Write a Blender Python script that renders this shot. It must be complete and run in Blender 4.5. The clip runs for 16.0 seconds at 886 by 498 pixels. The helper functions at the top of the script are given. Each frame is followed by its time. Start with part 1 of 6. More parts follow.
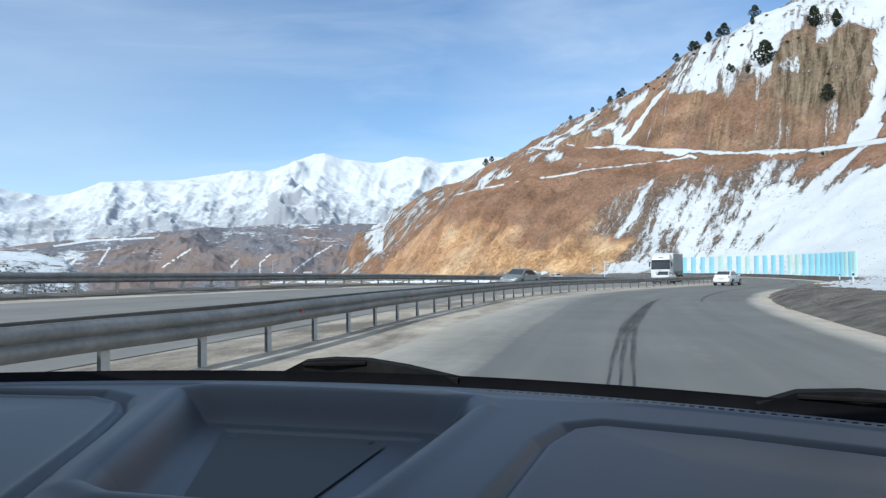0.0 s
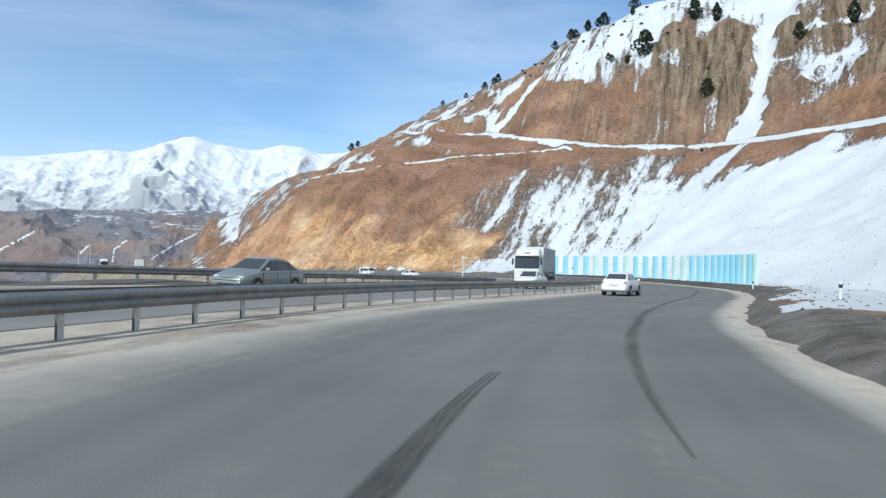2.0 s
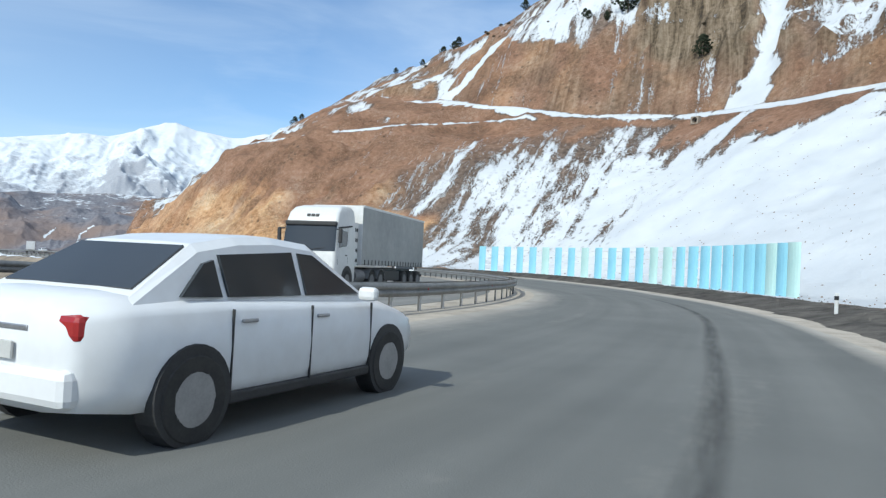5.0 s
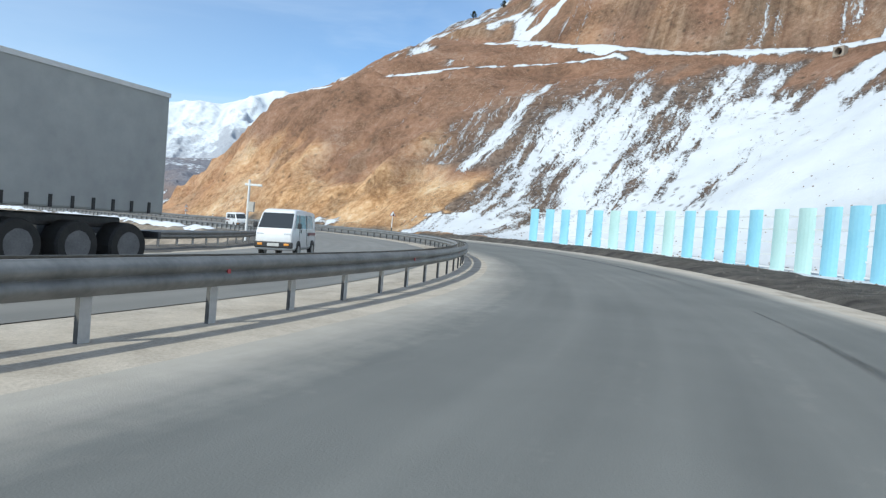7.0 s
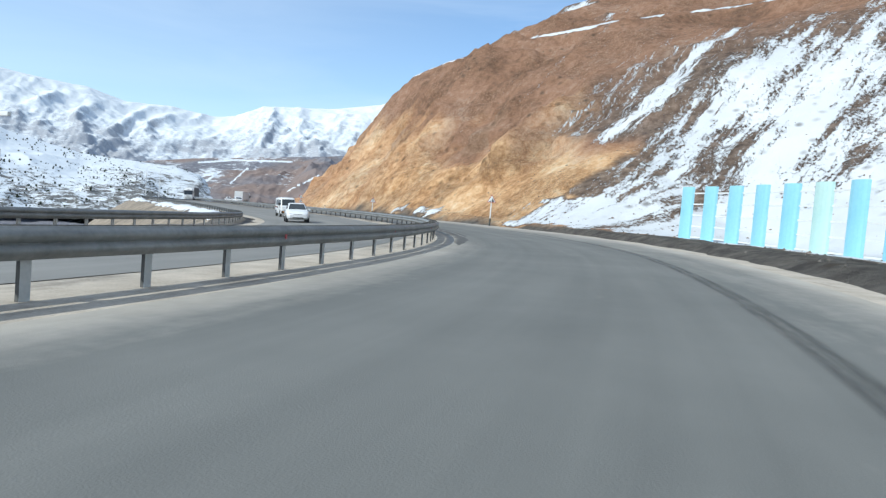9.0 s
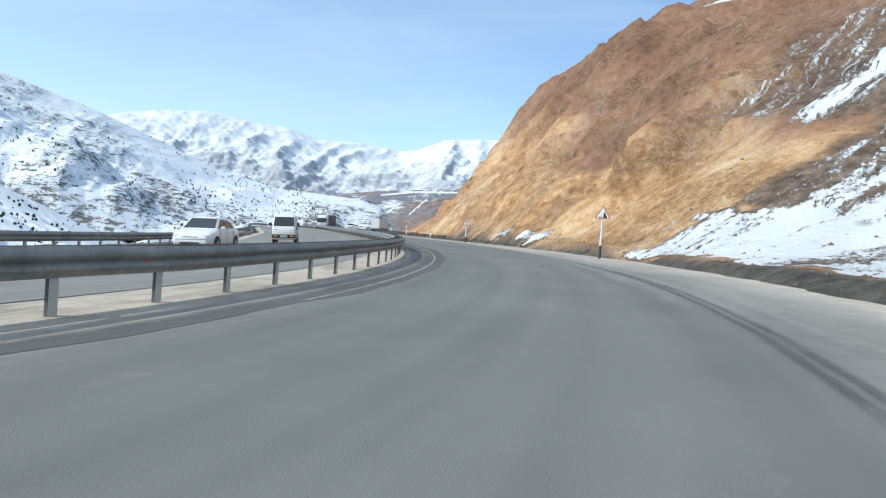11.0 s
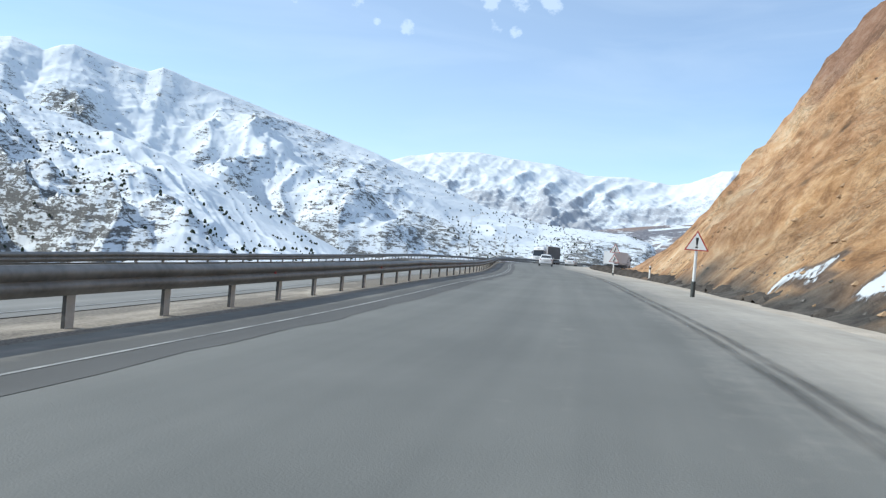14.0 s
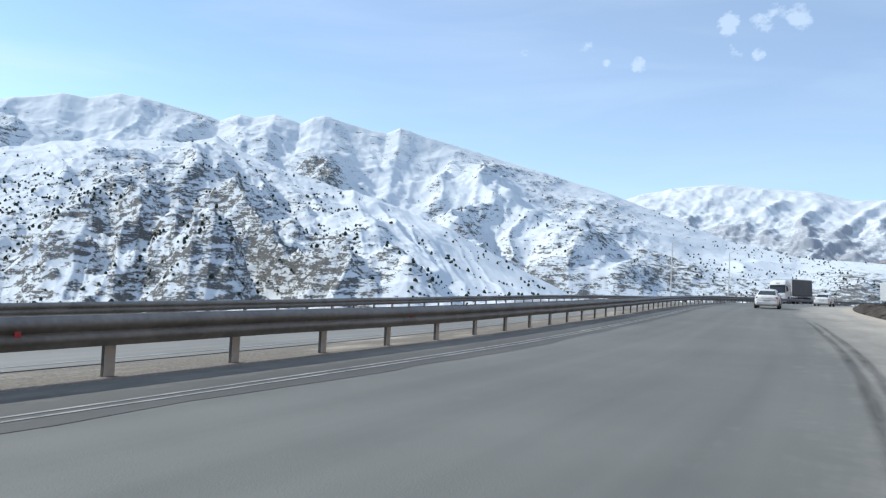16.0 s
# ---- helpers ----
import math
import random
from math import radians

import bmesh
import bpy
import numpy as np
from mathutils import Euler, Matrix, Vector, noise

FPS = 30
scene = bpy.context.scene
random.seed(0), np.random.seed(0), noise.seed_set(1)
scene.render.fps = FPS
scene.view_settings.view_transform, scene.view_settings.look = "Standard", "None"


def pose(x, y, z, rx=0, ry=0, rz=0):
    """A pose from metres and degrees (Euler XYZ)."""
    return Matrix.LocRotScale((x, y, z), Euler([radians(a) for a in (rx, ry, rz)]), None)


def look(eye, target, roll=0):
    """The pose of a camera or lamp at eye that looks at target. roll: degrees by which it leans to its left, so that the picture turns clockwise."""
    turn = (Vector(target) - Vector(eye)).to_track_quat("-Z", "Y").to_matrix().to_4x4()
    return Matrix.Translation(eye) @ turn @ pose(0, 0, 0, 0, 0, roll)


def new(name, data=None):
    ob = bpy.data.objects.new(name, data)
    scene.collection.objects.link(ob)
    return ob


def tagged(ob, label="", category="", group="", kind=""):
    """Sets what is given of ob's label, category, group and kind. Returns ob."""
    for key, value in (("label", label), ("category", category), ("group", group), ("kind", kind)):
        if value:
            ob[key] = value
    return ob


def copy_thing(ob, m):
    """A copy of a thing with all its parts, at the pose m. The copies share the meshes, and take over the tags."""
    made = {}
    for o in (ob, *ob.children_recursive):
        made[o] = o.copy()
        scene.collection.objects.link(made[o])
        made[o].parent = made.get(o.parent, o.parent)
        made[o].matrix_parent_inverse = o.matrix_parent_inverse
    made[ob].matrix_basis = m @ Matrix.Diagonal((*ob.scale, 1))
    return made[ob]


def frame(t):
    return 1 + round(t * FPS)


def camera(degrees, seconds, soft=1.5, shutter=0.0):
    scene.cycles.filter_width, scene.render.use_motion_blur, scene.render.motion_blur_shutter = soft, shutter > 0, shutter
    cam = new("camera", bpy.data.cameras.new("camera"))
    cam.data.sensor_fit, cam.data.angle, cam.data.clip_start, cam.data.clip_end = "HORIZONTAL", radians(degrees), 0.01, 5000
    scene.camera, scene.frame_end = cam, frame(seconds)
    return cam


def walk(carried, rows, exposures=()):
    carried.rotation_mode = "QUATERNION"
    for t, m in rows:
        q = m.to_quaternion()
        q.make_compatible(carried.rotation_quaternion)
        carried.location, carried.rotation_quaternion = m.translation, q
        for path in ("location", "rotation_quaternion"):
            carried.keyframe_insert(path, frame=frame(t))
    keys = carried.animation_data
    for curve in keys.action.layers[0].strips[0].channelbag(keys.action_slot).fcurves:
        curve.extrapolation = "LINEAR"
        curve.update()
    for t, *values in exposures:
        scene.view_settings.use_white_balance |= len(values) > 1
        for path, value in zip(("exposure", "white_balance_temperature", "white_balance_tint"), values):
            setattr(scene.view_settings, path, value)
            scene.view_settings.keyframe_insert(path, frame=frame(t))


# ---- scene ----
cam = camera(62.95, 16.0, soft=1.3)
# seconds, place, yaw, pitch, roll
PATH = [
    (0.0, 0.00, 0.00, 1.58, -0.00, 1.83, 0.40),
    (0.5, 1.62, 7.03, 1.57, -2.18, 1.53, -0.36),
    (1.0, 3.51, 13.89, 1.57, -4.50, 1.43, -0.83),
    (1.5, 5.85, 20.47, 1.56, -7.06, 1.45, -1.16),
    (2.0, 8.58, 26.84, 1.55, -9.74, 1.54, -1.35),
    (2.5, 11.55, 33.13, 1.54, -12.33, 1.55, -1.37),
    (3.0, 14.67, 39.49, 1.52, -14.25, 1.58, -1.52),
    (3.5, 18.00, 45.72, 1.49, -14.71, 1.63, -1.77),
    (4.0, 21.44, 51.85, 1.46, -14.08, 1.64, -2.11),
    (4.5, 24.94, 57.95, 1.43, -12.70, 1.55, -2.52),
    (5.0, 28.41, 64.07, 1.41, -10.95, 1.28, -2.97),
    (5.5, 31.77, 70.27, 1.40, -9.16, 0.76, -3.46),
    (6.0, 34.95, 76.61, 1.40, -7.70, -0.06, -3.96),
    (6.5, 37.90, 83.18, 1.41, -5.78, -0.86, -4.50),
    (7.0, 40.93, 89.96, 1.41, -3.00, -1.55, -4.70),
    (7.5, 43.82, 96.87, 1.41, 0.28, -2.10, -4.82),
    (8.0, 46.29, 103.80, 1.40, 3.91, -2.55, -4.97),
    (8.5, 48.34, 110.81, 1.38, 8.01, -2.88, -4.98),
    (9.0, 49.85, 117.90, 1.38, 12.31, -2.98, -4.83),
    (9.5, 50.72, 125.14, 1.39, 16.14, -2.82, -4.70),
    (10.0, 50.99, 132.47, 1.40, 19.67, -2.49, -4.60),
    (10.5, 50.65, 139.81, 1.42, 23.07, -2.11, -4.56),
    (11.0, 49.75, 147.12, 1.44, 26.51, -1.75, -4.59),
    (11.5, 48.29, 154.33, 1.46, 30.16, -1.52, -4.71),
    (12.0, 46.31, 161.39, 1.48, 34.19, -1.51, -4.94),
    (12.5, 43.68, 168.42, 1.49, 38.06, -1.49, -5.15),
    (13.0, 40.57, 175.39, 1.46, 41.74, -1.39, -5.16),
    (13.5, 36.67, 182.49, 1.40, 44.80, -1.08, -5.14),
    (14.0, 32.29, 189.57, 1.32, 47.55, -0.60, -4.89),
    (14.5, 27.55, 196.55, 1.24, 50.85, -0.08, -4.62),
    (15.0, 22.91, 203.31, 1.17, 54.78, 0.52, -4.19),
    (15.5, 18.35, 209.99, 1.12, 60.59, 1.11, -3.25),
    (16.0, 13.84, 216.65, 1.08, 66.29, 1.69, -2.63),
]
walk(cam, [(r[0], pose(r[1], r[2], r[3], 90 + r[5], r[6], r[4])) for r in PATH], exposures=[(0.0, -0.06, 6200, 2), (7.0, 0.0, 6200, 2), (8.0, 0.08, 6200, 2), (9.0, 0.10, 6200, 2), (11.5, 0.18, 6250, 2), (14.5, 0.16, 6250, 3), (16.0, 0.08, 6250, 4)])

# ---- light ----
SUN_AZ, SUN_EL = 134.0, 37.0     # degrees to the left of +y, and up
world = bpy.data.worlds.new("sky")
scene.world = world
world.use_nodes = True


def sky_dir(az, el):
    """The direction of a bearing (degrees to the left of +y) and a height."""
    a, e = radians(az), radians(el)
    return (-math.sin(a) * math.cos(e), math.cos(a) * math.cos(e), math.sin(e))


# small fair-weather clouds: bearing, height, radius in degrees
PUFFS = [(55.9, 17.5, 0.75), (51.7, 16.2, 0.75), (54.2, 16.3, 0.4), (60.5, 17.0, 0.55), (44.6, 16.6, 0.8), (43.3, 16.5, 0.6), (42.6, 18.9, 1.2), (40.6, 18.6, 1.1), (45.5, 18.6, 0.9)]


def build_sky(w):
    nt = w.node_tree
    nt.nodes.clear()
    ln = nt.links.new

    def add(kind, **kw):
        node = nt.nodes.new(kind)
        for k, v in kw.items():
            node.inputs[k].default_value = v
        return node

    def calc(op, x, y, clamp=False):
        node = nt.nodes.new("ShaderNodeMath")
        node.operation, node.use_clamp = op, clamp
        for i, v in enumerate((x, y)):
            if isinstance(v, (int, float)):
                node.inputs[i].default_value = v
            else:
                ln(v, node.inputs[i])
        return node.outputs[0]

    def ramp(fac, p0, c0, p1, c1):
        node = nt.nodes.new("ShaderNodeValToRGB")
        e = node.color_ramp.elements
        e[0].position, e[1].position = p0, p1
        e[0].color, e[1].color = (c0, c0, c0, 1), (c1, c1, c1, 1)
        ln(fac, node.inputs["Fac"])
        return node.outputs[0]

    def toward(direction):
        node = nt.nodes.new("ShaderNodeVectorMath")
        node.operation = "DOT_PRODUCT"
        node.inputs[1].default_value = direction
        ln(tc.outputs["Generated"], node.inputs[0])
        return node.outputs["Value"]

    out = add("ShaderNodeOutputWorld")
    bg = add("ShaderNodeBackground", Strength=0.17)
    sky = nt.nodes.new("ShaderNodeTexSky")
    sky.sky_type = "NISHITA"
    sky.sun_disc = False
    sky.sun_elevation = radians(SUN_EL)
    sky.sun_rotation = radians(-SUN_AZ)
    sky.altitude = 1800
    sky.dust_density = 1.6
    sky.ozone_density = 1.6
    deep = add("ShaderNodeMix")
    deep.data_type, deep.blend_type = "RGBA", "MULTIPLY"
    deep.inputs["Factor"].default_value = 1.0
    deep.inputs["B"].default_value = (0.95, 1.0, 1.06, 1)
    ln(sky.outputs[0], deep.inputs["A"])
    tc = add("ShaderNodeTexCoord")
    # thin streaky cloud, and a pale veil over the near mountain
    mp = add("ShaderNodeMapping", Scale=(1.3, 1.3, 7.0), Rotation=(0.12, 0.1, 0.4))
    n1 = add("ShaderNodeTexNoise", Scale=2.2, Detail=6, Roughness=0.55, Distortion=0.6)
    ln(tc.outputs["Generated"], mp.inputs["Vector"])
    ln(mp.outputs[0], n1.inputs["Vector"])
    streak = ramp(n1.outputs["Fac"], 0.40, 0.0, 0.85, 0.42)
    veil = ramp(toward(sky_dir(52, 14)), 0.70, 0.0, 1.0, 0.26)
    veil = calc("MAXIMUM", veil, calc("MULTIPLY", ramp(toward(sky_dir(-13, 13)), 0.972, 0.0, 1.0, 1.0), calc("ADD", calc("MULTIPLY", n1.outputs["Fac"], 0.9), -0.12)))
    cloud = calc("MAXIMUM", streak, calc("ADD", veil, calc("MULTIPLY", streak, 0.4)))
    # unseen veil overhead, added to whiten the light from the sky
    high = nt.nodes.new("ShaderNodeSeparateXYZ")
    ln(tc.outputs["Generated"], high.inputs[0])
    cloud = calc("MAXIMUM", cloud, ramp(high.outputs["Z"], 0.40, 0.0, 0.8, 0.5))
    # puffs with ragged edges
    n2 = add("ShaderNodeTexNoise", Scale=26, Detail=6, Roughness=0.65)
    mp2 = add("ShaderNodeMapping", Scale=(1, 1, 1.5))
    ln(tc.outputs["Generated"], mp2.inputs["Vector"])
    ln(mp2.outputs[0], n2.inputs["Vector"])
    rag = calc("MULTIPLY", calc("SUBTRACT", n2.outputs["Fac"], 0.51), 5.0)
    for az, el, size in PUFFS:
        far = calc("SUBTRACT", 1.0, toward(sky_dir(az, el)))
        near = calc("SUBTRACT", 1.0, calc("DIVIDE", far, 1 - math.cos(radians(size))))
        cloud = calc("MAXIMUM", cloud, ramp(calc("ADD", near, rag), 0.0, 0.0, 1.0, 0.58))
    mix = add("ShaderNodeMix")
    mix.data_type = "RGBA"
    mix.inputs["B"].default_value = (5.0, 5.6, 6.6, 1)
    ln(cloud, mix.inputs["Factor"])
    ln(deep.outputs["Result"], mix.inputs["A"])
    ln(mix.outputs["Result"], bg.inputs["Color"])
    ln(bg.outputs[0], out.inputs["Surface"])


build_sky(world)
sun = new("sun", bpy.data.lights.new("sun", "SUN"))
sun.data.energy, sun.data.angle, sun.data.color = 3.8, radians(0.53), (1.0, 0.95, 0.87)
sun.matrix_world = look((0, 0, 0), (math.sin(radians(SUN_AZ)) * math.cos(radians(SUN_EL)), -math.cos(radians(SUN_AZ)) * math.cos(radians(SUN_EL)), -math.sin(radians(SUN_EL))))


# ---- materials ----
class Mat:
    """A small builder for node materials."""

    def __init__(self, name, base=(0.5, 0.5, 0.5), rough=0.6, metal=0.0, spec=0.5):
        self.m = bpy.data.materials.new(name)
        self.m.use_nodes = True
        self.nt = self.m.node_tree
        self.b = self.nt.nodes["Principled BSDF"]
        self.b.inputs["Base Color"].default_value = (*base, 1)
        self.b.inputs["Roughness"].default_value = rough
        self.b.inputs["Metallic"].default_value = metal
        self.b.inputs["Specular IOR Level"].default_value = spec
        self.tc = None

    def n(self, kind, **kw):
        node = self.nt.nodes.new(kind)
        for k, v in kw.items():
            if k in node.inputs:
                node.inputs[k].default_value = v
        return node

    def link(self, a, b):
        self.nt.links.new(a, b)

    def coords(self, which="Object", scale=(1, 1, 1)):
        if self.tc is None:
            self.tc = self.n("ShaderNodeTexCoord")
        mp = self.n("ShaderNodeMapping")
        mp.inputs["Scale"].default_value = scale
        self.link(self.tc.outputs[which], mp.inputs["Vector"])
        return mp.outputs[0]

    def noise(self, scale, detail=4, rough=0.55, vec=None, dist=0.0):
        t = self.n("ShaderNodeTexNoise", Scale=scale, Detail=detail, Roughness=rough, Distortion=dist)
        self.link(vec if vec is not None else self.coords(), t.inputs["Vector"])
        return t.outputs["Fac"]

    def ramp(self, fac, stops):
        r = self.n("ShaderNodeValToRGB")
        e = r.color_ramp.elements
        while len(e) < len(stops):
            e.new(0.5)
        for i, (p, c) in enumerate(stops):
            e[i].position = p
            e[i].color = (*c, 1) if isinstance(c, tuple) else (c, c, c, 1)
        self.link(fac, r.inputs["Fac"])
        return r.outputs[0]

    def math(self, op, a, b=0.0, clamp=False):
        t = self.n("ShaderNodeMath")
        t.operation = op
        t.use_clamp = clamp
        for i, v in enumerate((a, b)):
            if isinstance(v, (int, float)):
                t.inputs[i].default_value = v
            else:
                self.link(v, t.inputs[i])
        return t.outputs[0]

    def mix(self, fac, a, b, mode="MIX"):
        t = self.n("ShaderNodeMix")
        t.data_type = "RGBA"
        t.blend_type = mode
        for key, v in (("Factor", fac), ("A", a), ("B", b)):
            if isinstance(v, (int, float)):
                t.inputs[key].default_value = v
            elif isinstance(v, tuple):
                t.inputs[key].default_value = (*v, 1)
            else:
                self.link(v, t.inputs[key])
        return t.outputs["Result"]

    def color(self, v):
        self.link(v, self.b.inputs["Base Color"])
        return self

    def rough(self, v):
        self.link(v, self.b.inputs["Roughness"])
        return self

    def bump(self, h, strength=0.3, dist=0.02):
        t = self.n("ShaderNodeBump", Strength=strength, Distance=dist)
        self.link(h, t.inputs["Height"])
        self.link(t.outputs[0], self.b.inputs["Normal"])
        return self

    def attr(self, name):
        t = self.n("ShaderNodeAttribute")
        t.attribute_name = name
        return t.outputs["Fac"]


def mottled(name, a, b, scale, rough=0.6, metal=0.0, bump=0.0, dist=0.01, spec=0.5, fine=8.0):
    m = Mat(name, a, rough, metal, spec)
    n1 = m.noise(scale, 5)
    n2 = m.noise(scale * fine, 3)
    f = m.ramp(m.math("ADD", m.math("MULTIPLY", n1, 0.65), m.math("MULTIPLY", n2, 0.35)), [(0.35, a), (0.65, b)])
    m.color(f)
    if bump:
        m.bump(n2, bump, dist)
    return m.m


# ---- numbers ----
def fade(t):
    return t * t * t * (t * (t * 6 - 15) + 10)


HASH = np.random.RandomState(7).rand(256, 256)


def vnoise(x, y):
    """Smooth noise on the plane, -1 to 1."""
    xi, yi = np.floor(x).astype(int), np.floor(y).astype(int)
    u, v = fade(x - xi), fade(y - yi)
    a, b = HASH[xi % 256, yi % 256], HASH[(xi + 1) % 256, yi % 256]
    c, d = HASH[xi % 256, (yi + 1) % 256], HASH[(xi + 1) % 256, (yi + 1) % 256]
    return 2 * (a + (b - a) * u + (c - a) * v + (a - b - c + d) * u * v) - 1


def fbm(x, y, octaves=5, gain=0.5):
    total, amp = 0, 1.0
    for i in range(octaves):
        total = total + amp * vnoise(x * 2 ** i + 17.3 * i, y * 2 ** i + 9.1 * i)
        amp *= gain
    return total


def ridged(x, y, octaves=6, gain=0.5):
    total, amp, w = 0, 1.0, 1.0
    for i in range(octaves):
        n = (1 - np.abs(vnoise(x * 2 ** i + 31.7 * i, y * 2 ** i + 11.9 * i))) ** 2
        total = total + amp * n * w
        w = np.clip(n * 1.6, 0, 1)
        amp *= gain
    return total


# ---- the line of the median barrier, from which all of the road is set out ----
KNOTS = [(-24.0, -50.0), (-12.5, -21.0), (-4.2, 7.6), (-0.8, 22.2), (3.7, 37.8), (10.2, 52.1), (18.6, 65.1), (27.5, 77.6), (35.2, 90.8), (40.6, 104.9), (43.4, 119.8), (44.0, 134.9),
         (42.5, 149.8), (38.5, 164.3), (31.6, 178.9), (21.9, 193.6), (10.9, 208.0), (0.3, 221.7), (-9.8, 233.5), (-34, 261), (-54, 290), (-69, 322), (-79, 356), (-85, 395), (-88, 440), (-90, 500), (-91, 600), (-92, 700)]


def set_out():
    k = np.array(KNOTS, float)
    out = []
    for i in range(1, len(k) - 2):
        p0, p1, p2, p3 = k[i - 1], k[i], k[i + 1], k[i + 2]
        for t in np.linspace(0, 1, 24, endpoint=False):
            out.append(0.5 * (2 * p1 + (p2 - p0) * t + (2 * p0 - 5 * p1 + 4 * p2 - p3) * t ** 2 + (3 * p1 - p0 - 3 * p2 + p3) * t ** 3))
    out = np.array(out)
    s = np.concatenate([[0], np.cumsum(np.linalg.norm(np.diff(out, axis=0), axis=1))])
    start = s[np.argmin(np.linalg.norm(out - k[2], axis=1))]
    return out, s - start


LINE, LINE_S = set_out()
S_MIN, S_MAX = LINE_S[0] + 1, LINE_S[-1] - 1


def on_line(s):
    return np.stack([np.interp(s, LINE_S, LINE[:, 0]), np.interp(s, LINE_S, LINE[:, 1])], -1)


def heading(s):
    s = np.clip(s, S_MIN + 2, S_MAX - 2)
    d = on_line(s + 1.5) - on_line(s - 1.5)
    return d / np.linalg.norm(d, axis=-1, keepdims=True)


def line_z(s):
    return np.interp(s, [-30, 30, 62, 108, 170, 200, 220, 240, 300, 420, 600], [0.25, 0.23, 0.12, 0.02, 0.02, -0.1, -0.24, -0.45, -0.9, -2.5, -7])


def road_z(s, d):
    """Height of the carriageways, d metres to the right of the barrier."""
    right = np.interp(s, [0, 60, 110, 150, 200, 260], [-0.012, -0.005, 0.008, 0.03, 0.03, 0.015])
    left = np.interp(s, [0, 40, 80, 120, 200], [-0.055, -0.04, 0.0, 0.03, 0.055])
    return line_z(s) + np.where(d > 0, right * d, left * d)


def place(s, d, z=0.0):
    s, d = np.asarray(s, float), np.asarray(d, float)
    h = heading(s)
    p = on_line(s)
    return np.stack([p[..., 0] + h[..., 1] * d, p[..., 1] - h[..., 0] * d, road_z(s, d) + z], -1)


def yaw_at(s):
    h = heading(np.array(s, float))
    return math.degrees(math.atan2(h[1], h[0]))


def right_edge(s):
    """The pavement's right edge."""
    return np.interp(s, [0, 40, 60, 90, 115, 150, 180, 210, 300], [10.6, 12.0, 11.6, 10.7, 10.4, 11.8, 12.6, 11.4, 11.0])


# ---- meshes ----
def mesh_object(name, verts, faces, material=None, smooth=False, parent=None):
    me = bpy.data.meshes.new(name)
    me.from_pydata([tuple(v) for v in verts], [], [tuple(f) for f in faces])
    me.update()
    if smooth:
        me.polygons.foreach_set("use_smooth", [True] * len(me.polygons))
    if material:
        me.materials.append(material)
    ob = new(name, me)
    if parent is not None:
        ob.parent = parent
    return ob


def grid_object(name, g, material, smooth=True, uv=None, keep=None):
    """A sheet through the points g[i][j]."""
    a, b = g.shape[:2]
    idx = np.arange(a * b).reshape(a, b)
    f = np.stack([idx[:-1, :-1], idx[1:, :-1], idx[1:, 1:], idx[:-1, 1:]], -1).reshape(-1, 4)
    if keep is not None:
        f = f[keep[:-1, :-1].ravel()]
    me = bpy.data.meshes.new(name)
    me.vertices.add(a * b)
    me.vertices.foreach_set("co", g.reshape(-1).astype(np.float32))
    me.loops.add(len(f) * 4)
    me.loops.foreach_set("vertex_index", f.ravel().astype(np.int32))
    me.polygons.add(len(f))
    me.polygons.foreach_set("loop_start", np.arange(0, len(f) * 4, 4, dtype=np.int32))
    me.polygons.foreach_set("loop_total", np.full(len(f), 4, np.int32))
    me.polygons.foreach_set("use_smooth", np.full(len(f), smooth))
    me.update(calc_edges=True)
    if uv is not None:
        layer = me.uv_layers.new(name="sd")
        layer.data.foreach_set("uv", uv.reshape(-1, 2)[f.ravel()].astype(np.float32).ravel())
    me.materials.append(material)
    me.validate()
    return new(name, me)


def add_attr(ob, name, values):
    at = ob.data.attributes.new(name, "FLOAT", "POINT")
    at.data.foreach_set("value", np.asarray(values, np.float32).ravel())


def strip(name, ss, ds, material, lift=0.0):
    """A band of the road, between the offsets ds, laid lift metres above it."""
    ds = [np.broadcast_to(np.asarray(d, float), ss.shape) for d in ds]
    g = np.stack([place(ss, d, lift) for d in ds], 1)[:, ::-1]
    uv = np.stack([np.stack([ss, d], -1) for d in ds], 1)[:, ::-1]
    return grid_object(name, g, material, uv=uv)


def part(name, bm, material, parent, label=""):
    me = bpy.data.meshes.new(name)
    bm.to_mesh(me)
    bm.free()
    me.materials.append(material)
    ob = new(name, me)
    ob.parent = parent
    if label:
        ob["label"] = label
    return ob


def box(bm, cx, cy, cz, sx, sy, sz, bevel=0.0, rot=None):
    m = Matrix.Translation((cx, cy, cz))
    if rot is not None:
        m = m @ rot
    r = bmesh.ops.create_cube(bm, size=1, matrix=m @ Matrix.Diagonal((sx, sy, sz, 1)))
    if bevel:
        es = list({e for v in r["verts"] for e in v.link_edges})
        bmesh.ops.bevel(bm, geom=es, offset=bevel, segments=2, affect="EDGES", profile=0.5)
    return bm


def cyl(bm, p0, p1, r0, r1=None, seg=12):
    p0, p1 = Vector(p0), Vector(p1)
    d = p1 - p0
    m = Matrix.Translation((p0 + p1) / 2) @ d.to_track_quat("Z", "Y").to_matrix().to_4x4()
    bmesh.ops.create_cone(bm, cap_ends=True, segments=seg, radius1=r0, radius2=r0 if r1 is None else r1, depth=d.length, matrix=m)
    return bm


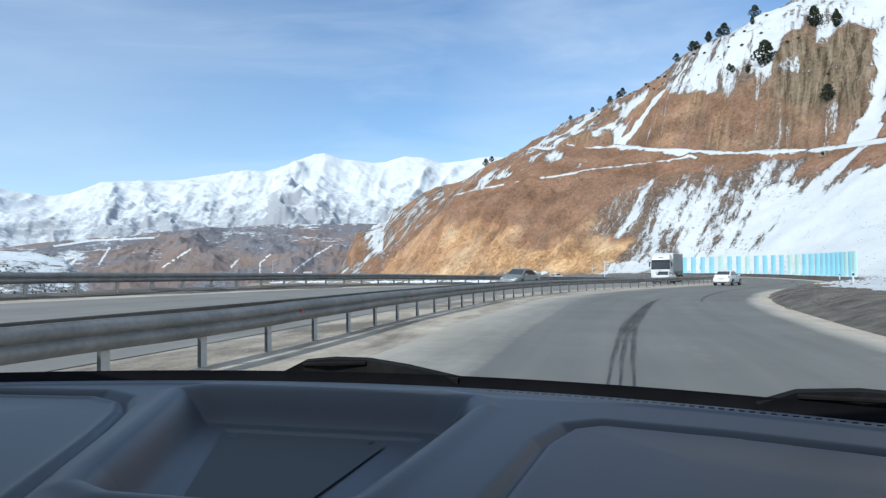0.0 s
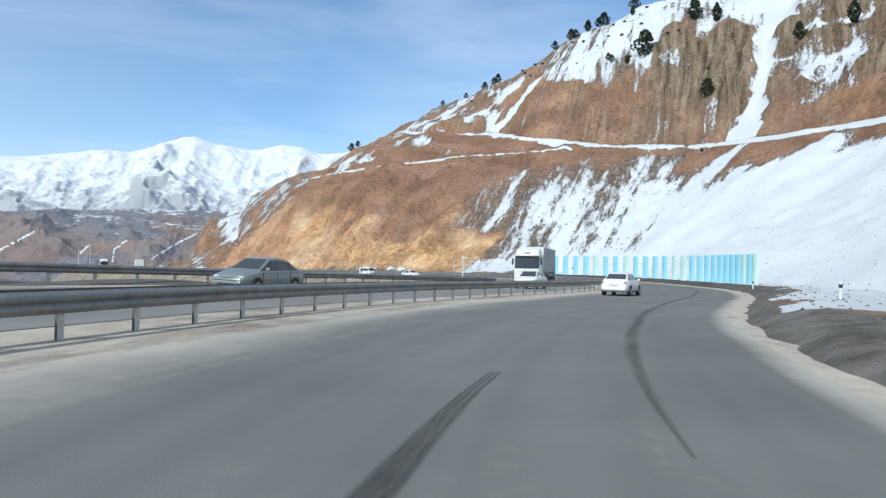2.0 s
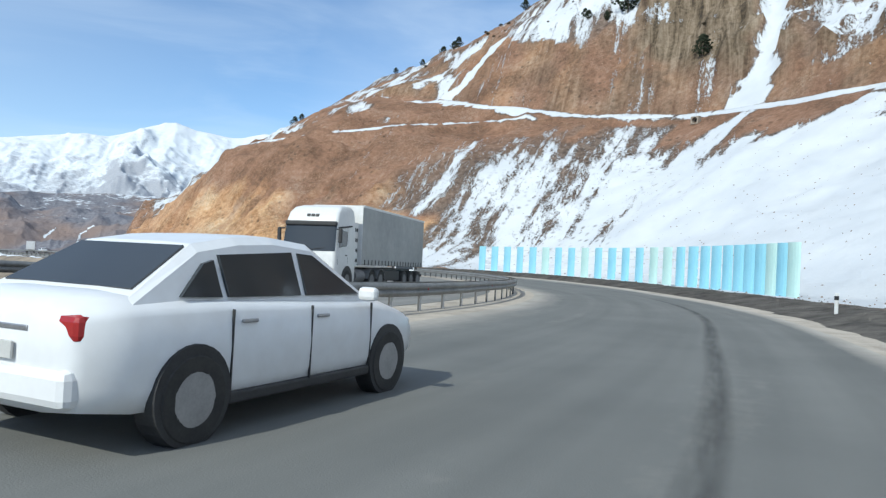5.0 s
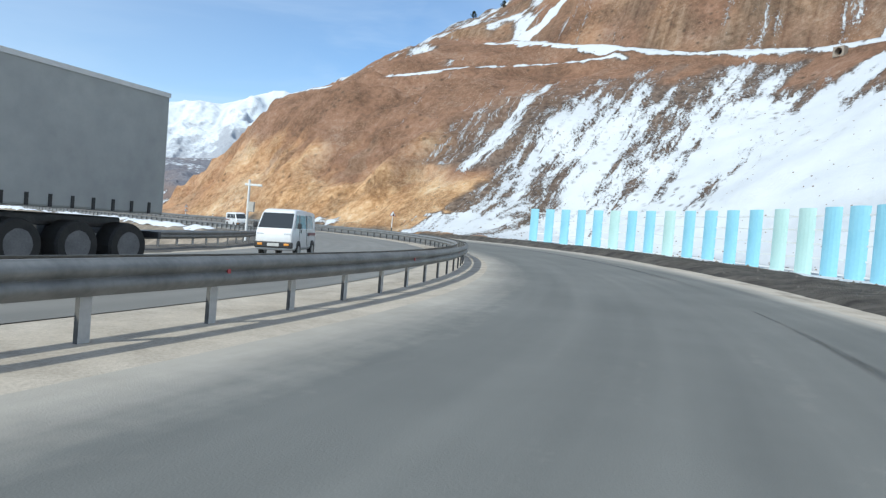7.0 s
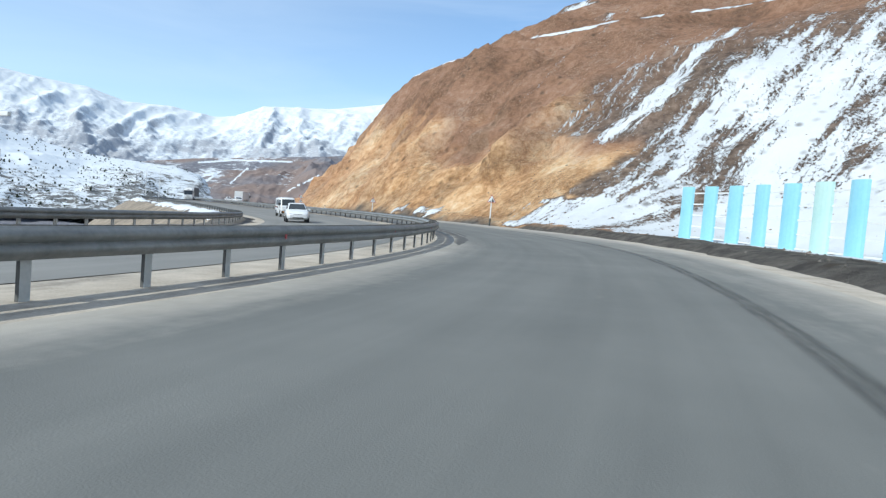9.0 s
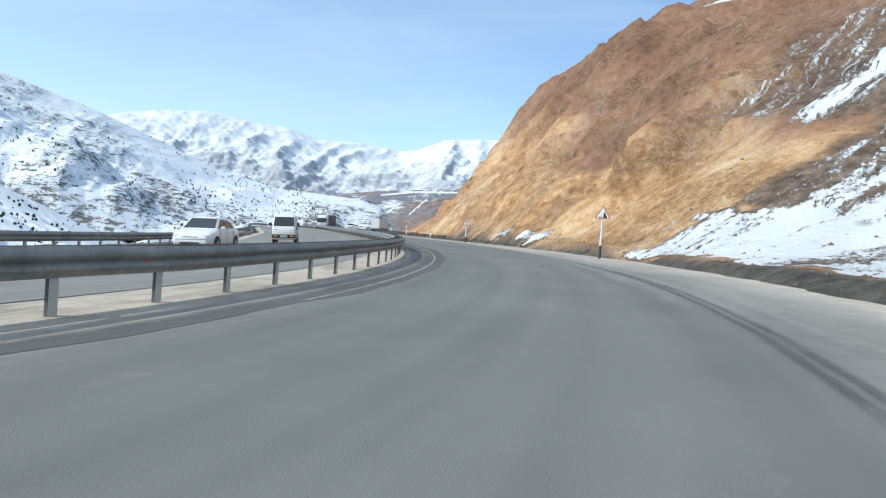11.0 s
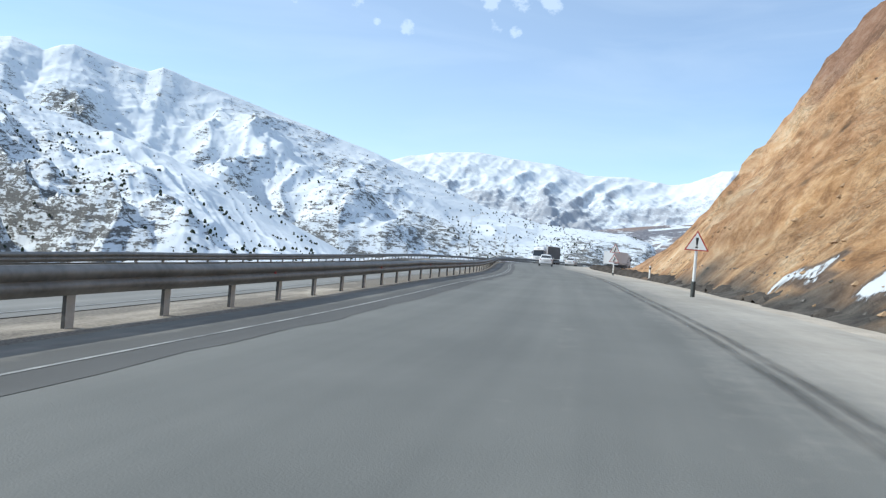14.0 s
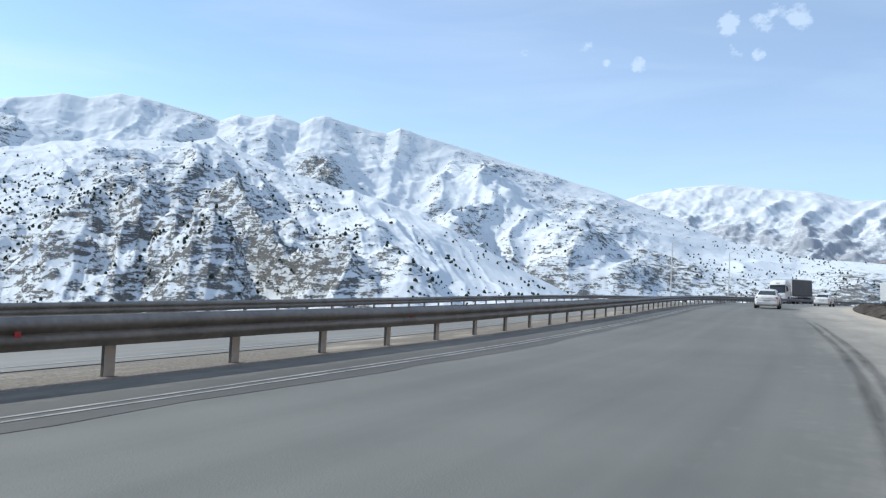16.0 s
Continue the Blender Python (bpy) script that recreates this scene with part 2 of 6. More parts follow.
# ---- ground materials ----
def road_material(name, dark, pale, dusty):
    m = Mat(name, dark, 0.85, 0, 0.35)
    uv = m.coords("UV", (1, 1, 1))
    along = m.coords("UV", (0.03, 1.0, 1))
    n0 = m.noise(1.4, 3, 0.5, along)
    n1 = m.noise(0.25, 4, 0.6, uv)
    n2 = m.noise(60, 3, 0.6, m.coords("Object"))
    f = m.math("ADD", m.math("MULTIPLY", n0, 0.5), m.math("MULTIPLY", n1, 0.5))
    c = m.ramp(f, [(0.36, dark), (0.64, pale)])
    c = m.mix(m.math("MULTIPLY", n2, 0.35), c, dusty, "MIX")
    # blown dust lies along the edges, in streaks
    d1 = m.noise(0.8, 5, 0.65, m.coords("UV", (0.12, 1.0, 1)))
    d2 = m.noise(3.0, 4, 0.6, uv)
    df = m.math("ADD", m.attr("dust"), m.math("ADD", m.math("MULTIPLY", m.math("SUBTRACT", d1, 0.5), 0.9), m.math("MULTIPLY", m.math("SUBTRACT", d2, 0.5), 0.4)))
    c = m.mix(m.ramp(df, [(0.15, 0.0), (0.95, 1.0)]), c, m.ramp(n1, [(0.35, (0.33, 0.305, 0.265)), (0.65, (0.42, 0.39, 0.345))]))
    m.color(c)
    m.bump(n2, 0.4, 0.01)
    return m.m


ASPHALT = road_material("asphalt", (0.108, 0.112, 0.107), (0.168, 0.170, 0.160), (0.205, 0.203, 0.188))
PALE_ROAD = road_material("pale_asphalt", (0.15, 0.148, 0.14), (0.23, 0.225, 0.21), (0.27, 0.262, 0.245))


def gravel_material():
    m = Mat("pale_gravel", (0.4, 0.37, 0.33), 0.95, 0, 0.2)
    n1 = m.noise(0.9, 6, 0.65)
    n2 = m.noise(22, 4, 0.7)
    n3 = m.noise(0.35, 5, 0.7, m.coords("UV", (0.4, 1.6, 1)))
    c = m.ramp(m.math("ADD", m.math("MULTIPLY", n1, 0.55), m.math("MULTIPLY", n2, 0.45)), [(0.36, (0.33, 0.29, 0.24)), (0.64, (0.55, 0.49, 0.415))])
    # dirt patches; near the start they also paint in the barrier's shadow
    dirt = m.ramp(n2, [(0.35, (0.10, 0.088, 0.075)), (0.65, (0.24, 0.215, 0.185))])
    f = m.ramp(m.math("ADD", n3, m.math("MULTIPLY", m.attr("dirt"), 0.32)), [(0.60, 0.0), (0.78, 0.9)])
    m.color(m.mix(f, c, dirt))
    m.bump(n2, 0.45, 0.02)
    return m.m


GRAVEL = gravel_material()
SOIL = mottled("dark_soil", (0.075, 0.068, 0.062), (0.19, 0.175, 0.155), 0.8, 0.95, bump=0.8, dist=0.06, spec=0.2, fine=12)
DUSTY_EARTH = mottled("dusty_brown_earth", (0.13, 0.11, 0.088), (0.36, 0.30, 0.235), 0.35, 0.95, bump=0.8, dist=0.06, spec=0.2, fine=14)
PAINT = mottled("road_paint", (0.44, 0.44, 0.425), (0.14, 0.14, 0.14), 1.3, 0.7, fine=6)
DUSTY = mottled("dusty_galvanised_steel", (0.15, 0.154, 0.153), (0.26, 0.262, 0.255), 1.5, 0.55, 0.25, fine=7)

# one zinc post in two tones: lit web pale, shaded flanges dark
POST_STEEL = mottled("weathered_zinc_post", (0.42, 0.425, 0.43), (0.56, 0.56, 0.55), 2.5, 0.7, 0.0, spec=0.3, fine=7)
SHADED_FLANGE = mottled("shaded_post_flange", (0.07, 0.07, 0.07), (0.13, 0.13, 0.125), 2.5, 0.75, 0.0, spec=0.3, fine=7)


def hill_material():
    m = Mat("hillside_earth_and_snow", (0.3, 0.2, 0.12), 0.95, 0, 0.15)
    fall = m.coords("UV", (1.5, 0.17, 1))
    fine = m.coords("UV", (1.0, 0.5, 1))
    obj = m.coords("Object")
    # earth: ochre to red-brown, streaked down the fall line
    e1 = m.noise(0.10, 6, 0.6, obj)
    e2 = m.noise(0.5, 6, 0.6, fall)
    e3 = m.noise(0.9, 7, 0.7, obj)
    ef = m.math("ADD", m.math("MULTIPLY", e2, 0.05), m.math("ADD", m.math("MULTIPLY", e1, 0.47), m.math("MULTIPLY", e3, 0.48)))
    ochre = m.ramp(ef, [(0.38, (0.302, 0.166, 0.090)), (0.45, (0.448, 0.244, 0.133)), (0.52, (0.549, 0.325, 0.186)), (0.60, (0.638, 0.437, 0.286))])
    brown = m.ramp(ef, [(0.38, (0.155, 0.094, 0.064)), (0.48, (0.27, 0.151, 0.098)), (0.56, (0.338, 0.199, 0.135)), (0.64, (0.40, 0.275, 0.205))])
    # crag columns: shade in the cracks between them is painted as dark streaks
    col = m.noise(0.55, 7, 0.7, m.coords("UV", (1.7, 0.12, 1)), 0.3)
    rock = m.ramp(m.math("ADD", m.math("MULTIPLY", col, 0.7), m.math("MULTIPLY", e3, 0.3)), [(0.40, (0.06, 0.047, 0.036)), (0.46, (0.15, 0.113, 0.075)), (0.53, (0.26, 0.20, 0.14)), (0.62, (0.38, 0.305, 0.225))])
    clay = m.ramp(ef, [(0.38, (0.336, 0.179, 0.084)), (0.45, (0.538, 0.308, 0.151)), (0.52, (0.717, 0.459, 0.252)), (0.60, (0.800, 0.616, 0.403))])
    c = m.mix(m.ramp(m.attr("ochre"), [(0.0, 0.0), (0.6, 1.0)]), brown, ochre)
    c = m.mix(m.ramp(m.attr("ochre"), [(0.6, 0.0), (0.95, 1.0)]), c, clay)
    # broken ground: dark brown patches and pale fresh clay
    e4 = m.noise(1.3, 9, 0.78, obj, 0.4)
    rill = m.noise(0.7, 6, 0.65, m.coords("UV", (1.0, 0.45, 1)), 0.8)
    c = m.mix(m.ramp(e4, [(0.36, 0.36), (0.46, 0.0)]), c, (0.13, 0.080, 0.052))
    c = m.mix(m.ramp(e4, [(0.55, 0.0), (0.68, 0.42)]), c, m.mix(m.attr("ochre"), (0.36, 0.25, 0.17), (0.68, 0.48, 0.30)))
    c = m.mix(m.ramp(rill, [(0.34, 0.18), (0.42, 0.0)]), c, (0.15, 0.08, 0.045))
    # cracks and broken faces close up, their small shadows put into the colour
    crack = m.math("ABSOLUTE", m.math("SUBTRACT", m.noise(1.9, 7, 0.62, obj, 0.8), 0.5))
    field = m.ramp(m.noise(0.16, 4, 0.6, obj), [(0.42, 0.10), (0.60, 0.60)])
    c = m.mix(m.math("MULTIPLY", m.ramp(crack, [(0.0, 0.9), (0.035, 0.0)]), field), c, (0.10, 0.062, 0.04))
    chips = m.noise(3.2, 6, 0.72, obj, 0.3)
    c = m.mix(m.math("MULTIPLY", m.ramp(chips, [(0.55, 0.0), (0.62, 0.75)]), field), c, (0.58, 0.44, 0.31))
    c = m.mix(m.math("MULTIPLY", m.ramp(chips, [(0.38, 0.7), (0.45, 0.0)]), field), c, (0.15, 0.092, 0.058))
    c = m.mix(m.attr("crag"), c, rock)
    soil = m.mix(m.attr("pale"), m.ramp(e3, [(0.35, (0.055, 0.05, 0.046)), (0.65, (0.15, 0.135, 0.118))]), m.ramp(e3, [(0.35, (0.13, 0.12, 0.11)), (0.65, (0.31, 0.285, 0.25))]))
    c = m.mix(m.attr("soil"), c, soil)
    # snow lies in streaks, thick where the attribute is high
    s1 = m.noise(0.17, 6, 0.62, fall, 0.4)
    s2 = m.noise(0.8, 6, 0.70, m.coords("UV", (1.1, 0.32, 1)), 0.3)
    s3 = m.noise(3.5, 6, 0.8, m.coords("UV", (1.0, 0.8, 1)))
    sn = m.math("ADD", m.math("MULTIPLY", s1, 0.42), m.math("ADD", m.math("MULTIPLY", s2, 0.32), m.math("MULTIPLY", s3, 0.32)))
    sn = m.math("ADD", m.math("MULTIPLY", m.math("SUBTRACT", sn, 0.5), 2.6), 0.5)
    amount = m.math("ADD", sn, m.math("SUBTRACT", m.attr("snow"), 0.5))
    mask = m.ramp(amount, [(0.50, 0.0), (0.55, 1.0)])
    # grey scree and wet soil among the snow
    scree = m.ramp(e3, [(0.36, (0.085, 0.068, 0.058)), (0.5, (0.175, 0.135, 0.11)), (0.64, (0.30, 0.235, 0.19))])
    c = m.mix(m.math("MULTIPLY", m.ramp(m.attr("snow"), [(0.29, 0.0), (0.42, 0.9)]), m.math("SUBTRACT", 1.0, m.attr("crag"))), c, scree)
    c = m.mix(mask, c, m.ramp(e1, [(0.35, (0.54, 0.565, 0.595)), (0.65, (0.615, 0.635, 0.655))]))
    m.color(c)
    # dry scrub and loose stones
    v = m.n("ShaderNodeTexVoronoi", Scale=0.55)
    m.link(obj, v.inputs["Vector"])
    dots = m.math("MULTIPLY", m.ramp(v.outputs["Distance"], [(0.10, 1.0), (0.30, 0.0)]), m.ramp(m.noise(0.09, 4, 0.6, obj), [(0.45, 0.0), (0.6, 1.0)]))
    dots = m.math("MULTIPLY", dots, m.ramp(m.attr("snow"), [(0.6, 0.65), (0.8, 0.0)]))
    c = m.mix(dots, c, (0.06, 0.048, 0.036))
    m.color(c)
    b = m.math("ADD", m.math("MULTIPLY", e3, 0.7), m.math("MULTIPLY", m.noise(5, 6, 0.75, obj), 0.5))
    b = m.math("ADD", b, m.math("MULTIPLY", chips, 0.5))
    b = m.math("ADD", b, m.math("MULTIPLY", m.math("MULTIPLY", m.ramp(crack, [(0.0, 0.0), (0.08, 1.0)]), field), 0.35))
    rug = m.math("ADD", m.math("MULTIPLY", b, m.math("SUBTRACT", 1.0, m.math("MULTIPLY", mask, 0.8))), m.math("MULTIPLY", mask, 0.2))
    m.bump(rug, 0.8, 0.7)
    return m.m


HILL = hill_material()


def mountain_material(name, rock_a, rock_b, scale, gain, sharp=0.06, snow_col=(0.64, 0.67, 0.70), relief=5.0, calm=0.0, strata=0.0, fine=1.5, earth=None):
    """Snow with rock and scrub breaking through in ledges; the attribute says how much snow lies."""
    m = Mat(name, rock_a, 0.95, 0, 0.1)
    ledge = m.coords("Object", (1, 1, 2.4))
    n1 = m.noise(scale, 5, 0.6, ledge, 0.5)
    n2 = m.noise(scale * 4.5, 6, 0.72, ledge)
    n3 = m.noise(scale * 12, 4, 0.7, m.coords("Object"))
    rock = m.ramp(n3, [(0.32, rock_a), (0.66, rock_b)])
    mixn = m.math("ADD", m.math("MULTIPLY", m.math("SUBTRACT", n1, 0.5), gain), m.math("MULTIPLY", m.math("SUBTRACT", n2, 0.5), gain * fine))
    if earth:
        rock = m.mix(m.ramp(m.noise(scale * 0.35, 3, 0.5, m.coords("Object")), [(0.45, 0.0), (0.58, 0.9)]), rock, earth)
    if strata:
        n4 = m.noise(1.0, 4, 0.65, m.coords("Object", (0.035, 0.035, 0.30)), 0.8)
        mixn = m.math("ADD", mixn, m.math("MULTIPLY", m.math("SUBTRACT", n4, 0.5), strata))
    amount = m.math("ADD", m.attr("snow"), mixn)
    mask = m.ramp(amount, [(0.5 - sharp, 0.0), (0.5 + sharp, 1.0)])
    m.color(m.mix(mask, rock, snow_col))
    m.bump(m.math("ADD", m.math("MULTIPLY", n2, m.math("SUBTRACT", 0.7, m.math("MULTIPLY", mask, calm))), m.math("MULTIPLY", m.math("SUBTRACT", 1.0, mask), m.math("MULTIPLY", n3, 0.6))), 0.8, relief)
    return m.m


# far rock is pale and bluish: the distance haze is in its colour
FAR_RANGE = mountain_material("far_range_snow_and_hazed_rock", (0.29, 0.305, 0.345), (0.41, 0.42, 0.445), 0.022, 0.4, 0.14, relief=3.0, fine=2.2)
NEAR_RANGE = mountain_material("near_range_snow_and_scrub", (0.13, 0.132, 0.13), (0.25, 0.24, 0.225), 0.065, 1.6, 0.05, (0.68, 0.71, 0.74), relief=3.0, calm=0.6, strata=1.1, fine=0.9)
# grey-violet tones carry distance haze in the colour; earth patches are brown
FOOTHILL = mountain_material("foothill_earth_with_haze", (0.125, 0.128, 0.150), (0.235, 0.228, 0.245), 0.012, 0.7, 0.08, relief=4.0, earth=(0.235, 0.175, 0.150))

# ---- ground, road and verges ----
SS = np.concatenate([np.arange(-60, 290, 2.0), np.arange(290, S_MAX, 6.0)])
SS = SS[SS > S_MIN]


def valley_ground():
    """One sheet from the road's outer verge down into the valley and out to the horizon."""
    az = np.radians(np.arange(-180, 180.1, 1.5))
    r = np.concatenate([[0], np.geomspace(60, 4700, 60)])
    A, Rr = np.meshgrid(az, r, indexing="ij")
    x, y = 10 - np.sin(A) * Rr, 150 + np.cos(A) * Rr
    z = -14 - np.clip(Rr - 60, 0, 400) * 0.22 + fbm(x / 300, y / 300, 4) * 10 * np.clip(Rr / 600, 0, 1)
    g = np.stack([x, y, z], -1)
    return tagged(grid_object("ground", g, FOOTHILL), "brown valley floor below the road, thinly snowed", "ground", kind="structure")


ground = valley_ground()
add_attr(ground, "snow", np.full(len(ground.data.vertices), 0.35))


def embankment():
    """The outer verge: a mound under the far rail, then a fall to the valley."""
    ds = np.array([-10.9, -11.6, -12.4, -13.4, -14.4, -16, -20, -28, -45, -80])
    dz = np.array([-0.05, 0.02, 0.10, 0.10, -0.05, -0.8, -3.2, -9, -22, -50])
    g = np.stack([place(SS, np.full(SS.shape, d), h) for d, h in zip(ds, dz)], 1)[:, ::-1]
    wob = fbm(g[..., 0] / 3, g[..., 1] / 3, 4)
    g[..., 2] += wob * np.interp(-np.array(ds)[::-1], [11, 16, 30, 80], [0.05, 0.12, 0.8, 3])[None]
    tagged(grid_object("verge_mound", g[:, -5:], SOIL), "dark soil mound under the far crash barrier", "verge", kind="structure")
    return tagged(grid_object("verge_outer", g[:, :-4], DUSTY_EARTH), "dusty brown earth verge falling away to the valley", "verge", kind="structure")


embankment()
median = tagged(strip("gravel_median", SS, [-1.7, -0.8, 0, np.interp(SS, [0, 60, 90, 130, 180, 230], [2.2, 2.2, 1.5, 1.3, 0.9, 0.7])], GRAVEL), "pale gravel median strip under the crash barrier", "gravel", kind="structure")
# more over the first 40 m, for barrier shadow put into the colour
add_attr(median, "dirt", np.repeat(np.interp(SS, [10, 40, 70, 150, 185, 205], [0.5, 0.4, 0.15, 0.15, 0.45, 0.95])[:, None], 4, 1))
LEFT_EDGE = np.interp(SS, [0, 60, 90, 130, 180, 230], [2.2, 2.2, 1.5, 1.3, 0.9, 0.7])
RIGHT = right_edge(SS)
WIDE = np.interp(SS, [60, 100, 150, 180, 215], [1.3, 1.3, 2.6, 3.6, 2.7])
road = tagged(strip("road_near", SS, [LEFT_EDGE - 0.3, LEFT_EDGE + 0.05, LEFT_EDGE + 0.6, LEFT_EDGE + 1.6, 4, 6, 7.2, RIGHT - WIDE, RIGHT - WIDE * 0.5, RIGHT - 0.35, RIGHT], ASPHALT, 0.012), "worn grey asphalt carriageway with dust along its edges", "road", kind="structure")
early = np.interp(SS, [60, 100, 170, 200], [1.0, 0.9, 0.6, 0.25])
add_attr(road, "dust", np.stack([1.1 * early, 0.9 * early, np.interp(SS, [30, 60], [0.6, 0.35]) * early, np.interp(SS, [20, 50], [0.35, 0.08]) * early, 0.02 + 0 * SS, 0.05 + 0 * SS, 0.06 + 0 * SS, np.interp(SS, [120, 160, 190], [0.06, 0.28, 0.5]), np.interp(SS, [90, 120, 160, 190], [0.1, 0.25, 0.46, 0.85]), np.interp(SS, [90, 130], [0.6, 0.88]), 1.1 + 0 * SS], 1)[:, ::-1])
tagged(strip("road_far", SS, [-10.6, -8, -5, np.full(SS.shape, -1.4)], PALE_ROAD, 0.012), "worn grey asphalt carriageway for oncoming traffic", "road", kind="structure")
tagged(strip("shoulder_near", SS, [right_edge(SS) - 0.2, right_edge(SS) + 0.5, right_edge(SS) + np.interp(SS, [30, 60, 100, 180, 200], [0.6, 0.7, 1.1, 1.3, 0.9])], GRAVEL, 0.006), "pale dusty gravel shoulder", "shoulder", kind="structure")
tagged(strip("gravel_outer", SS, [-11.6, -10.5], GRAVEL, 0.0), "pale gravel edge of the far carriageway", "gravel", kind="structure")


SNOW = mottled("old_roadside_snow", (0.60, 0.63, 0.66), (0.68, 0.70, 0.73), 0.6, 0.7, bump=0.5, dist=0.08, spec=0.3, fine=8)


def snow_bank():
    """Ploughed snow lying along the outer verge, behind the far rail."""
    ss = np.arange(186, 330, 0.8)
    ds = np.array([-12.8, -13.1, -13.5, -13.9, -14.4, -14.9])
    g = np.stack([place(ss, np.full(ss.shape, d), h) for d, h in zip(ds, (0.04, 0.26, 0.30, 0.24, 0.04, -0.25))], 1)[:, ::-1]
    g[..., 2] += fbm(g[..., 0] / 1.6, g[..., 1] / 1.6, 4) * 0.16 + np.minimum(fbm(g[..., 0] / 9, g[..., 1] / 9, 2), 0.1) * 0.3
    return tagged(grid_object("snow_bank", g, SNOW), "ploughed old snow along the outer verge", "snow", kind="structure")


snow_bank()


def soil_berm():
    """Clods and soil pushed up along the foot of the cutting."""
    ss = np.arange(191, 300, 0.22)
    base = right_edge(ss) + np.interp(ss, [191, 200, 300], [1.1, 0.85, 0.9])
    ds = np.linspace(0.0, 1.9, 11)
    g = np.stack([place(ss, base + d, h) for d, h in zip(ds, np.interp(ds, [0, 0.3, 0.7, 1.2, 1.9], [-0.06, 0.16, 0.34, 0.42, 0.36]))], 1)[:, ::-1]
    rag = fbm(g[..., 0] / 0.55, g[..., 1] / 0.55, 4, 0.6)
    g[..., 2] += rag * 0.15 + np.minimum(fbm(g[..., 0] / 5, g[..., 1] / 5, 2), 0.2) * 0.2
    # darker than the other soil: shade among the clods is in the colour
    return tagged(grid_object("soil_berm", g, mottled("soil_with_clod_shade", (0.035, 0.031, 0.028), (0.10, 0.087, 0.075), 1.2, 0.95, bump=0.9, dist=0.08, spec=0.15, fine=9), smooth=False), "dark soil pushed up along the foot of the cutting", "soil", kind="structure")


soil_berm()

# ---- the hill ----
def hill_line(s):
    """The barrier's line, but straight before it bends back."""
    p80, h80 = on_line(np.array(80.0)), heading(np.array(80.0))
    late = on_line(np.maximum(s, 80))
    return np.where((s < 80)[..., None], p80 + (s - 80)[..., None] * h80, late), np.where((s < 80)[..., None], h80, heading(np.maximum(s, 80)))


# cross-sections of the hill: distance from the barrier, and height over the road
PROFILE_S = [100, 172, 200, 225, 245, 265, 290, 315, 345, 480, 516, 570]
PROFILE_D = {100: (27, 40, 60, 76, 81, 94, 140, 260), 172: (29, 39, 60, 76, 81, 94, 123, 260), 200: (15, 27, 45, 71, 76, 92, 110, 260), 225: (13, 20, 35, 48, 76, 90, 120, 260),
             245: (13, 20, 34, 60, 90, 100, 125, 260), 265: (13, 20, 34, 60, 100, 110, 130, 260), 290: (13, 20, 34, 60, 100, 125, 135, 260), 315: (13, 20, 34, 60, 100, 125, 135, 260),
             345: (13, 20, 34, 60, 100, 125, 135, 260), 480: (13, 24, 38, 60, 80, 105, 140, 260),
             516: (13, 17, 29, 51, 57, 77, 140, 260), 570: (13, 26, 36, 46, 74, 105, 140, 260)}
PROFILE_H = {100: (0.2, 9.5, 23, 34, 35, 53, 98, 200), 172: (0.4, 7.5, 22, 34, 35, 53, 92, 200), 200: (0.8, 12.5, 25, 39, 40, 66, 89, 170), 225: (0.4, 9, 25.5, 33, 46, 66, 91, 125),
             245: (0.3, 11.7, 30, 44.6, 60.5, 71, 82, 100), 265: (0.2, 9, 29.8, 42.3, 65.5, 71, 77, 88), 290: (0.2, 4.5, 20, 37.5, 63.5, 69.5, 72, 80), 315: (0, 1.5, 9, 21.5, 60, 66, 69, 74),
             345: (0, 0.5, 4, 17, 57, 63, 66, 72), 480: (0, 0.5, 6, 20, 40, 56, 66, 74),
             516: (7, 12, 33, 36.5, 47, 60, 78, 84), 570: (2, 6, 30, 42, 52, 60, 66, 70)}
# two old benches cut across the hill: position along, distance, height
BENCH_UPPER = ((60, 74, 33.5), (154, 76, 33.2), (177, 77.5, 35.2), (190, 74, 37.6), (204, 69.8, 41), (218, 71, 44.4), (232, 74, 46.8), (254, 73, 49.8), (272, 84, 54.5), (286, 88, 56))
BENCH_LOWER = ((196, 70, 38.3), (209, 65.5, 37.4), (225, 55, 36.3), (237, 45.5, 34.4), (262, 42, 33), (284, 42, 32))


def hill_height(s, d):
    hs = np.array([np.interp(d, PROFILE_D[ps], PROFILE_H[ps]) for ps in PROFILE_S])
    t = np.clip(np.interp(s, PROFILE_S, np.arange(len(PROFILE_S))), 0, len(PROFILE_S) - 1.001)
    i = t.astype(int)
    u = t - i
    u = u * u * (3 - 2 * u)
    ii, jj = np.indices(s.shape)
    return hs[i, ii, jj] * (1 - u) + hs[i + 1, ii, jj] * u


def true_sd(x, y):
    """Along and across the barrier's line, for points of a grid."""
    fine = np.arange(S_MIN, 120, 1.0)
    ln, hd = on_line(fine), heading(fine)
    k = np.argmin((x[..., None] - ln[:, 0]) ** 2 + (y[..., None] - ln[:, 1]) ** 2, axis=-1)
    rx, ry = x - ln[k, 0], y - ln[k, 1]
    return fine[k] + rx * hd[k, 0] + ry * hd[k, 1], rx * hd[k, 1] - ry * hd[k, 0]


HILL_GRID = {}


def ease01(t):
    return t * t * t * (t * (t * 6 - 15) + 10)


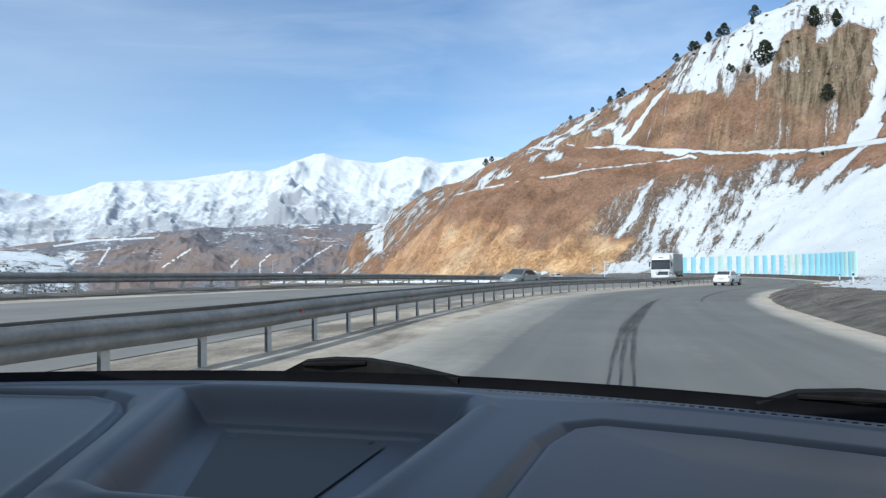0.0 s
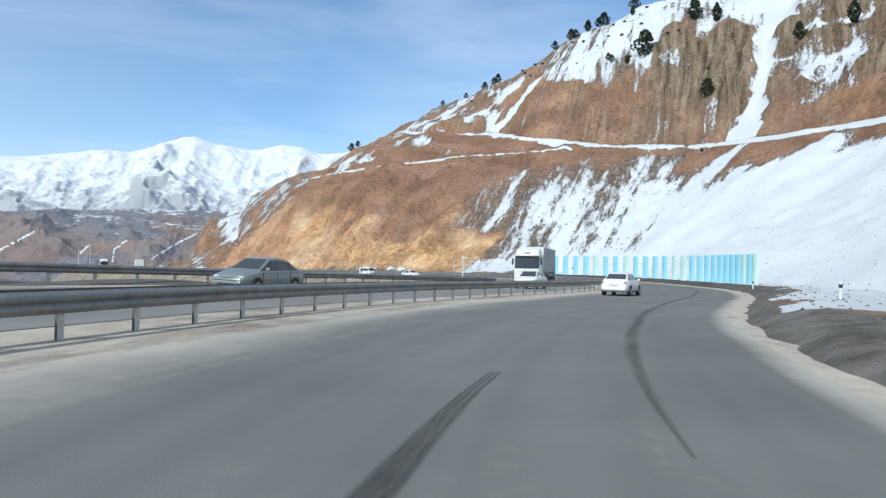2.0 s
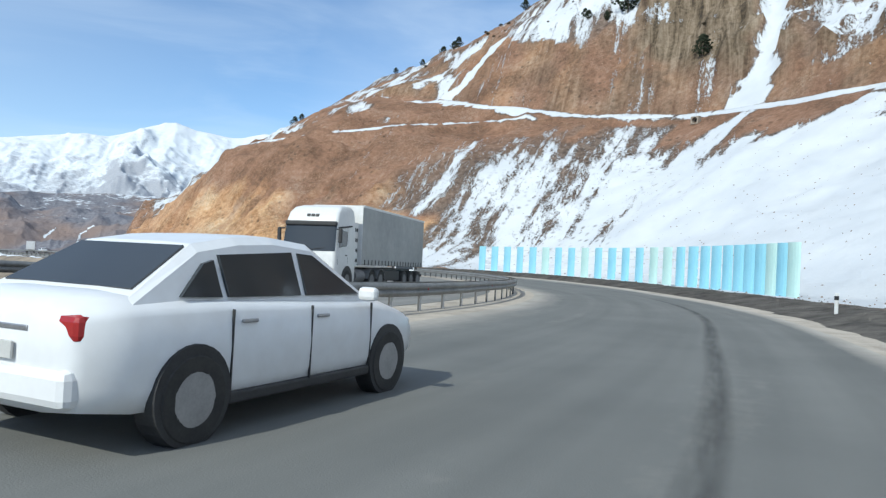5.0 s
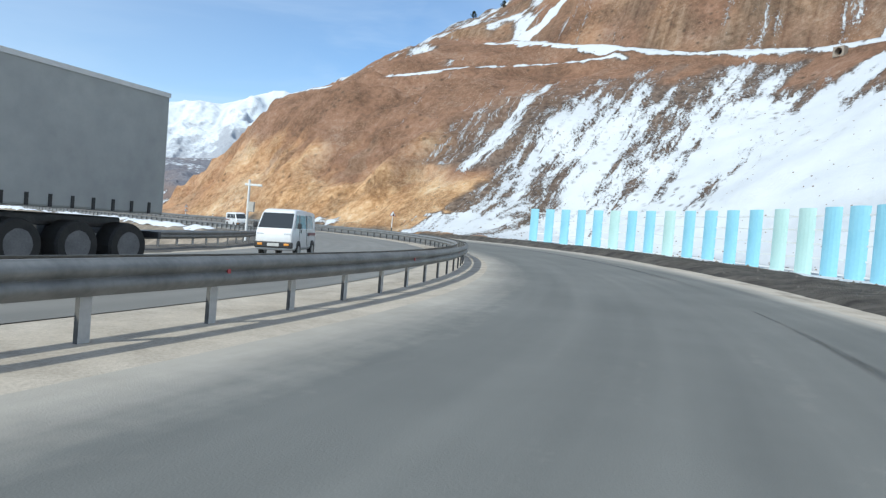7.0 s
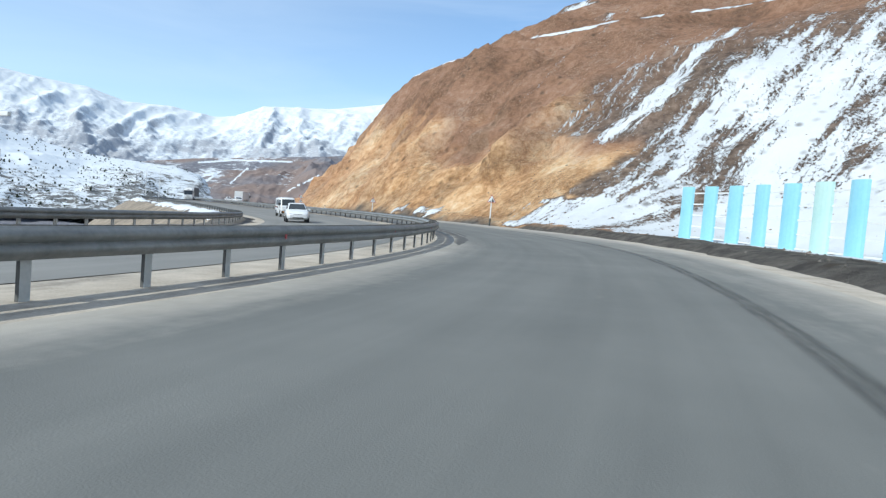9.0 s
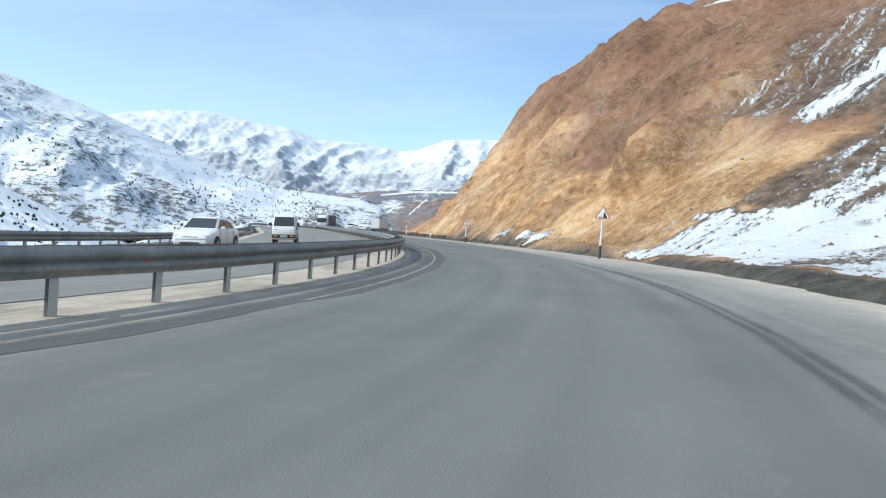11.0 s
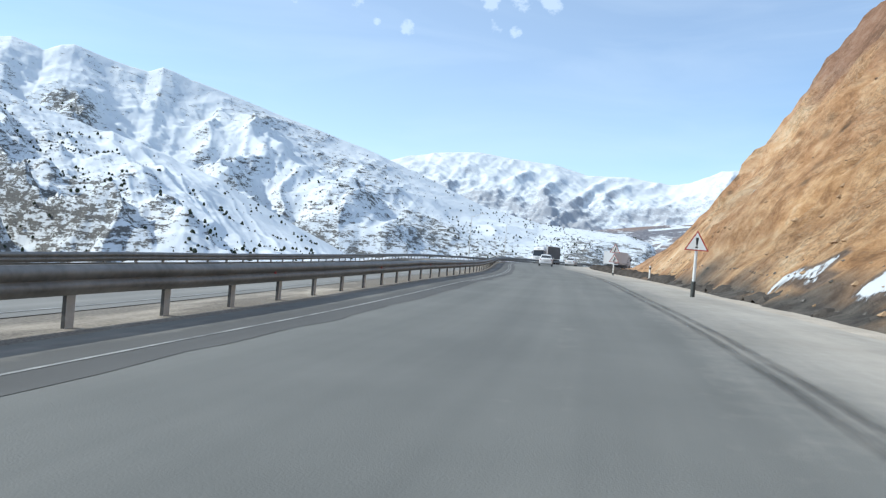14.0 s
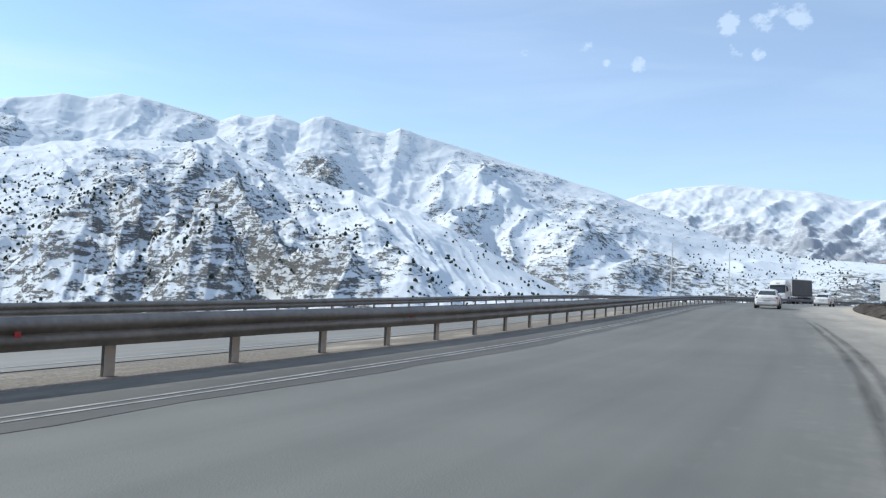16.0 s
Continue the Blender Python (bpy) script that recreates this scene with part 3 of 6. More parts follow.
def build_hill():
    s = np.concatenate([np.arange(-160, 20, 4.0), np.arange(20, 330, 0.9), np.arange(330, 580, 2.0)])
    d = np.concatenate([np.arange(3, 60, 0.7), np.arange(60, 140, 0.9), np.arange(140, 262, 4.0)])
    Sg, Dg = np.meshgrid(s, d, indexing="ij")
    p, h = hill_line(Sg)
    x, y = p[..., 0] + h[..., 1] * Dg, p[..., 1] - h[..., 0] * Dg
    early = s < 82
    Sg[early], Dg[early] = true_sd(x[early], y[early])
    back_off = np.interp(Sg, [240, 262, 300, 345], [0, 1.3, 4.2, 7]) * np.clip((42 - Dg) / 18, 0, 1)
    H = hill_height(Sg, Dg - back_off)
    z = H.copy()
    toe = np.interp(Sg, PROFILE_S, [PROFILE_D[k][0] for k in PROFILE_S]) + back_off
    up = np.clip((Dg - toe) / 10, 0, 1)
    nose = np.clip((Sg - 185) / 30, 0, 1) * np.clip((75 - Dg) / 20, 0, 1)
    upper = np.clip((Dg - 92) / 12, 0, 1)
    # crags stand out of the upper slope, with a snow gully between them
    cut_top = np.interp(Sg, [120, 158, 172, 190, 200, 212, 238, 253, 270], [85, 86, 88, 87.5, 88.5, 91.5, 95, 96, 93]) + fbm(Sg / 8, Sg * 0 + 5.0, 3) * 1.5
    crag = np.interp(Sg + fbm(Sg / 5, Dg / 9, 3) * 1.8, [90, 104, 174.5, 175, 187, 196], [0, 1, 1, 1, 1, 0]) * np.clip((Dg - cut_top + 2) / 4, 0, 1) * np.clip((np.where(Sg < 173, 122, 110) - Dg + fbm(Sg / 6, Dg / 12, 3) * 4) / 5, 0, 1)
    chute_s = np.interp(Dg, [83, 94, 103, 114, 140], [169.5, 171.2, 173.9, 174.5, 176]) + fbm(Sg / 7, Dg / 5, 3) * 0.7
    chute_w = np.interp(Dg, [79, 82, 86, 92, 104, 114, 130], [0.4, 2.4, 2.3, 1.5, 1.6, 3.2, 8]) + np.minimum(fbm(Sg / 2.5, Dg / 2.5, 4, 0.7) * 0.8, 0.7)
    chute = np.clip((chute_w - np.abs(Sg - chute_s)) / 1.2 + 0.5, 0, 1) * np.clip((Dg - 79) / 2, 0, 1)
    crag = crag * (1 - chute)
    crag = crag * np.where(Sg < 172, np.clip(1.15 + fbm(Sg / 9, Dg / 16, 4) * 1.0, 0, 1), 1.0)
    # gullies down the fall line, coarse lumps and fine breakage
    gully = ridged(Sg / 24 + fbm(x / 40, y / 40, 2) * 0.35, Dg / 110, 5)
    ribs = ridged(Sg / 5.5 + fbm(x / 14, y / 14, 3) * 0.4, Dg / 38, 4)
    z = z + up * ((gully - 0.9) * (1.2 + 1.6 * nose + 1.5 * upper) + fbm(x / 18, y / 18, 5) * 0.9 + fbm(x / 3.2, y / 3.2, 4) * (0.12 + 0.34 * nose) + (ridged(x / 8, y / 8 + z / 8, 4) - 0.9) * (0.25 + 0.8 * nose))
    z = z + up * nose * np.clip((34 - Dg) / 10, 0, 1) * (ribs - 0.8) * 1.8
    step = z / 2.4 + fbm(x / 9, y / 9, 3) * 0.8
    z = z + up * nose * (ease01(step - np.floor(step)) - (step - np.floor(step))) * 1.5 * np.clip(fbm(x / 15 + 4, y / 15, 3) * 1.6 + 0.5, 0, 1)
    z = z + crag * (3.0 + (ribs - 0.5) * 2.6 + (ridged(Sg / 2.2 + fbm(x / 5, y / 5, 2) * 0.5, Dg / 18, 3) - 0.7) * 2.2 + fbm(x / 4, y / 4, 4) * 1.6)
    dist_up = dist_low = None
    for path, wide in ((BENCH_UPPER, 2.6), (BENCH_LOWER, 2.1)):
        bs = [b[0] for b in path]
        db = np.interp(Sg, bs, [b[1] for b in path])
        zb = np.interp(Sg, bs, [b[2] for b in path]) + 0.3 * vnoise(x / 9, y / 9)
        live = np.clip((Sg - bs[0]) / 6, 0, 1) * np.clip((bs[-1] - Sg) / 6, 0, 1)
        w = np.exp(-(np.abs(Dg - db) / wide) ** 4) * live
        z = z + (zb + (Dg - db) * 0.6 - z) * w
        gap = np.where(live > 0.3, np.abs(Dg - db + fbm(x / 5, y / 5, 3) * 0.4), 99)
        if dist_up is None:
            dist_up = gap
        else:
            dist_low = gap
    low = np.clip((Sg - 186) / 10, 0, 1) * np.clip((330 - Sg) / 30, 0, 1) * np.clip((Dg - toe) / 2.5, 0, 1) * np.clip((30 - H) / 12, 0, 1)
    patchy = np.clip(0.55 + fbm(Sg / 13 + 7, z / 9, 3) * 1.1, 0.05, 1.3)
    out = (ridged(Sg / 7 + fbm(Sg / 9, z / 6, 3) * 0.4, z / 16, 4) - 0.85) * 2.0 + (ridged(Sg / 2.6 + 9, z / 5, 3) - 0.8) * 1.0 + fbm(Sg / 2.2, z / 1.8, 3) * 0.55
    ledge = z / 3.1 + fbm(Sg / 6, z / 8, 3) * 0.9
    out = low * np.interp(Sg, [236, 256], [0.75, 0.4]) * patchy * (out + (ease01(ledge - np.floor(ledge)) - 0.5) * 0.45)
    # the crags stand as steep columned cliffs with ledges
    tall = 22.0
    lift = z / tall + 0.45 + fbm(Sg / 9, z / 40 + 2.0, 4) * 0.55
    lift = lift - np.floor(lift)
    top = np.clip((lift - 0.72) / 0.28, 0, 1)
    columns = ridged(Sg / 2.4 + fbm(Sg / 7, z / 20, 2) * 0.35, z / 60, 4) - 0.75
    cliff = crag * np.clip((Dg - cut_top) / 4, 0, 1)
    out = out + cliff * (tall / 1.15 * (lift - top * top * (3 - 2 * top)) * 0.08 + columns * 2.2 + fbm(Sg / 1.6, z / 5, 3) * 0.4)
    x, y = x - h[..., 1] * out, y + h[..., 0] * out
    verge = np.interp(Dg, [11, 12.6, 14.2, 16, 18.5, 24], [-0.3, 0.05, 0.65, 0.75, 0.35, 0.25]) * np.interp(Sg, [40, 90, 120], [0.6, 0.45, 0.22])
    z = z + np.where(Dg < toe, verge, 0.25) * np.clip(1 - up, 0, 1) + fbm(x / 1.4, y / 1.4, 3) * 0.09
    ref = np.maximum(right_edge(Sg) + 1.2, 12.0)
    z = z + road_z(Sg, ref) - 0.06
    w = np.clip((Dg - right_edge(Sg) - np.interp(Sg, [90, 120], [0.1, 0.4]) + fbm(x / 2.5, y / 2.5, 3) * 0.25) / np.interp(Sg, [90, 120], [0.9, 1.4]), 0, 1)
    z = w * z + (1 - w) * (road_z(Sg, Dg) - 0.22)
    g = np.stack([x, y, z], -1)[:, ::-1]
    uv = np.stack([Sg - 0.28 * Dg, Dg], -1)[:, ::-1]
    keep = (Dg > right_edge(Sg) - 0.5)
    keep = keep & np.roll(keep, -1, 0)
    ob = grid_object("hillside", g, HILL, uv=uv, keep=keep[:, ::-1])
    HILL_GRID["s"], HILL_GRID["d"], HILL_GRID["z"], HILL_GRID["xy"] = s, d, z, np.stack([x, y], -1)
    # where snow lies, where the earth is ochre, where bare crags stand
    lean = Sg - 0.35 * np.clip(H - 14, -14, 20)
    snow = np.interp(lean, [60, 130, 150, 160, 170, 180, 190, 198, 204, 211], [1.15, 1.10, 0.93, 0.76, 0.60, 0.51, 0.455, 0.41, 0.34, 0.20])
    snow = snow - np.interp(H, [20, 33], [0.0, 0.14]) + np.clip((7 - H) / 30, 0, 0.2) * np.clip((188 - Sg) / 8, 0, 1)
    snow = snow - 0.45 * np.clip((13 - H) / 5, 0, 1) * np.clip((Sg - 190 + fbm(x / 5, y / 5, 3) * 2) / 3, 0, 1)
    snow = np.where(lean > 211, 0.20 - 0.08 * np.clip((lean - 214) / 12, 0, 1), snow)
    snow = np.where(Sg > 325, np.where(Sg > 470, 0.37, 0.30) + 0.14 * fbm(x / 7, y / 7, 3) + np.where((Sg > 480) & (np.abs(Dg - 45) < 6), 0.14, 0.0), snow)
    bench_d = np.interp(Sg, [b[0] for b in BENCH_UPPER], [b[1] for b in BENCH_UPPER])
    cut = (Dg > bench_d + 2) & (Dg < cut_top + fbm(x / 8, y / 8, 3) * 2)
    snow = np.where(cut, 0.22, snow)
    above = (Dg >= cut_top)
    snow = np.where(above, np.interp(Sg, [150, 195, 215, 232, 250], [0.66, 0.62, 0.52, 0.44, 0.40]) + 0.14 * fbm(x / 16, y / 16, 4) - np.clip(0.16 - (Dg - cut_top) / 60, 0, 1) - np.where(Sg < 172, 0.52, 0.50) * crag, snow)
    snow = snow + np.where(Sg < 172, 0.40, 0.22) * crag * np.clip((lift - 0.74) / 0.1, 0, 1) * (Dg > cut_top + 3) * np.clip(0.6 + fbm(x / 5, y / 5, 3), 0, 1)
    snow = np.where((Sg > 173) & (Sg < 191) & (Dg < 94) & (Dg > bench_d + 2), np.minimum(snow, 0.24), snow)
    snow = np.maximum(snow, 0.78 * chute)
    snow = snow + 0.13 * np.exp(-np.hypot((Sg - 172) / 6.0, (Dg - 84) / 4.0) ** 2) * (Dg > bench_d + 1.5)
    under = bench_d - Dg
    reach = np.interp(Sg, [120, 146, 156, 164, 172, 180, 190, 206], [8, 7, 8, 15, 14, 12, 9, 8]) * np.clip(0.9 + fbm(Sg / 3.5 + Dg / 30, Dg / 40, 4) * 0.9, 0.25, 1.9)
    snow = snow - np.where((under > 1.6) & (Sg < 222), np.interp(Sg, [158, 170], [0.8, 0.42]) * np.clip(1.25 - under / reach, 0, 1), 0.0)
    snow = snow + np.where((Sg > 232) & (Sg < 325), 0.30 * np.clip((Dg - 46) / 10, 0, 1) * np.clip(1 - (Dg - cut_top) / 4, 0, 1), 0.0) * np.clip(0.6 + fbm(x / 6, y / 6, 3) * 1.2, 0, 1.4)
    # the long snow streak in the cut, and the snow on the benches
    snow = np.where(cut & (np.abs(Sg - 227.5 + (Dg - 83.4) * 0.45 + fbm(x / 3, y / 3, 3) * 0.5) < 1.2), 0.8, snow)
    snow = np.where(dist_up < np.interp(Sg, [150, 178, 190, 204, 225, 240], [0.35, 0.4, 0.55, 0.9, 1.1, 0.9]) + fbm(Sg / 4, Dg / 9 + 3, 4) * 0.35, np.interp(Sg, [150, 190, 206], [0.68, 0.70, 0.9]), snow)
    snow = np.where(dist_low < 0.5 + fbm(Sg / 4, Dg / 9, 4) * 0.2, 0.72, snow)
    snow = np.where(Dg < toe - 1, np.where(Dg > np.interp(Sg, [30, 46, 60, 80, 90, 120, 165, 180, 188], [16.6, 14.9, 13.7, 14.3, 15.2, 17.8, 17.4, 15.2, 13.6]) + fbm(x / 4, y / 4, 3) * 1.0, np.where(Sg + fbm(x / 4, y / 4, 3) * 2.0 < 189.5, np.interp(Sg, [90, 150, 175], [1.05, 0.8, 0.62]), 0.25), 0.0), snow)
    for bs, bd, ws, wd in ((211.5, 13.6, 3.4, 0.8), (209.0, 14.4, 1.4, 0.5), (219.5, 13.3, 2.4, 0.6)):
        blob = np.hypot((Sg - bs) / ws, (Dg - bd) / wd) + fbm(Sg / 1.8, Dg / 1.8, 4) * 0.55
        snow = np.where(blob < 1, 0.62, snow)
    rise = np.interp(Sg, [150, 183, 194, 205, 240, 280], [2, 6, 10, 10.5, 14, 24])
    och = np.clip(0.72 - (H - rise) / 7 + fbm(x / 9, y / 9, 5) * 0.75, 0.04, 1.0) * np.interp(Sg, [150, 180, 190], [0.2, 0.5, 1.0])
    och = np.minimum(och, np.interp(Sg, [212, 232, 250, 275], [1.0, 0.9, 0.85, 0.6]) + fbm(x / 5, y / 5, 4) * 0.15)
    crag = np.where(cut, np.clip(0.2 + fbm(x / 9, y / 9, 4) * 0.4, 0, 0.5), crag)
    och = np.where(cut, np.clip(0.10 + fbm(x / 7, y / 7, 4) * 0.3, 0, 1), och)
    och = np.where(Sg > 318, 0.12, och)
    edge = np.interp(Sg, [30, 46, 60, 90, 120, 165, 182, 192, 222, 245, 262, 300], [17.0, 15.2, 14.2, 15.8, 18.2, 17.6, 14.2, 13.5, 13.5, 13.6, 13.6, 14.0]) + fbm(x / 3, y / 3, 3) * 0.6
    dark = np.clip((edge - Dg) / 0.8, 0, 1)
    clay = low * np.clip(patchy - 0.45, 0, 1) * np.clip((20 - H) / 8, 0, 1)
    crag = np.maximum(crag, np.clip(clay * 1.5 * np.clip(ridged(Sg / 4, z / 12, 3) - 0.42, 0, 1), 0, 0.25))
    for nm, v in (("snow", snow), ("ochre", och), ("crag", crag), ("soil", dark), ("pale", np.interp(Sg, [75, 115], [1.0, 0.2]))):
        add_attr(ob, nm, v[:, ::-1])
    return tagged(ob, "steep ochre hillside with snow streaks, crags and benches", "hillside", kind="structure")


build_hill()


def hill_at(s, d):
    """A point of the hill, from the position along and across."""
    i = int(np.argmin(np.abs(HILL_GRID["s"] - s)))
    j = int(np.argmin(np.abs(HILL_GRID["d"] - d)))
    return Vector((*HILL_GRID["xy"][i, j], HILL_GRID["z"][i, j]))


# ---- far mountains, laid out round the place by bearing (degrees to the left of +y) ----
def mountain_ring(name, az0, az1, step, crest, r0, depth, material, label, spurs, snow_low, snow_high, rows=150, foot=-60.0, skew=4.0, power=1.1, jag=1.0, calm=None, broken=0.05, cross=1.0, bare=0.07, grain=1.2, crown=0.22, least=0.0, ribs=(), more=None, crest_rock=None, tracks=(), line=(0.0, 0.35, 0.62, 0.9)):
    """Crest as (bearing, elevation, distance); spurs as (width in degrees, height in metres) run down from it."""
    az = np.arange(az0, az1 + 0.01, step)
    top = np.interp(az, [c[0] for c in crest], [c[1] for c in crest])
    r1 = np.interp(az, [c[0] for c in crest], [c[2] for c in crest])[:, None]
    tt = np.concatenate([np.linspace(0, 1, rows), np.linspace(1, 2, 16)[1:]])
    A, T = np.meshgrid(az, tt, indexing="ij")
    t, back = np.clip(T, 0, 1), np.clip(T - 1, 0, 1)
    Rr = r0 + (r1 - r0) * t + depth * back
    x, y = 30.0 - np.sin(np.radians(A)) * Rr, 120.0 + np.cos(np.radians(A)) * Rr
    H = np.tan(np.radians(top))[:, None] * r1
    wide = spurs[0][0]
    warp = fbm(A / wide / 1.3 + 5.0, T * 3.0, 4) * 0.55
    n, sharp = 0, 0
    for k, (w, h) in enumerate(spurs):
        ridge = 1 - np.abs(vnoise((A + skew * T) / w + warp + 13.1 * k, T * (1.1 + 1.0 * k) * 3.0 / wide * 2.2 * cross + 3.7 * k))
        ridge = ridge - 0.62
        n = n + ridge * h * (1 if k == 0 else np.clip(0.75 + sharp, 0.3, 1.3))
        sharp = sharp + ridge * 0.5
    cell = spurs[0][1] * grain
    rough = fbm(x / cell, y / cell, 6, 0.52) * spurs[0][1] * 0.12 + (ridged(x / cell / 1.4 + 3.3, y / cell / 1.4, 6, 0.55) - 0.9) * spurs[0][1] * broken
    env = np.interp(T, [0, 0.12, 0.75, 0.96, 1.0, 1.1, 2], [0.15, 1, 0.75, 0.36, 0.05 * jag, 0.3, 1.0])
    env = env * np.clip(top / np.max(top) * 1.25, 0.25, 1)[:, None]
    z = foot + (H - foot) * t ** power - back * (H - foot) * 0.8 + (n + rough) * env
    for at_crest, at_foot, high, gentle, abrupt in ribs:
        off = A + fbm(A / 2.0, T * 6.0, 3) * 0.5 - (at_foot + (at_crest - at_foot) * t)
        z = z + high * 1 / (1 + np.where(off > 0, off / gentle, off / abrupt) ** 2) * np.interp(T, [0, 0.1, 0.55, 0.8, 0.9], [0.2, 1, 0.7, 0.15, 0.0])
    ob = grid_object(name, np.stack([x, y, z], -1), material)
    # steep and hollow places hold less snow or more
    gr = np.gradient(z, axis=1) / np.maximum(np.gradient(Rr, axis=1), 0.5)
    ga = np.gradient(z, axis=0) / (np.radians(step) * Rr)
    steep = np.hypot(gr, ga)
    steep = np.clip((steep - np.median(steep)) / (steep.std() + 1e-6), -2, 2.5)
    snow = snow_low + (snow_high - snow_low) * np.interp(T, line, [0.0, 0.15, 0.75, 1.0])
    snow = snow - bare * steep - sharp * crown + fbm(x / cell / 1.5 + 3, y / cell / 1.5, 4) * 0.13
    if crest_rock:
        snow = snow - np.interp(A, *crest_rock) * np.interp(T, [0.25, 0.55, 0.8], [-0.5, -0.5, 1.0])
    if more:
        snow = snow + np.interp(A, *more)
    # snow lying in cart tracks: each a line of (bearing, height in degrees)
    seen_az = np.degrees(np.arctan2(-x, y))
    seen_el = np.degrees(np.arctan2(z - 1.6, np.hypot(x, y)))
    for way in tracks:
        for (a0, e0), (a1, e1) in zip(way, way[1:]):
            u = np.clip(((seen_az - a0) * (a1 - a0) + (seen_el - e0) * (e1 - e0)) / ((a1 - a0) ** 2 + (e1 - e0) ** 2), 0, 1)
            snow = np.where(np.hypot(seen_az - a0 - u * (a1 - a0), seen_el - e0 - u * (e1 - e0)) < 0.058 + 0.012 * vnoise(x / 60, y / 60), 0.8, snow)
    if calm:
        snow = snow + np.interp(A, calm, [0.28, 0.0])
    add_attr(ob, "snow", np.maximum(snow, least))
    return tagged(ob, label, "mountain", kind="structure")


def crest_of(dist, *pairs):
    return [(a, e, dist) for a, e in pairs]


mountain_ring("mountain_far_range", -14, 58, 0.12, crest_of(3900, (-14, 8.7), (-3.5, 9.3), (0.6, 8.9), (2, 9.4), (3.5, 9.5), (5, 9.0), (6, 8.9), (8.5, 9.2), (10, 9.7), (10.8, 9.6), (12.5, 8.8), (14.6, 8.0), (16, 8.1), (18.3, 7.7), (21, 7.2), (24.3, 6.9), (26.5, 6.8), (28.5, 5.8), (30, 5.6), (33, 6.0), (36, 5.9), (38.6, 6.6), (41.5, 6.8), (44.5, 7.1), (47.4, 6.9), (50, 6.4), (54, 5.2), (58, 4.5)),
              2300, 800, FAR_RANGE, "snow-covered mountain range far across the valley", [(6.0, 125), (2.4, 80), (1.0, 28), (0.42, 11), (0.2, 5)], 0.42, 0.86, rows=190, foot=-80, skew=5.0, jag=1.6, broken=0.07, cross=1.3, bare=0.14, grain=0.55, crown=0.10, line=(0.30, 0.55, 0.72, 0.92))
mountain_ring("mountain_near_range", 27, 125, 0.10, crest_of(1750, (27, -1.2), (28.2, -0.5), (29.3, 0.4), (30.5, 1.2), (32, 1.6), (34, 1.75), (38.5, 2.0), (43, 3.0), (47, 4.6), (49.8, 5.7), (52.4, 6.6), (57.5, 8.0), (60, 8.75), (63.6, 9.75), (65.4, 10.15), (66.7, 10.6), (67.4, 10.75), (68.4, 10.3), (69.7, 10.5), (71.5, 10.9), (73.2, 11.25), (74, 11.05), (75, 10.5), (76.9, 11.05), (78.5, 10.7), (79.5, 10.85), (80.9, 10.3), (82.7, 10.8), (86.4, 11.35), (87.8, 11.45), (89.8, 10.9), (91.5, 11.0), (95, 10.1), (98.3, 9.2), (110, 9), (125, 8)),
              1050, 500, NEAR_RANGE, "snowy mountain with rocky ribs and scattered scrub", [(8.5, 95), (3.2, 40), (1.3, 9), (0.5, 3)], 0.62, 0.94, rows=170, foot=-50, skew=4, jag=1.6, cross=1.1, broken=0.16, bare=0.085, least=0.40, more=((27, 33, 37, 42), (-0.34, -0.32, -0.12, 0.0)), crest_rock=((46, 52, 60, 66, 70), (0.0, 0.14, 0.20, 0.16, 0.0)), ribs=((66.0, 47.0, 36, 6.0, 4.0), (74.0, 58.0, 36, 5.0, 3.0)))
mountain_ring("mountain_near_spur", 48, 125, 0.10, [(48, -3.4, 985), (50.5, -2.1, 992), (53.1, -0.9, 998), (58.1, 1.5, 1012), (61.9, 3.3, 1037), (68.1, 5.5, 1128), (74.7, 7.1, 1238), (80.2, 8.9, 1359), (82.6, 8.3, 1375), (87.4, 8.2, 1367), (90.4, 7.7, 1362), (94, 6.7, 1356), (110, 6, 1350), (125, 5, 1350)],
              560, 260, NEAR_RANGE, "lower snowy spur of the mountain, dark with rock and scrub", [(8.0, 58), (3.0, 22), (1.1, 8), (0.45, 3)], 0.60, 0.86, rows=170, foot=-50, skew=-8, jag=5.5, calm=(60, 67), broken=0.24, bare=0.085, crown=0.10, least=0.49, ribs=((73.5, 60.0, 46, 7.0, 3.0), (84, 74, 30, 5.0, 2.5)))
TRACKS = [[(13.37, 1.47), (14.17, 0.84), (14.22, -0.05)], [(8.71, 2.14), (9.89, 1.47), (11.79, 0.08)], [(19.26, 1.83), (20.33, 1.07), (21.2, 0.49)], [(24.73, 1.92), (25.43, 0.71)], [(26.55, 1.47), (27.22, 0.71), (27.61, 0.08)], [(28.21, 2.01), (25.64, 2.46), (23.98, 2.55), (21.78, 2.68)], [(15.72, 1.16), (16.3, 0.49)]]
mountain_ring("foothills", 2, 50, 0.08, crest_of(2100, (2, 3.9), (8, 4.2), (14, 4.1), (20.7, 3.6), (26, 3.0), (31, 2.4), (36, 1.6), (42, 1.0), (50, 0.6)),
              1000, 400, FOOTHILL, "bare brown foothills with thin snow in the gullies", [(9.0, 60), (3.6, 26), (1.3, 8), (0.5, 3)], 0.05, 0.36, rows=200, skew=3, jag=2.0, broken=0.16, more=((31, 35, 39, 44), (0.0, 0.30, 0.24, 0.08)), tracks=TRACKS)


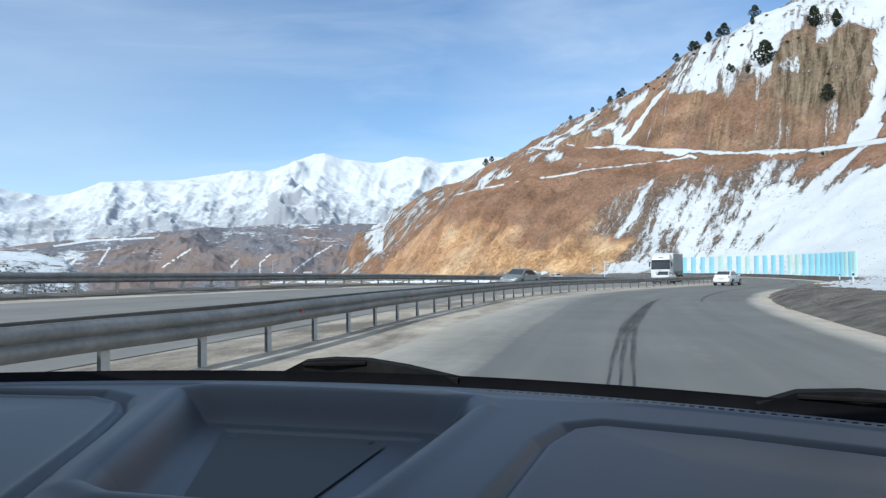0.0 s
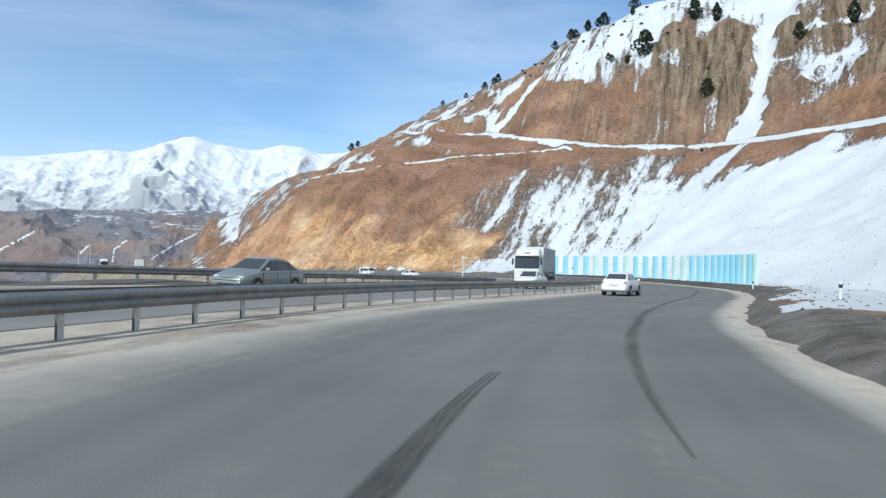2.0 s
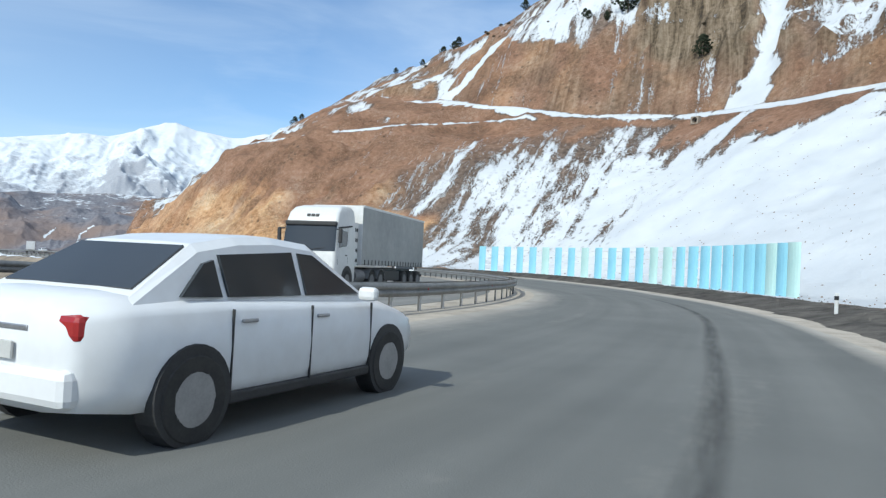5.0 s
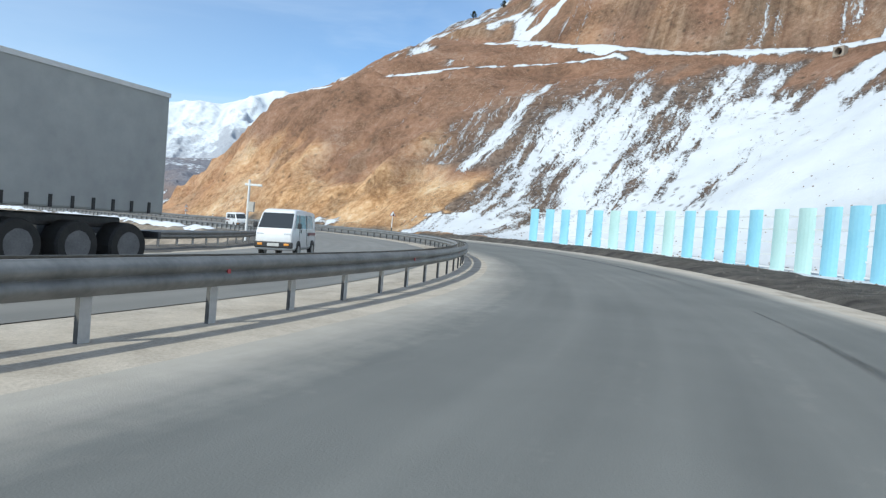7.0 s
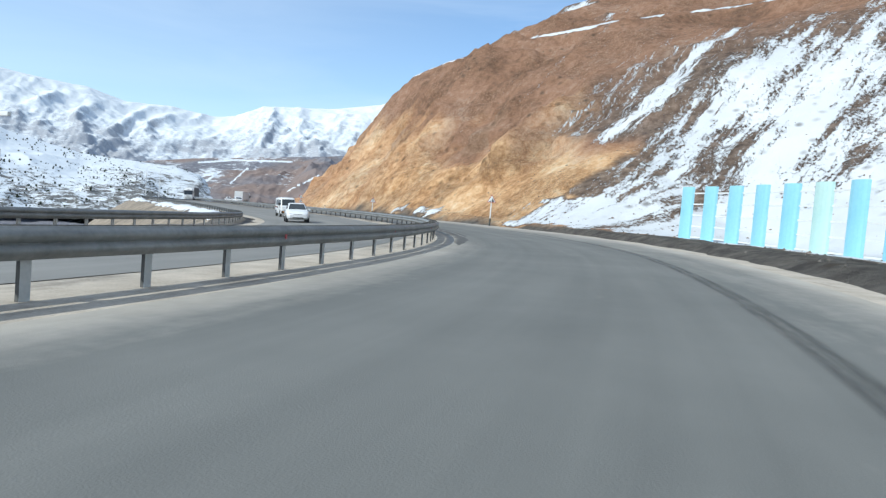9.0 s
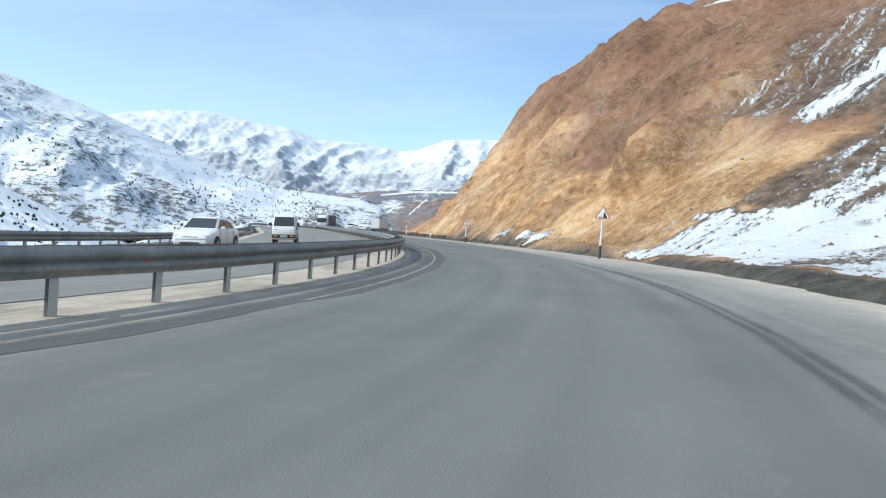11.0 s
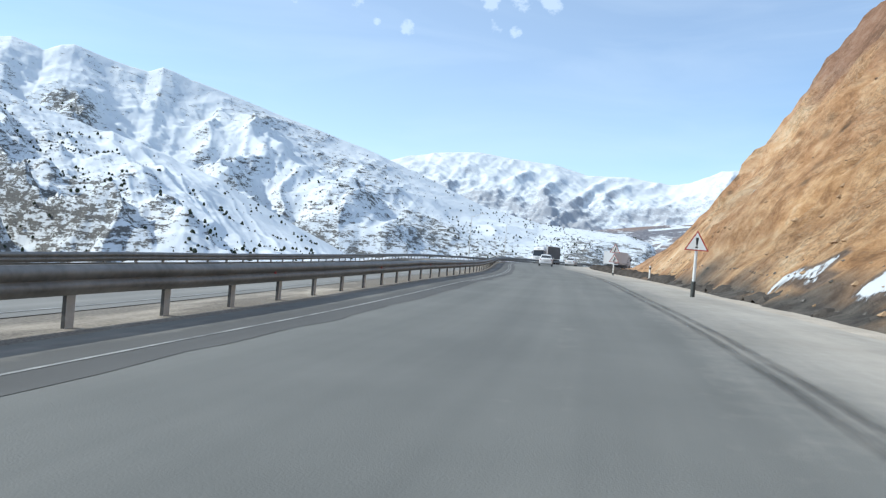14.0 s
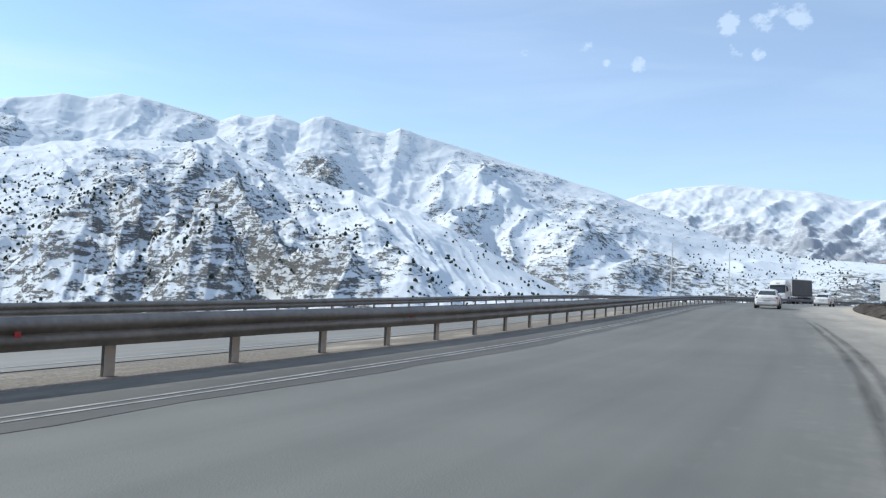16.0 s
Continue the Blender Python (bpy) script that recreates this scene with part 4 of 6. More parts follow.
# ---- crash barriers ----
def beam_profile():
    """Across the beam: depth towards the road, height. Two rounded waves."""
    hs = np.linspace(0, 0.335, 33)
    ds = 0.012 + 0.066 * np.abs(np.sin(hs / 0.335 * 2 * np.pi)) + 0.012 * np.sin(hs / 0.335 * np.pi) ** 0.6
    return [(0.0, -0.012), (0.008, -0.008)] + list(zip(ds, hs)) + [(0.008, 0.343), (0.0, 0.347)]


def rail_run(name, s0, s1, d, side, z0, drop, material, label, step=2.02, both=False):
    root = tagged(new(name), label, "crash barrier", group="crash barriers")
    o = place(np.array(s0), np.array(d))
    root.location = o
    ss = np.arange(s0, s1 + 0.1, 1.0)
    prof = beam_profile()
    # knocked a little out of line here and there
    sway = lambda s: 0.014 * vnoise(s / 4.1, s * 0 + d) + 0.006 * vnoise(s / 1.7, s * 0 + d + 9)
    g = np.stack([place(ss, d + side * (0.09 + a) + sway(ss), z0 + np.interp(ss, *drop) + b + 0.8 * sway(ss + 50)) for a, b in prof], 1) - o
    if side > 0:
        g = g[:, ::-1]
    ob = grid_object("beam", g, material)
    ob.parent = root
    beams = [ob]
    if both:
        # the same beam on the oncoming side of the posts
        g = np.stack([place(ss, np.full(ss.shape, d - side * (0.32 + a)), z0 + np.interp(ss, *drop) + b) for a, b in prof], 1) - o
        ob = grid_object("beam", g, material)
        ob.parent = root
        beams.append(ob)
    # lapped joints between the lengths of beam
    for s in np.arange(-14.0, 262, 4.04):
        lap = np.array([s - 0.16, s + 0.16])
        g = np.stack([place(lap, d + side * (0.096 + a) + sway(lap), z0 + np.interp(lap, *drop) + b + 0.8 * sway(lap + 50)) for a, b in prof], 1) - o
        if side > 0:
            g = g[:, ::-1]
        ob = grid_object("lap_joint", g, material)
        ob.parent = root
    for ob in beams:
        sol = ob.modifiers.new("thick", "SOLIDIFY")
        sol.thickness = 0.006
    bm = bmesh.new()
    # a C-shaped post with a foot
    loop = [(-0.075, 0.02), (-0.075, 0.075), (0.075, 0.075), (0.075, 0.02), (0.065, 0.02), (0.065, 0.063), (-0.065, 0.063), (-0.065, 0.02)]
    lo = [bm.verts.new((px, py - 0.06, -0.25)) for px, py in loop]
    hi = [bm.verts.new((px, py - 0.06, z0 + 0.32)) for px, py in loop]
    for k in range(8):
        side_face = bm.faces.new((lo[k], lo[(k + 1) % 8], hi[(k + 1) % 8], hi[k]))
        # web faces get the lit tone, all others the shade tone
        side_face.material_index = 0 if k in (1, 5) else 1
    bm.faces.new(hi)
    me = bpy.data.meshes.new("post")
    bm.to_mesh(me)
    bm.free()
    me.materials.append(POST_STEEL)
    me.materials.append(SHADED_FLANGE)
    bm = bmesh.new()
    box(bm, 0, 0.055, z0 + 0.17, 0.15, 0.075, 0.25, 0.008)
    mb = bpy.data.meshes.new("spacer")
    bm.to_mesh(mb)
    bm.free()
    mb.materials.append(material)
    for s in np.concatenate([np.arange(170.6 - 96 * step, 170, step), np.arange(170.6, 208, 2.0), np.arange(208.6, s1, 2.055)]):
        p = place(np.array(s), np.array(d), np.interp(s, *drop)) - o
        a = radians(yaw_at(s)) + (math.pi if side > 0 else 0)
        for nm, dat in (("post", me), ("spacer", mb)):
            q = new(nm, dat)
            q.parent = root
            q.matrix_basis = Matrix.Translation(p) @ Matrix.Rotation(a, 4, "Z")
    return root


NEAR_DROP = ((150, 170, 230, 300), (0.02, 0.02, -0.07, -0.07))
FAR_DROP = ((150, 185, 200, 238, 300), (0, -0.14, -0.20, -0.06, -0.02))
rail_run("crash_barrier", -26, 400, 0.0, 1, 0.455, NEAR_DROP, DUSTY, "dusty galvanised crash barrier on steel posts in the median", both=True)
rail_run("crash_barrier", -26, 400, -12.4, 1, 0.455, FAR_DROP, DUSTY, "galvanised crash barrier on a dirt mound at the outer edge")


def reflectors():
    me = bpy.data.meshes.new("reflector")
    bm = bmesh.new()
    box(bm, 0, 0, 0, 0.07, 0.02, 0.09, 0.008)
    bm.to_mesh(me)
    bm.free()
    me.materials.append(mottled("red_reflector", (0.50, 0.06, 0.08), (0.40, 0.05, 0.06), 9, 0.35))
    barrier = bpy.data.objects["crash_barrier"]
    o = place(np.array(-26.0), np.array(0.0))
    for s in np.arange(-2, 262, 8.0):
        q = new("reflector", me)
        q.parent = barrier
        q.matrix_basis = Matrix.Translation(place(np.array(s), np.array(0.09 + 0.06), 0.455 + np.interp(s, *NEAR_DROP) + 0.168) - o) @ Matrix.Rotation(radians(yaw_at(s)), 4, "Z")


reflectors()


# ---- snow fence of blue half-round panels ----
PANEL_BLUE = mottled("sky_blue_sheet", (0.235, 0.52, 0.65), (0.30, 0.59, 0.70), 0.6, 0.5, fine=9)
PANEL_PALE = mottled("faded_green_sheet", (0.40, 0.60, 0.57), (0.48, 0.66, 0.63), 0.6, 0.5, fine=9)
WHITE_STEEL = mottled("white_painted_steel", (0.72, 0.73, 0.72), (0.62, 0.62, 0.60), 2.0, 0.5, fine=6)
DARK_STEEL = mottled("dark_steel", (0.06, 0.06, 0.065), (0.10, 0.10, 0.10), 3.0, 0.55, 0.3)
CONCRETE = mottled("concrete", (0.38, 0.36, 0.33), (0.5, 0.48, 0.44), 1.5, 0.9, bump=0.3)


def panel_mesh(material):
    bm = bmesh.new()
    rows, w, dep, h = 9, 0.80, 0.34, 4.1
    pts = []
    for inner in (0, 1):
        for i in range(rows):
            a = math.pi * i / (rows - 1)
            k = 1 - 0.03 * inner
            pts.append((-math.cos(a) * w * k, -math.sin(a) * dep * k))
    ring = pts[:rows] + pts[rows:][::-1]
    lo = [bm.verts.new((x, y, 0.0)) for x, y in ring]
    hi = [bm.verts.new((x, y, h)) for x, y in ring]
    n = len(ring)
    for i in range(n):
        bm.faces.new((lo[i], lo[(i + 1) % n], hi[(i + 1) % n], hi[i]))
    for i in range(rows - 1):
        j = n - 1 - i
        bm.faces.new((hi[i], hi[i + 1], hi[j - 1], hi[j]))
        bm.faces.new((lo[i + 1], lo[i], lo[j], lo[j - 1]))
    me = bpy.data.meshes.new("panel")
    bm.to_mesh(me)
    bm.free()
    me.materials.append(material)
    return me


def snow_fence():
    root = tagged(new("snow_fence"), "sky-blue snow fence of half-round sheet panels on white rails", "fence")
    d0 = 20.2
    s0, s1 = 117.3, 171.5
    base = place(np.array(s0), np.array(d0))
    root.location = base
    blue, pale = panel_mesh(PANEL_BLUE), panel_mesh(PANEL_PALE)
    post = bpy.data.meshes.new("post")
    bm = bmesh.new()
    box(bm, 0, 0.10, 1.85, 0.10, 0.10, 4.5)
    bm.to_mesh(post)
    bm.free()
    post.materials.append(WHITE_STEEL)
    marks = [s1]
    while marks[-1] > s0:
        marks.append(marks[-1] - float(np.interp(marks[-1], [118, 128, 140], [1.34, 1.7, 2.65])))
    fz = lambda s: float(np.interp(s, [115, 140, 172], [0.18, 0.30, 0.62]))
    rnd = random.Random(5)
    for i, s in enumerate(marks):
        p = place(np.array(s), np.array(d0))
        p[2] = fz(s)
        a = radians(yaw_at(s)) + math.pi
        m = Matrix.Translation(p - base) @ Matrix.Rotation(a + rnd.uniform(-0.05, 0.05), 4, "Z")
        q = new("panel", pale if (i % 9 == 5 or rnd.random() < 0.08) else blue)
        q.parent = root
        q.matrix_basis = m
        if i % 2 == 0:
            q = new("post", post)
            q.parent = root
            q.matrix_basis = m
    ss = np.linspace(s0 - 1.2, s1 + 0.5, 40)
    for k in range(5):
        z = 0.45 + k * 0.80
        bm = bmesh.new()
        prev = None
        for s in ss:
            p = place(np.array(s), np.array(d0 + 0.02))
            p[2] = fz(s) + z
            h = heading(np.array(s))
            o = np.array([h[1], -h[0], 0]) * 0.05
            ring = [bm.verts.new(p - base + o * a + np.array([0, 0, b])) for a, b in ((-0.6, -0.05), (0.6, -0.05), (0.6, 0.05), (-0.6, 0.05))]
            if prev:
                for j in range(4):
                    bm.faces.new((prev[j], prev[(j + 1) % 4], ring[(j + 1) % 4], ring[j]))
            prev = ring
        part("rail", bm, WHITE_STEEL, root)
    return root


snow_fence()

# ---- signs and poles ----
SIGN_WHITE = mottled("sign_white", (0.78, 0.78, 0.76), (0.70, 0.70, 0.68), 4, 0.4)
SIGN_RED = mottled("sign_red", (0.42, 0.035, 0.03), (0.35, 0.03, 0.03), 4, 0.45)
SIGN_BLACK = mottled("sign_black", (0.015, 0.015, 0.017), (0.03, 0.03, 0.03), 4, 0.5)


def tri_prism(bm, pts, y0, y1):
    a = [bm.verts.new((x, y0, z)) for x, z in pts]
    b = [bm.verts.new((x, y1, z)) for x, z in pts]
    n = len(pts)
    bm.faces.new(a)
    bm.faces.new(b[::-1])
    for i in range(n):
        bm.faces.new((a[i], b[i], b[(i + 1) % n], a[(i + 1) % n]))


def triangle(size, inset=0.0):
    r = size / math.sqrt(3) - inset
    return [(r * math.sin(a), r * math.cos(a)) for a in (0, 2 * math.pi / 3, 4 * math.pi / 3)]


def sign_face(root, cz, size, symbol, y):
    bm = bmesh.new()
    tri_prism(bm, [(x, z + cz) for x, z in triangle(size)], y, y + 0.02)
    plate = part("sign_plate", bm, SIGN_RED, root, "red-bordered triangular plate")
    bm = bmesh.new()
    tri_prism(bm, [(x, z + cz) for x, z in triangle(size, 0.085)], y - 0.005, y - 0.001)
    part("white_field", bm, SIGN_WHITE, plate)
    bm = bmesh.new()
    if symbol == "rocks":
        tri_prism(bm, [(0.02, cz - 0.20), (0.27, cz - 0.20), (0.10, cz + 0.16), (0.06, cz + 0.10)], y - 0.009, y - 0.006)
        part("slope_symbol", bm, SIGN_BLACK, plate)
        for dx, dz, r in ((-0.20, -0.17, 0.05), (-0.09, -0.17, 0.045), (-0.06, -0.09, 0.03)):
            bm = bmesh.new()
            tri_prism(bm, [(dx + r * math.cos(a), cz + dz + r * 0.8 * math.sin(a)) for a in np.linspace(0, 2 * math.pi, 7)[:-1]], y - 0.009, y - 0.006)
            part("rock_symbol", bm, SIGN_BLACK, plate)
    elif symbol == "mark":
        tri_prism(bm, [(-0.05, cz + 0.24), (0.06, cz + 0.24), (0.035, cz - 0.06), (-0.02, cz - 0.06)], y - 0.009, y - 0.006)
        part("stroke_symbol", bm, SIGN_BLACK, plate)
        bm = bmesh.new()
        tri_prism(bm, [(0.06 * math.cos(a), cz - 0.13 + 0.035 * math.sin(a)) for a in np.linspace(0, 2 * math.pi, 9)[:-1]], y - 0.009, y - 0.006)
        part("dot_symbol", bm, SIGN_BLACK, plate)
    else:
        tri_prism(bm, [(-0.06, cz - 0.2), (0.03, cz - 0.2), (0.03, cz - 0.06), (0.12, cz + 0.04), (0.05, cz + 0.2), (-0.03, cz + 0.2), (0.03, cz + 0.06), (-0.06, cz - 0.04)], y - 0.009, y - 0.006)
        part("bend_symbol", bm, SIGN_BLACK, plate)
    return plate


def road_sign(x, y, z, face_to, apex, symbols, label, lean=0.0):
    """A triangular warning sign on a white post with a dark foot."""
    root = tagged(new("warning_sign"), label, "road sign", group="warning signs")
    a = math.atan2(face_to[1] - y, face_to[0] - x) + math.pi / 2
    root.matrix_basis = Matrix.Translation((x, y, z)) @ Matrix.Rotation(a, 4, "Z") @ Matrix.Rotation(radians(lean), 4, "Y")
    size = 0.9
    top = apex - 0.35
    bm = cyl(bmesh.new(), (0, 0.06, 0.30), (0, 0.06, top), 0.062, 0.055, 14)
    part("post", bm, WHITE_STEEL, root)
    bm = cyl(bmesh.new(), (0, 0.06, -0.4), (0, 0.06, 0.36), 0.085, 0.085, 14)
    part("foot", bm, SOIL_DARK, root, "black-painted foot")
    for i, sym in enumerate(symbols):
        sign_face(root, apex - size / math.sqrt(3) - i * 0.86, size, sym, -0.025)
    return root


SOIL_DARK = mottled("black_foot_paint", (0.03, 0.035, 0.035), (0.07, 0.075, 0.07), 5, 0.7)
road_sign(39.1, 189.3, 0.72, (44, 168), 2.72, ["rocks"], "red and white falling-rocks warning sign on a white post")
road_sign(18.4, 215.4, 0.25, (27, 197), 2.32, ["mark"], "red and white exclamation warning sign on a white post")
road_sign(-5.2, 244.8, -0.55, (20, 205), 2.95, ["bend", "bend"], "two stacked red and white warning triangles on a white post")


def marker_post(s, d, h=1.0, z=None):
    root = tagged(new("marker_post"), "short white delineator post with a dark band", "marker post", group="marker posts")
    p = place(np.array(s), np.array(d))
    hz = p[2] if z is None else z
    root.location = (p[0], p[1], hz)
    bm = bmesh.new()
    box(bm, 0, 0, h * 0.5 - 0.1, 0.11, 0.11, h + 0.2, 0.02)
    part("post", bm, WHITE_STEEL, root)
    bm = bmesh.new()
    box(bm, 0, 0, h * 0.78, 0.116, 0.116, 0.16)
    part("band", bm, SIGN_BLACK, root)
    return root


for s_m, d_m in ((62.0, 16.0), (96, 13.0), (250, 12.6), (318, -13.5), (332, -13.5)):
    pm = hill_at(s_m, d_m) if d_m > 0 else None
    marker_post(s_m, d_m, 0.9, None if pm is None else pm.z - 0.05)


def cross_pole():
    root = tagged(new("camera_pole"), "white steel pole with a crossarm and a grey box", "pole")
    root.location = (30.7, 137.4, -0.45)
    root.rotation_euler = (0, 0, radians(-10))
    part("pole", cyl(bmesh.new(), (0, 0, -0.4), (0, 0, 4.05), 0.085, 0.075, 14), WHITE_STEEL, root)
    bm = bmesh.new()
    box(bm, 0.28, 0, 3.72, 1.15, 0.12, 0.14, 0.02)
    part("crossarm", bm, WHITE_STEEL, root)
    bm = bmesh.new()
    box(bm, 0.27, -0.04, 2.3, 0.36, 0.24, 0.66, 0.03)
    part("box", bm, CONCRETE, root, "pale grey equipment box")


cross_pole()


def lamp_post(s, d, h=8.5):
    root = tagged(new("street_lamp"), "tall white street lamp with a bent arm", "street lamp", group="street lamps")
    p = place(np.array(s), np.array(d))
    root.location = p
    root.rotation_euler = (0, 0, radians(yaw_at(s)))
    part("pole", cyl(bmesh.new(), (0, 0, -0.8), (0, 0, h), 0.10, 0.06, 12), WHITE_STEEL, root)
    part("arm", cyl(bmesh.new(), (0, 0, h), (0.2, -1.9, h + 0.75), 0.05, 0.04, 10), WHITE_STEEL, root)
    bm = bmesh.new()
    box(bm, 0.2, -2.15, h + 0.82, 0.2, 0.6, 0.1, 0.03)
    part("lamp_head", bm, CONCRETE, root)


lamp_post(330, -12.9)
lamp_post(352, -12.9)


def culvert():
    root = tagged(new("culvert"), "small concrete culvert head with a round dark opening", "culvert")
    p = hill_at(172.6, 75.0) + Vector((0, 0, -0.55))
    h = heading(np.array(173.0))
    root.matrix_basis = Matrix.Translation(p) @ Matrix.Rotation(math.atan2(h[1], h[0]) + math.pi, 4, "Z")
    bm = bmesh.new()
    ring_o, ring_i = [], []
    n = 16
    for y in (0.0, -1.2):
        for k in range(n):
            a = 2 * math.pi * k / n
            c, s_ = math.cos(a), math.sin(a)
            m = max(abs(c), abs(s_))
            ring_o.append(bm.verts.new((0.92 * c / m, 0.8 * y - 0.9, 0.78 * s_ / m)))
            ring_i.append(bm.verts.new((0.62 * c, 0.8 * y - 0.9, 0.62 * s_)))
    for k in range(n):
        j = (k + 1) % n
        bm.faces.new((ring_o[k], ring_o[j], ring_i[j], ring_i[k]))
        bm.faces.new((ring_o[n + j], ring_o[n + k], ring_i[n + k], ring_i[n + j]))
        bm.faces.new((ring_i[k], ring_i[j], ring_i[n + j], ring_i[n + k]))
        bm.faces.new((ring_o[j], ring_o[k], ring_o[n + k], ring_o[n + j]))
    part("head_wall", bm, mottled("dirty_concrete", (0.20, 0.165, 0.13), (0.33, 0.28, 0.23), 1.5, 0.9, bump=0.3), root)
    # black plate standing in for the shade inside the bore
    bm = bmesh.new()
    box(bm, 0, -0.75, 0, 1.4, 0.1, 1.3)
    part("bore_shade", bm, SIGN_BLACK, root)


culvert()

# ---- marks on the asphalt ----
# pavement edge band; the barrier's shadow is also put into its dark colour
EDGE_ASPHALT_AND_SHADOW = road_material("edge_asphalt_and_shadow", (0.065, 0.066, 0.066), (0.11, 0.11, 0.106), (0.14, 0.137, 0.13))
bs = np.arange(150, 300, 0.7)
edge_in = np.interp(bs, [150, 180, 230], [1.15, 0.85, 0.62]) + 0.10 * fbm(bs / 3, bs * 0, 3)
edge_out = np.interp(bs, [150, 162, 185, 300], [1.3, 1.9, 2.2, 2.2]) + 0.09 * fbm(bs / 3, bs * 0 + 4, 4, 0.6)
band = tagged(strip("edge_band", bs, [edge_in, (edge_in + edge_out) / 2, edge_out], EDGE_ASPHALT_AND_SHADOW, 0.0165), "dark patched asphalt along the median edge, with barrier shadow in its colour", "road", kind="structure")
add_attr(band, "dust", np.stack([0 * bs, 0 * bs, 0.45 + 0 * bs], 1))
for d_line, s0, s1 in ((1.62, 160, 300), (1.80, 222, 300), (-1.95, 190, 300)):
    ss = np.arange(s0, s1, 1.0)
    tagged(strip("edge_line", ss, [np.full(ss.shape, d_line), np.full(ss.shape, d_line + 0.055)], PAINT, 0.021), "thin worn white edge line on asphalt", "road marking", kind="structure")


def rubber(name, colour, strength):
    """Rubber laid thinly on the asphalt: it fades out towards its edges and in patches."""
    m = Mat(name, colour, 0.8, 0, 0.3)
    m.color(m.ramp(m.noise(9, 4), [(0.35, colour), (0.65, tuple(1.5 * c for c in colour))]))
    sep = m.n("ShaderNodeSeparateXYZ")
    m.link(m.coords("UV"), sep.inputs[0])
    across = m.math("SUBTRACT", 1.0, m.math("ABSOLUTE", sep.outputs["Y"]))
    along = m.noise(0.5, 5, 0.65, m.coords("UV", (1.0, 1.4, 1)))
    f = m.math("MULTIPLY", m.ramp(across, [(0.0, 0.0), (0.7, 1.0)]), m.ramp(along, [(0.34, 0.25), (0.62, 1.0)]))
    m.link(m.math("MULTIPLY", f, strength), m.b.inputs["Alpha"])
    return m.m


TAR = rubber("tyre_rubber_mark", (0.058, 0.058, 0.058), 0.45)
SKID = rubber("fresh_skid_mark", (0.045, 0.045, 0.046), 0.62)


def tyre_mark(s0, s1, d_fn, width, material=TAR):
    ss = np.arange(s0, s1, 0.5)
    dd = np.array([d_fn(s) for s in ss])
    taper = np.clip(np.minimum(ss - s0, s1 - ss) / 12 + 0.15, 0, 1) * width
    g = np.stack([place(ss, dd + taper * k, 0.0165) for k in (0.75, 0.0, -0.75)], 1)
    uv = np.stack([np.stack([ss, np.full(ss.shape, k)], -1) for k in (1.0, 0.0, -1.0)], 1)
    tagged(grid_object("tyre_mark", g, material, uv=uv), "dark rubber tyre mark curving along the road", "tyre mark", kind="structure")


for off in (-0.2, -0.05, 0.12):
    tyre_mark(1.5, 33, lambda s: np.interp(s, [1.5, 5.2, 9.1, 15.7, 22.5, 33], [5.86, 5.9, 6.1, 6.5, 6.9, 7.35]) + off * np.interp(s, [2, 18, 33], [1.0, 0.8, 0.35]), 0.15, SKID)
tyre_mark(28, 112, lambda s: np.interp(s, [28, 45, 60, 83, 112], [9.2, 9.3, 8.6, 7.75, 7.9]), 0.26)
for off in (-0.15, 0.14):
    tyre_mark(118, 262, lambda s: np.interp(s, [118, 160, 200, 240, 262], [8.3, 8.6, 8.25, 8.1, 8.0]) + off * np.interp(s, [118, 150, 262], [0.6, 0.8, 1.0]), 0.17)


# ---- vehicles ----
CAR_WHITE = mottled("white_car_paint", (0.74, 0.75, 0.76), (0.66, 0.66, 0.66), 0.7, 0.28, spec=0.6)
CAR_GREY = mottled("grey_green_car_paint", (0.20, 0.22, 0.22), (0.24, 0.26, 0.26), 0.7, 0.3, 0.3, spec=0.6)
TYRE = mottled("tyre_rubber", (0.02, 0.02, 0.02), (0.04, 0.038, 0.035), 5, 0.8)
RIM = mottled("alloy", (0.35, 0.35, 0.36), (0.45, 0.45, 0.46), 6, 0.35, 0.8)
TAIL = mottled("red_lamp_lens", (0.35, 0.02, 0.02), (0.28, 0.02, 0.02), 8, 0.2)
LAMP = mottled("clear_lamp_lens", (0.6, 0.62, 0.65), (0.5, 0.52, 0.55), 8, 0.12)
BLACK_PLASTIC = mottled("black_plastic", (0.018, 0.018, 0.02), (0.035, 0.035, 0.036), 6, 0.6)
TRUCK_CURTAIN = mottled("grey_curtain", (0.31, 0.32, 0.315), (0.42, 0.43, 0.415), 0.5, 0.7, bump=0.2, fine=6)
TRUCK_DARK = mottled("dark_curtain", (0.10, 0.105, 0.11), (0.14, 0.14, 0.145), 0.5, 0.7)
GREY_PLASTIC = mottled("grey_plastic", (0.12, 0.12, 0.125), (0.20, 0.20, 0.20), 3, 0.6)
DUSTY_WHITE = mottled("dusty_white_paint", (0.60, 0.60, 0.585), (0.70, 0.70, 0.69), 0.9, 0.4, fine=7)
PLATE_BAR = mottled("plate_bar", (0.55, 0.55, 0.53), (0.45, 0.45, 0.43), 8, 0.5)


def glass_material():
    m = Mat("tinted_glass", (0.035, 0.04, 0.045), 0.05, 0.0, 0.5)
    m.rough(m.ramp(m.noise(3, 3), [(0.4, 0.04), (0.6, 0.1)]))
    return m.m


GLASS = glass_material()


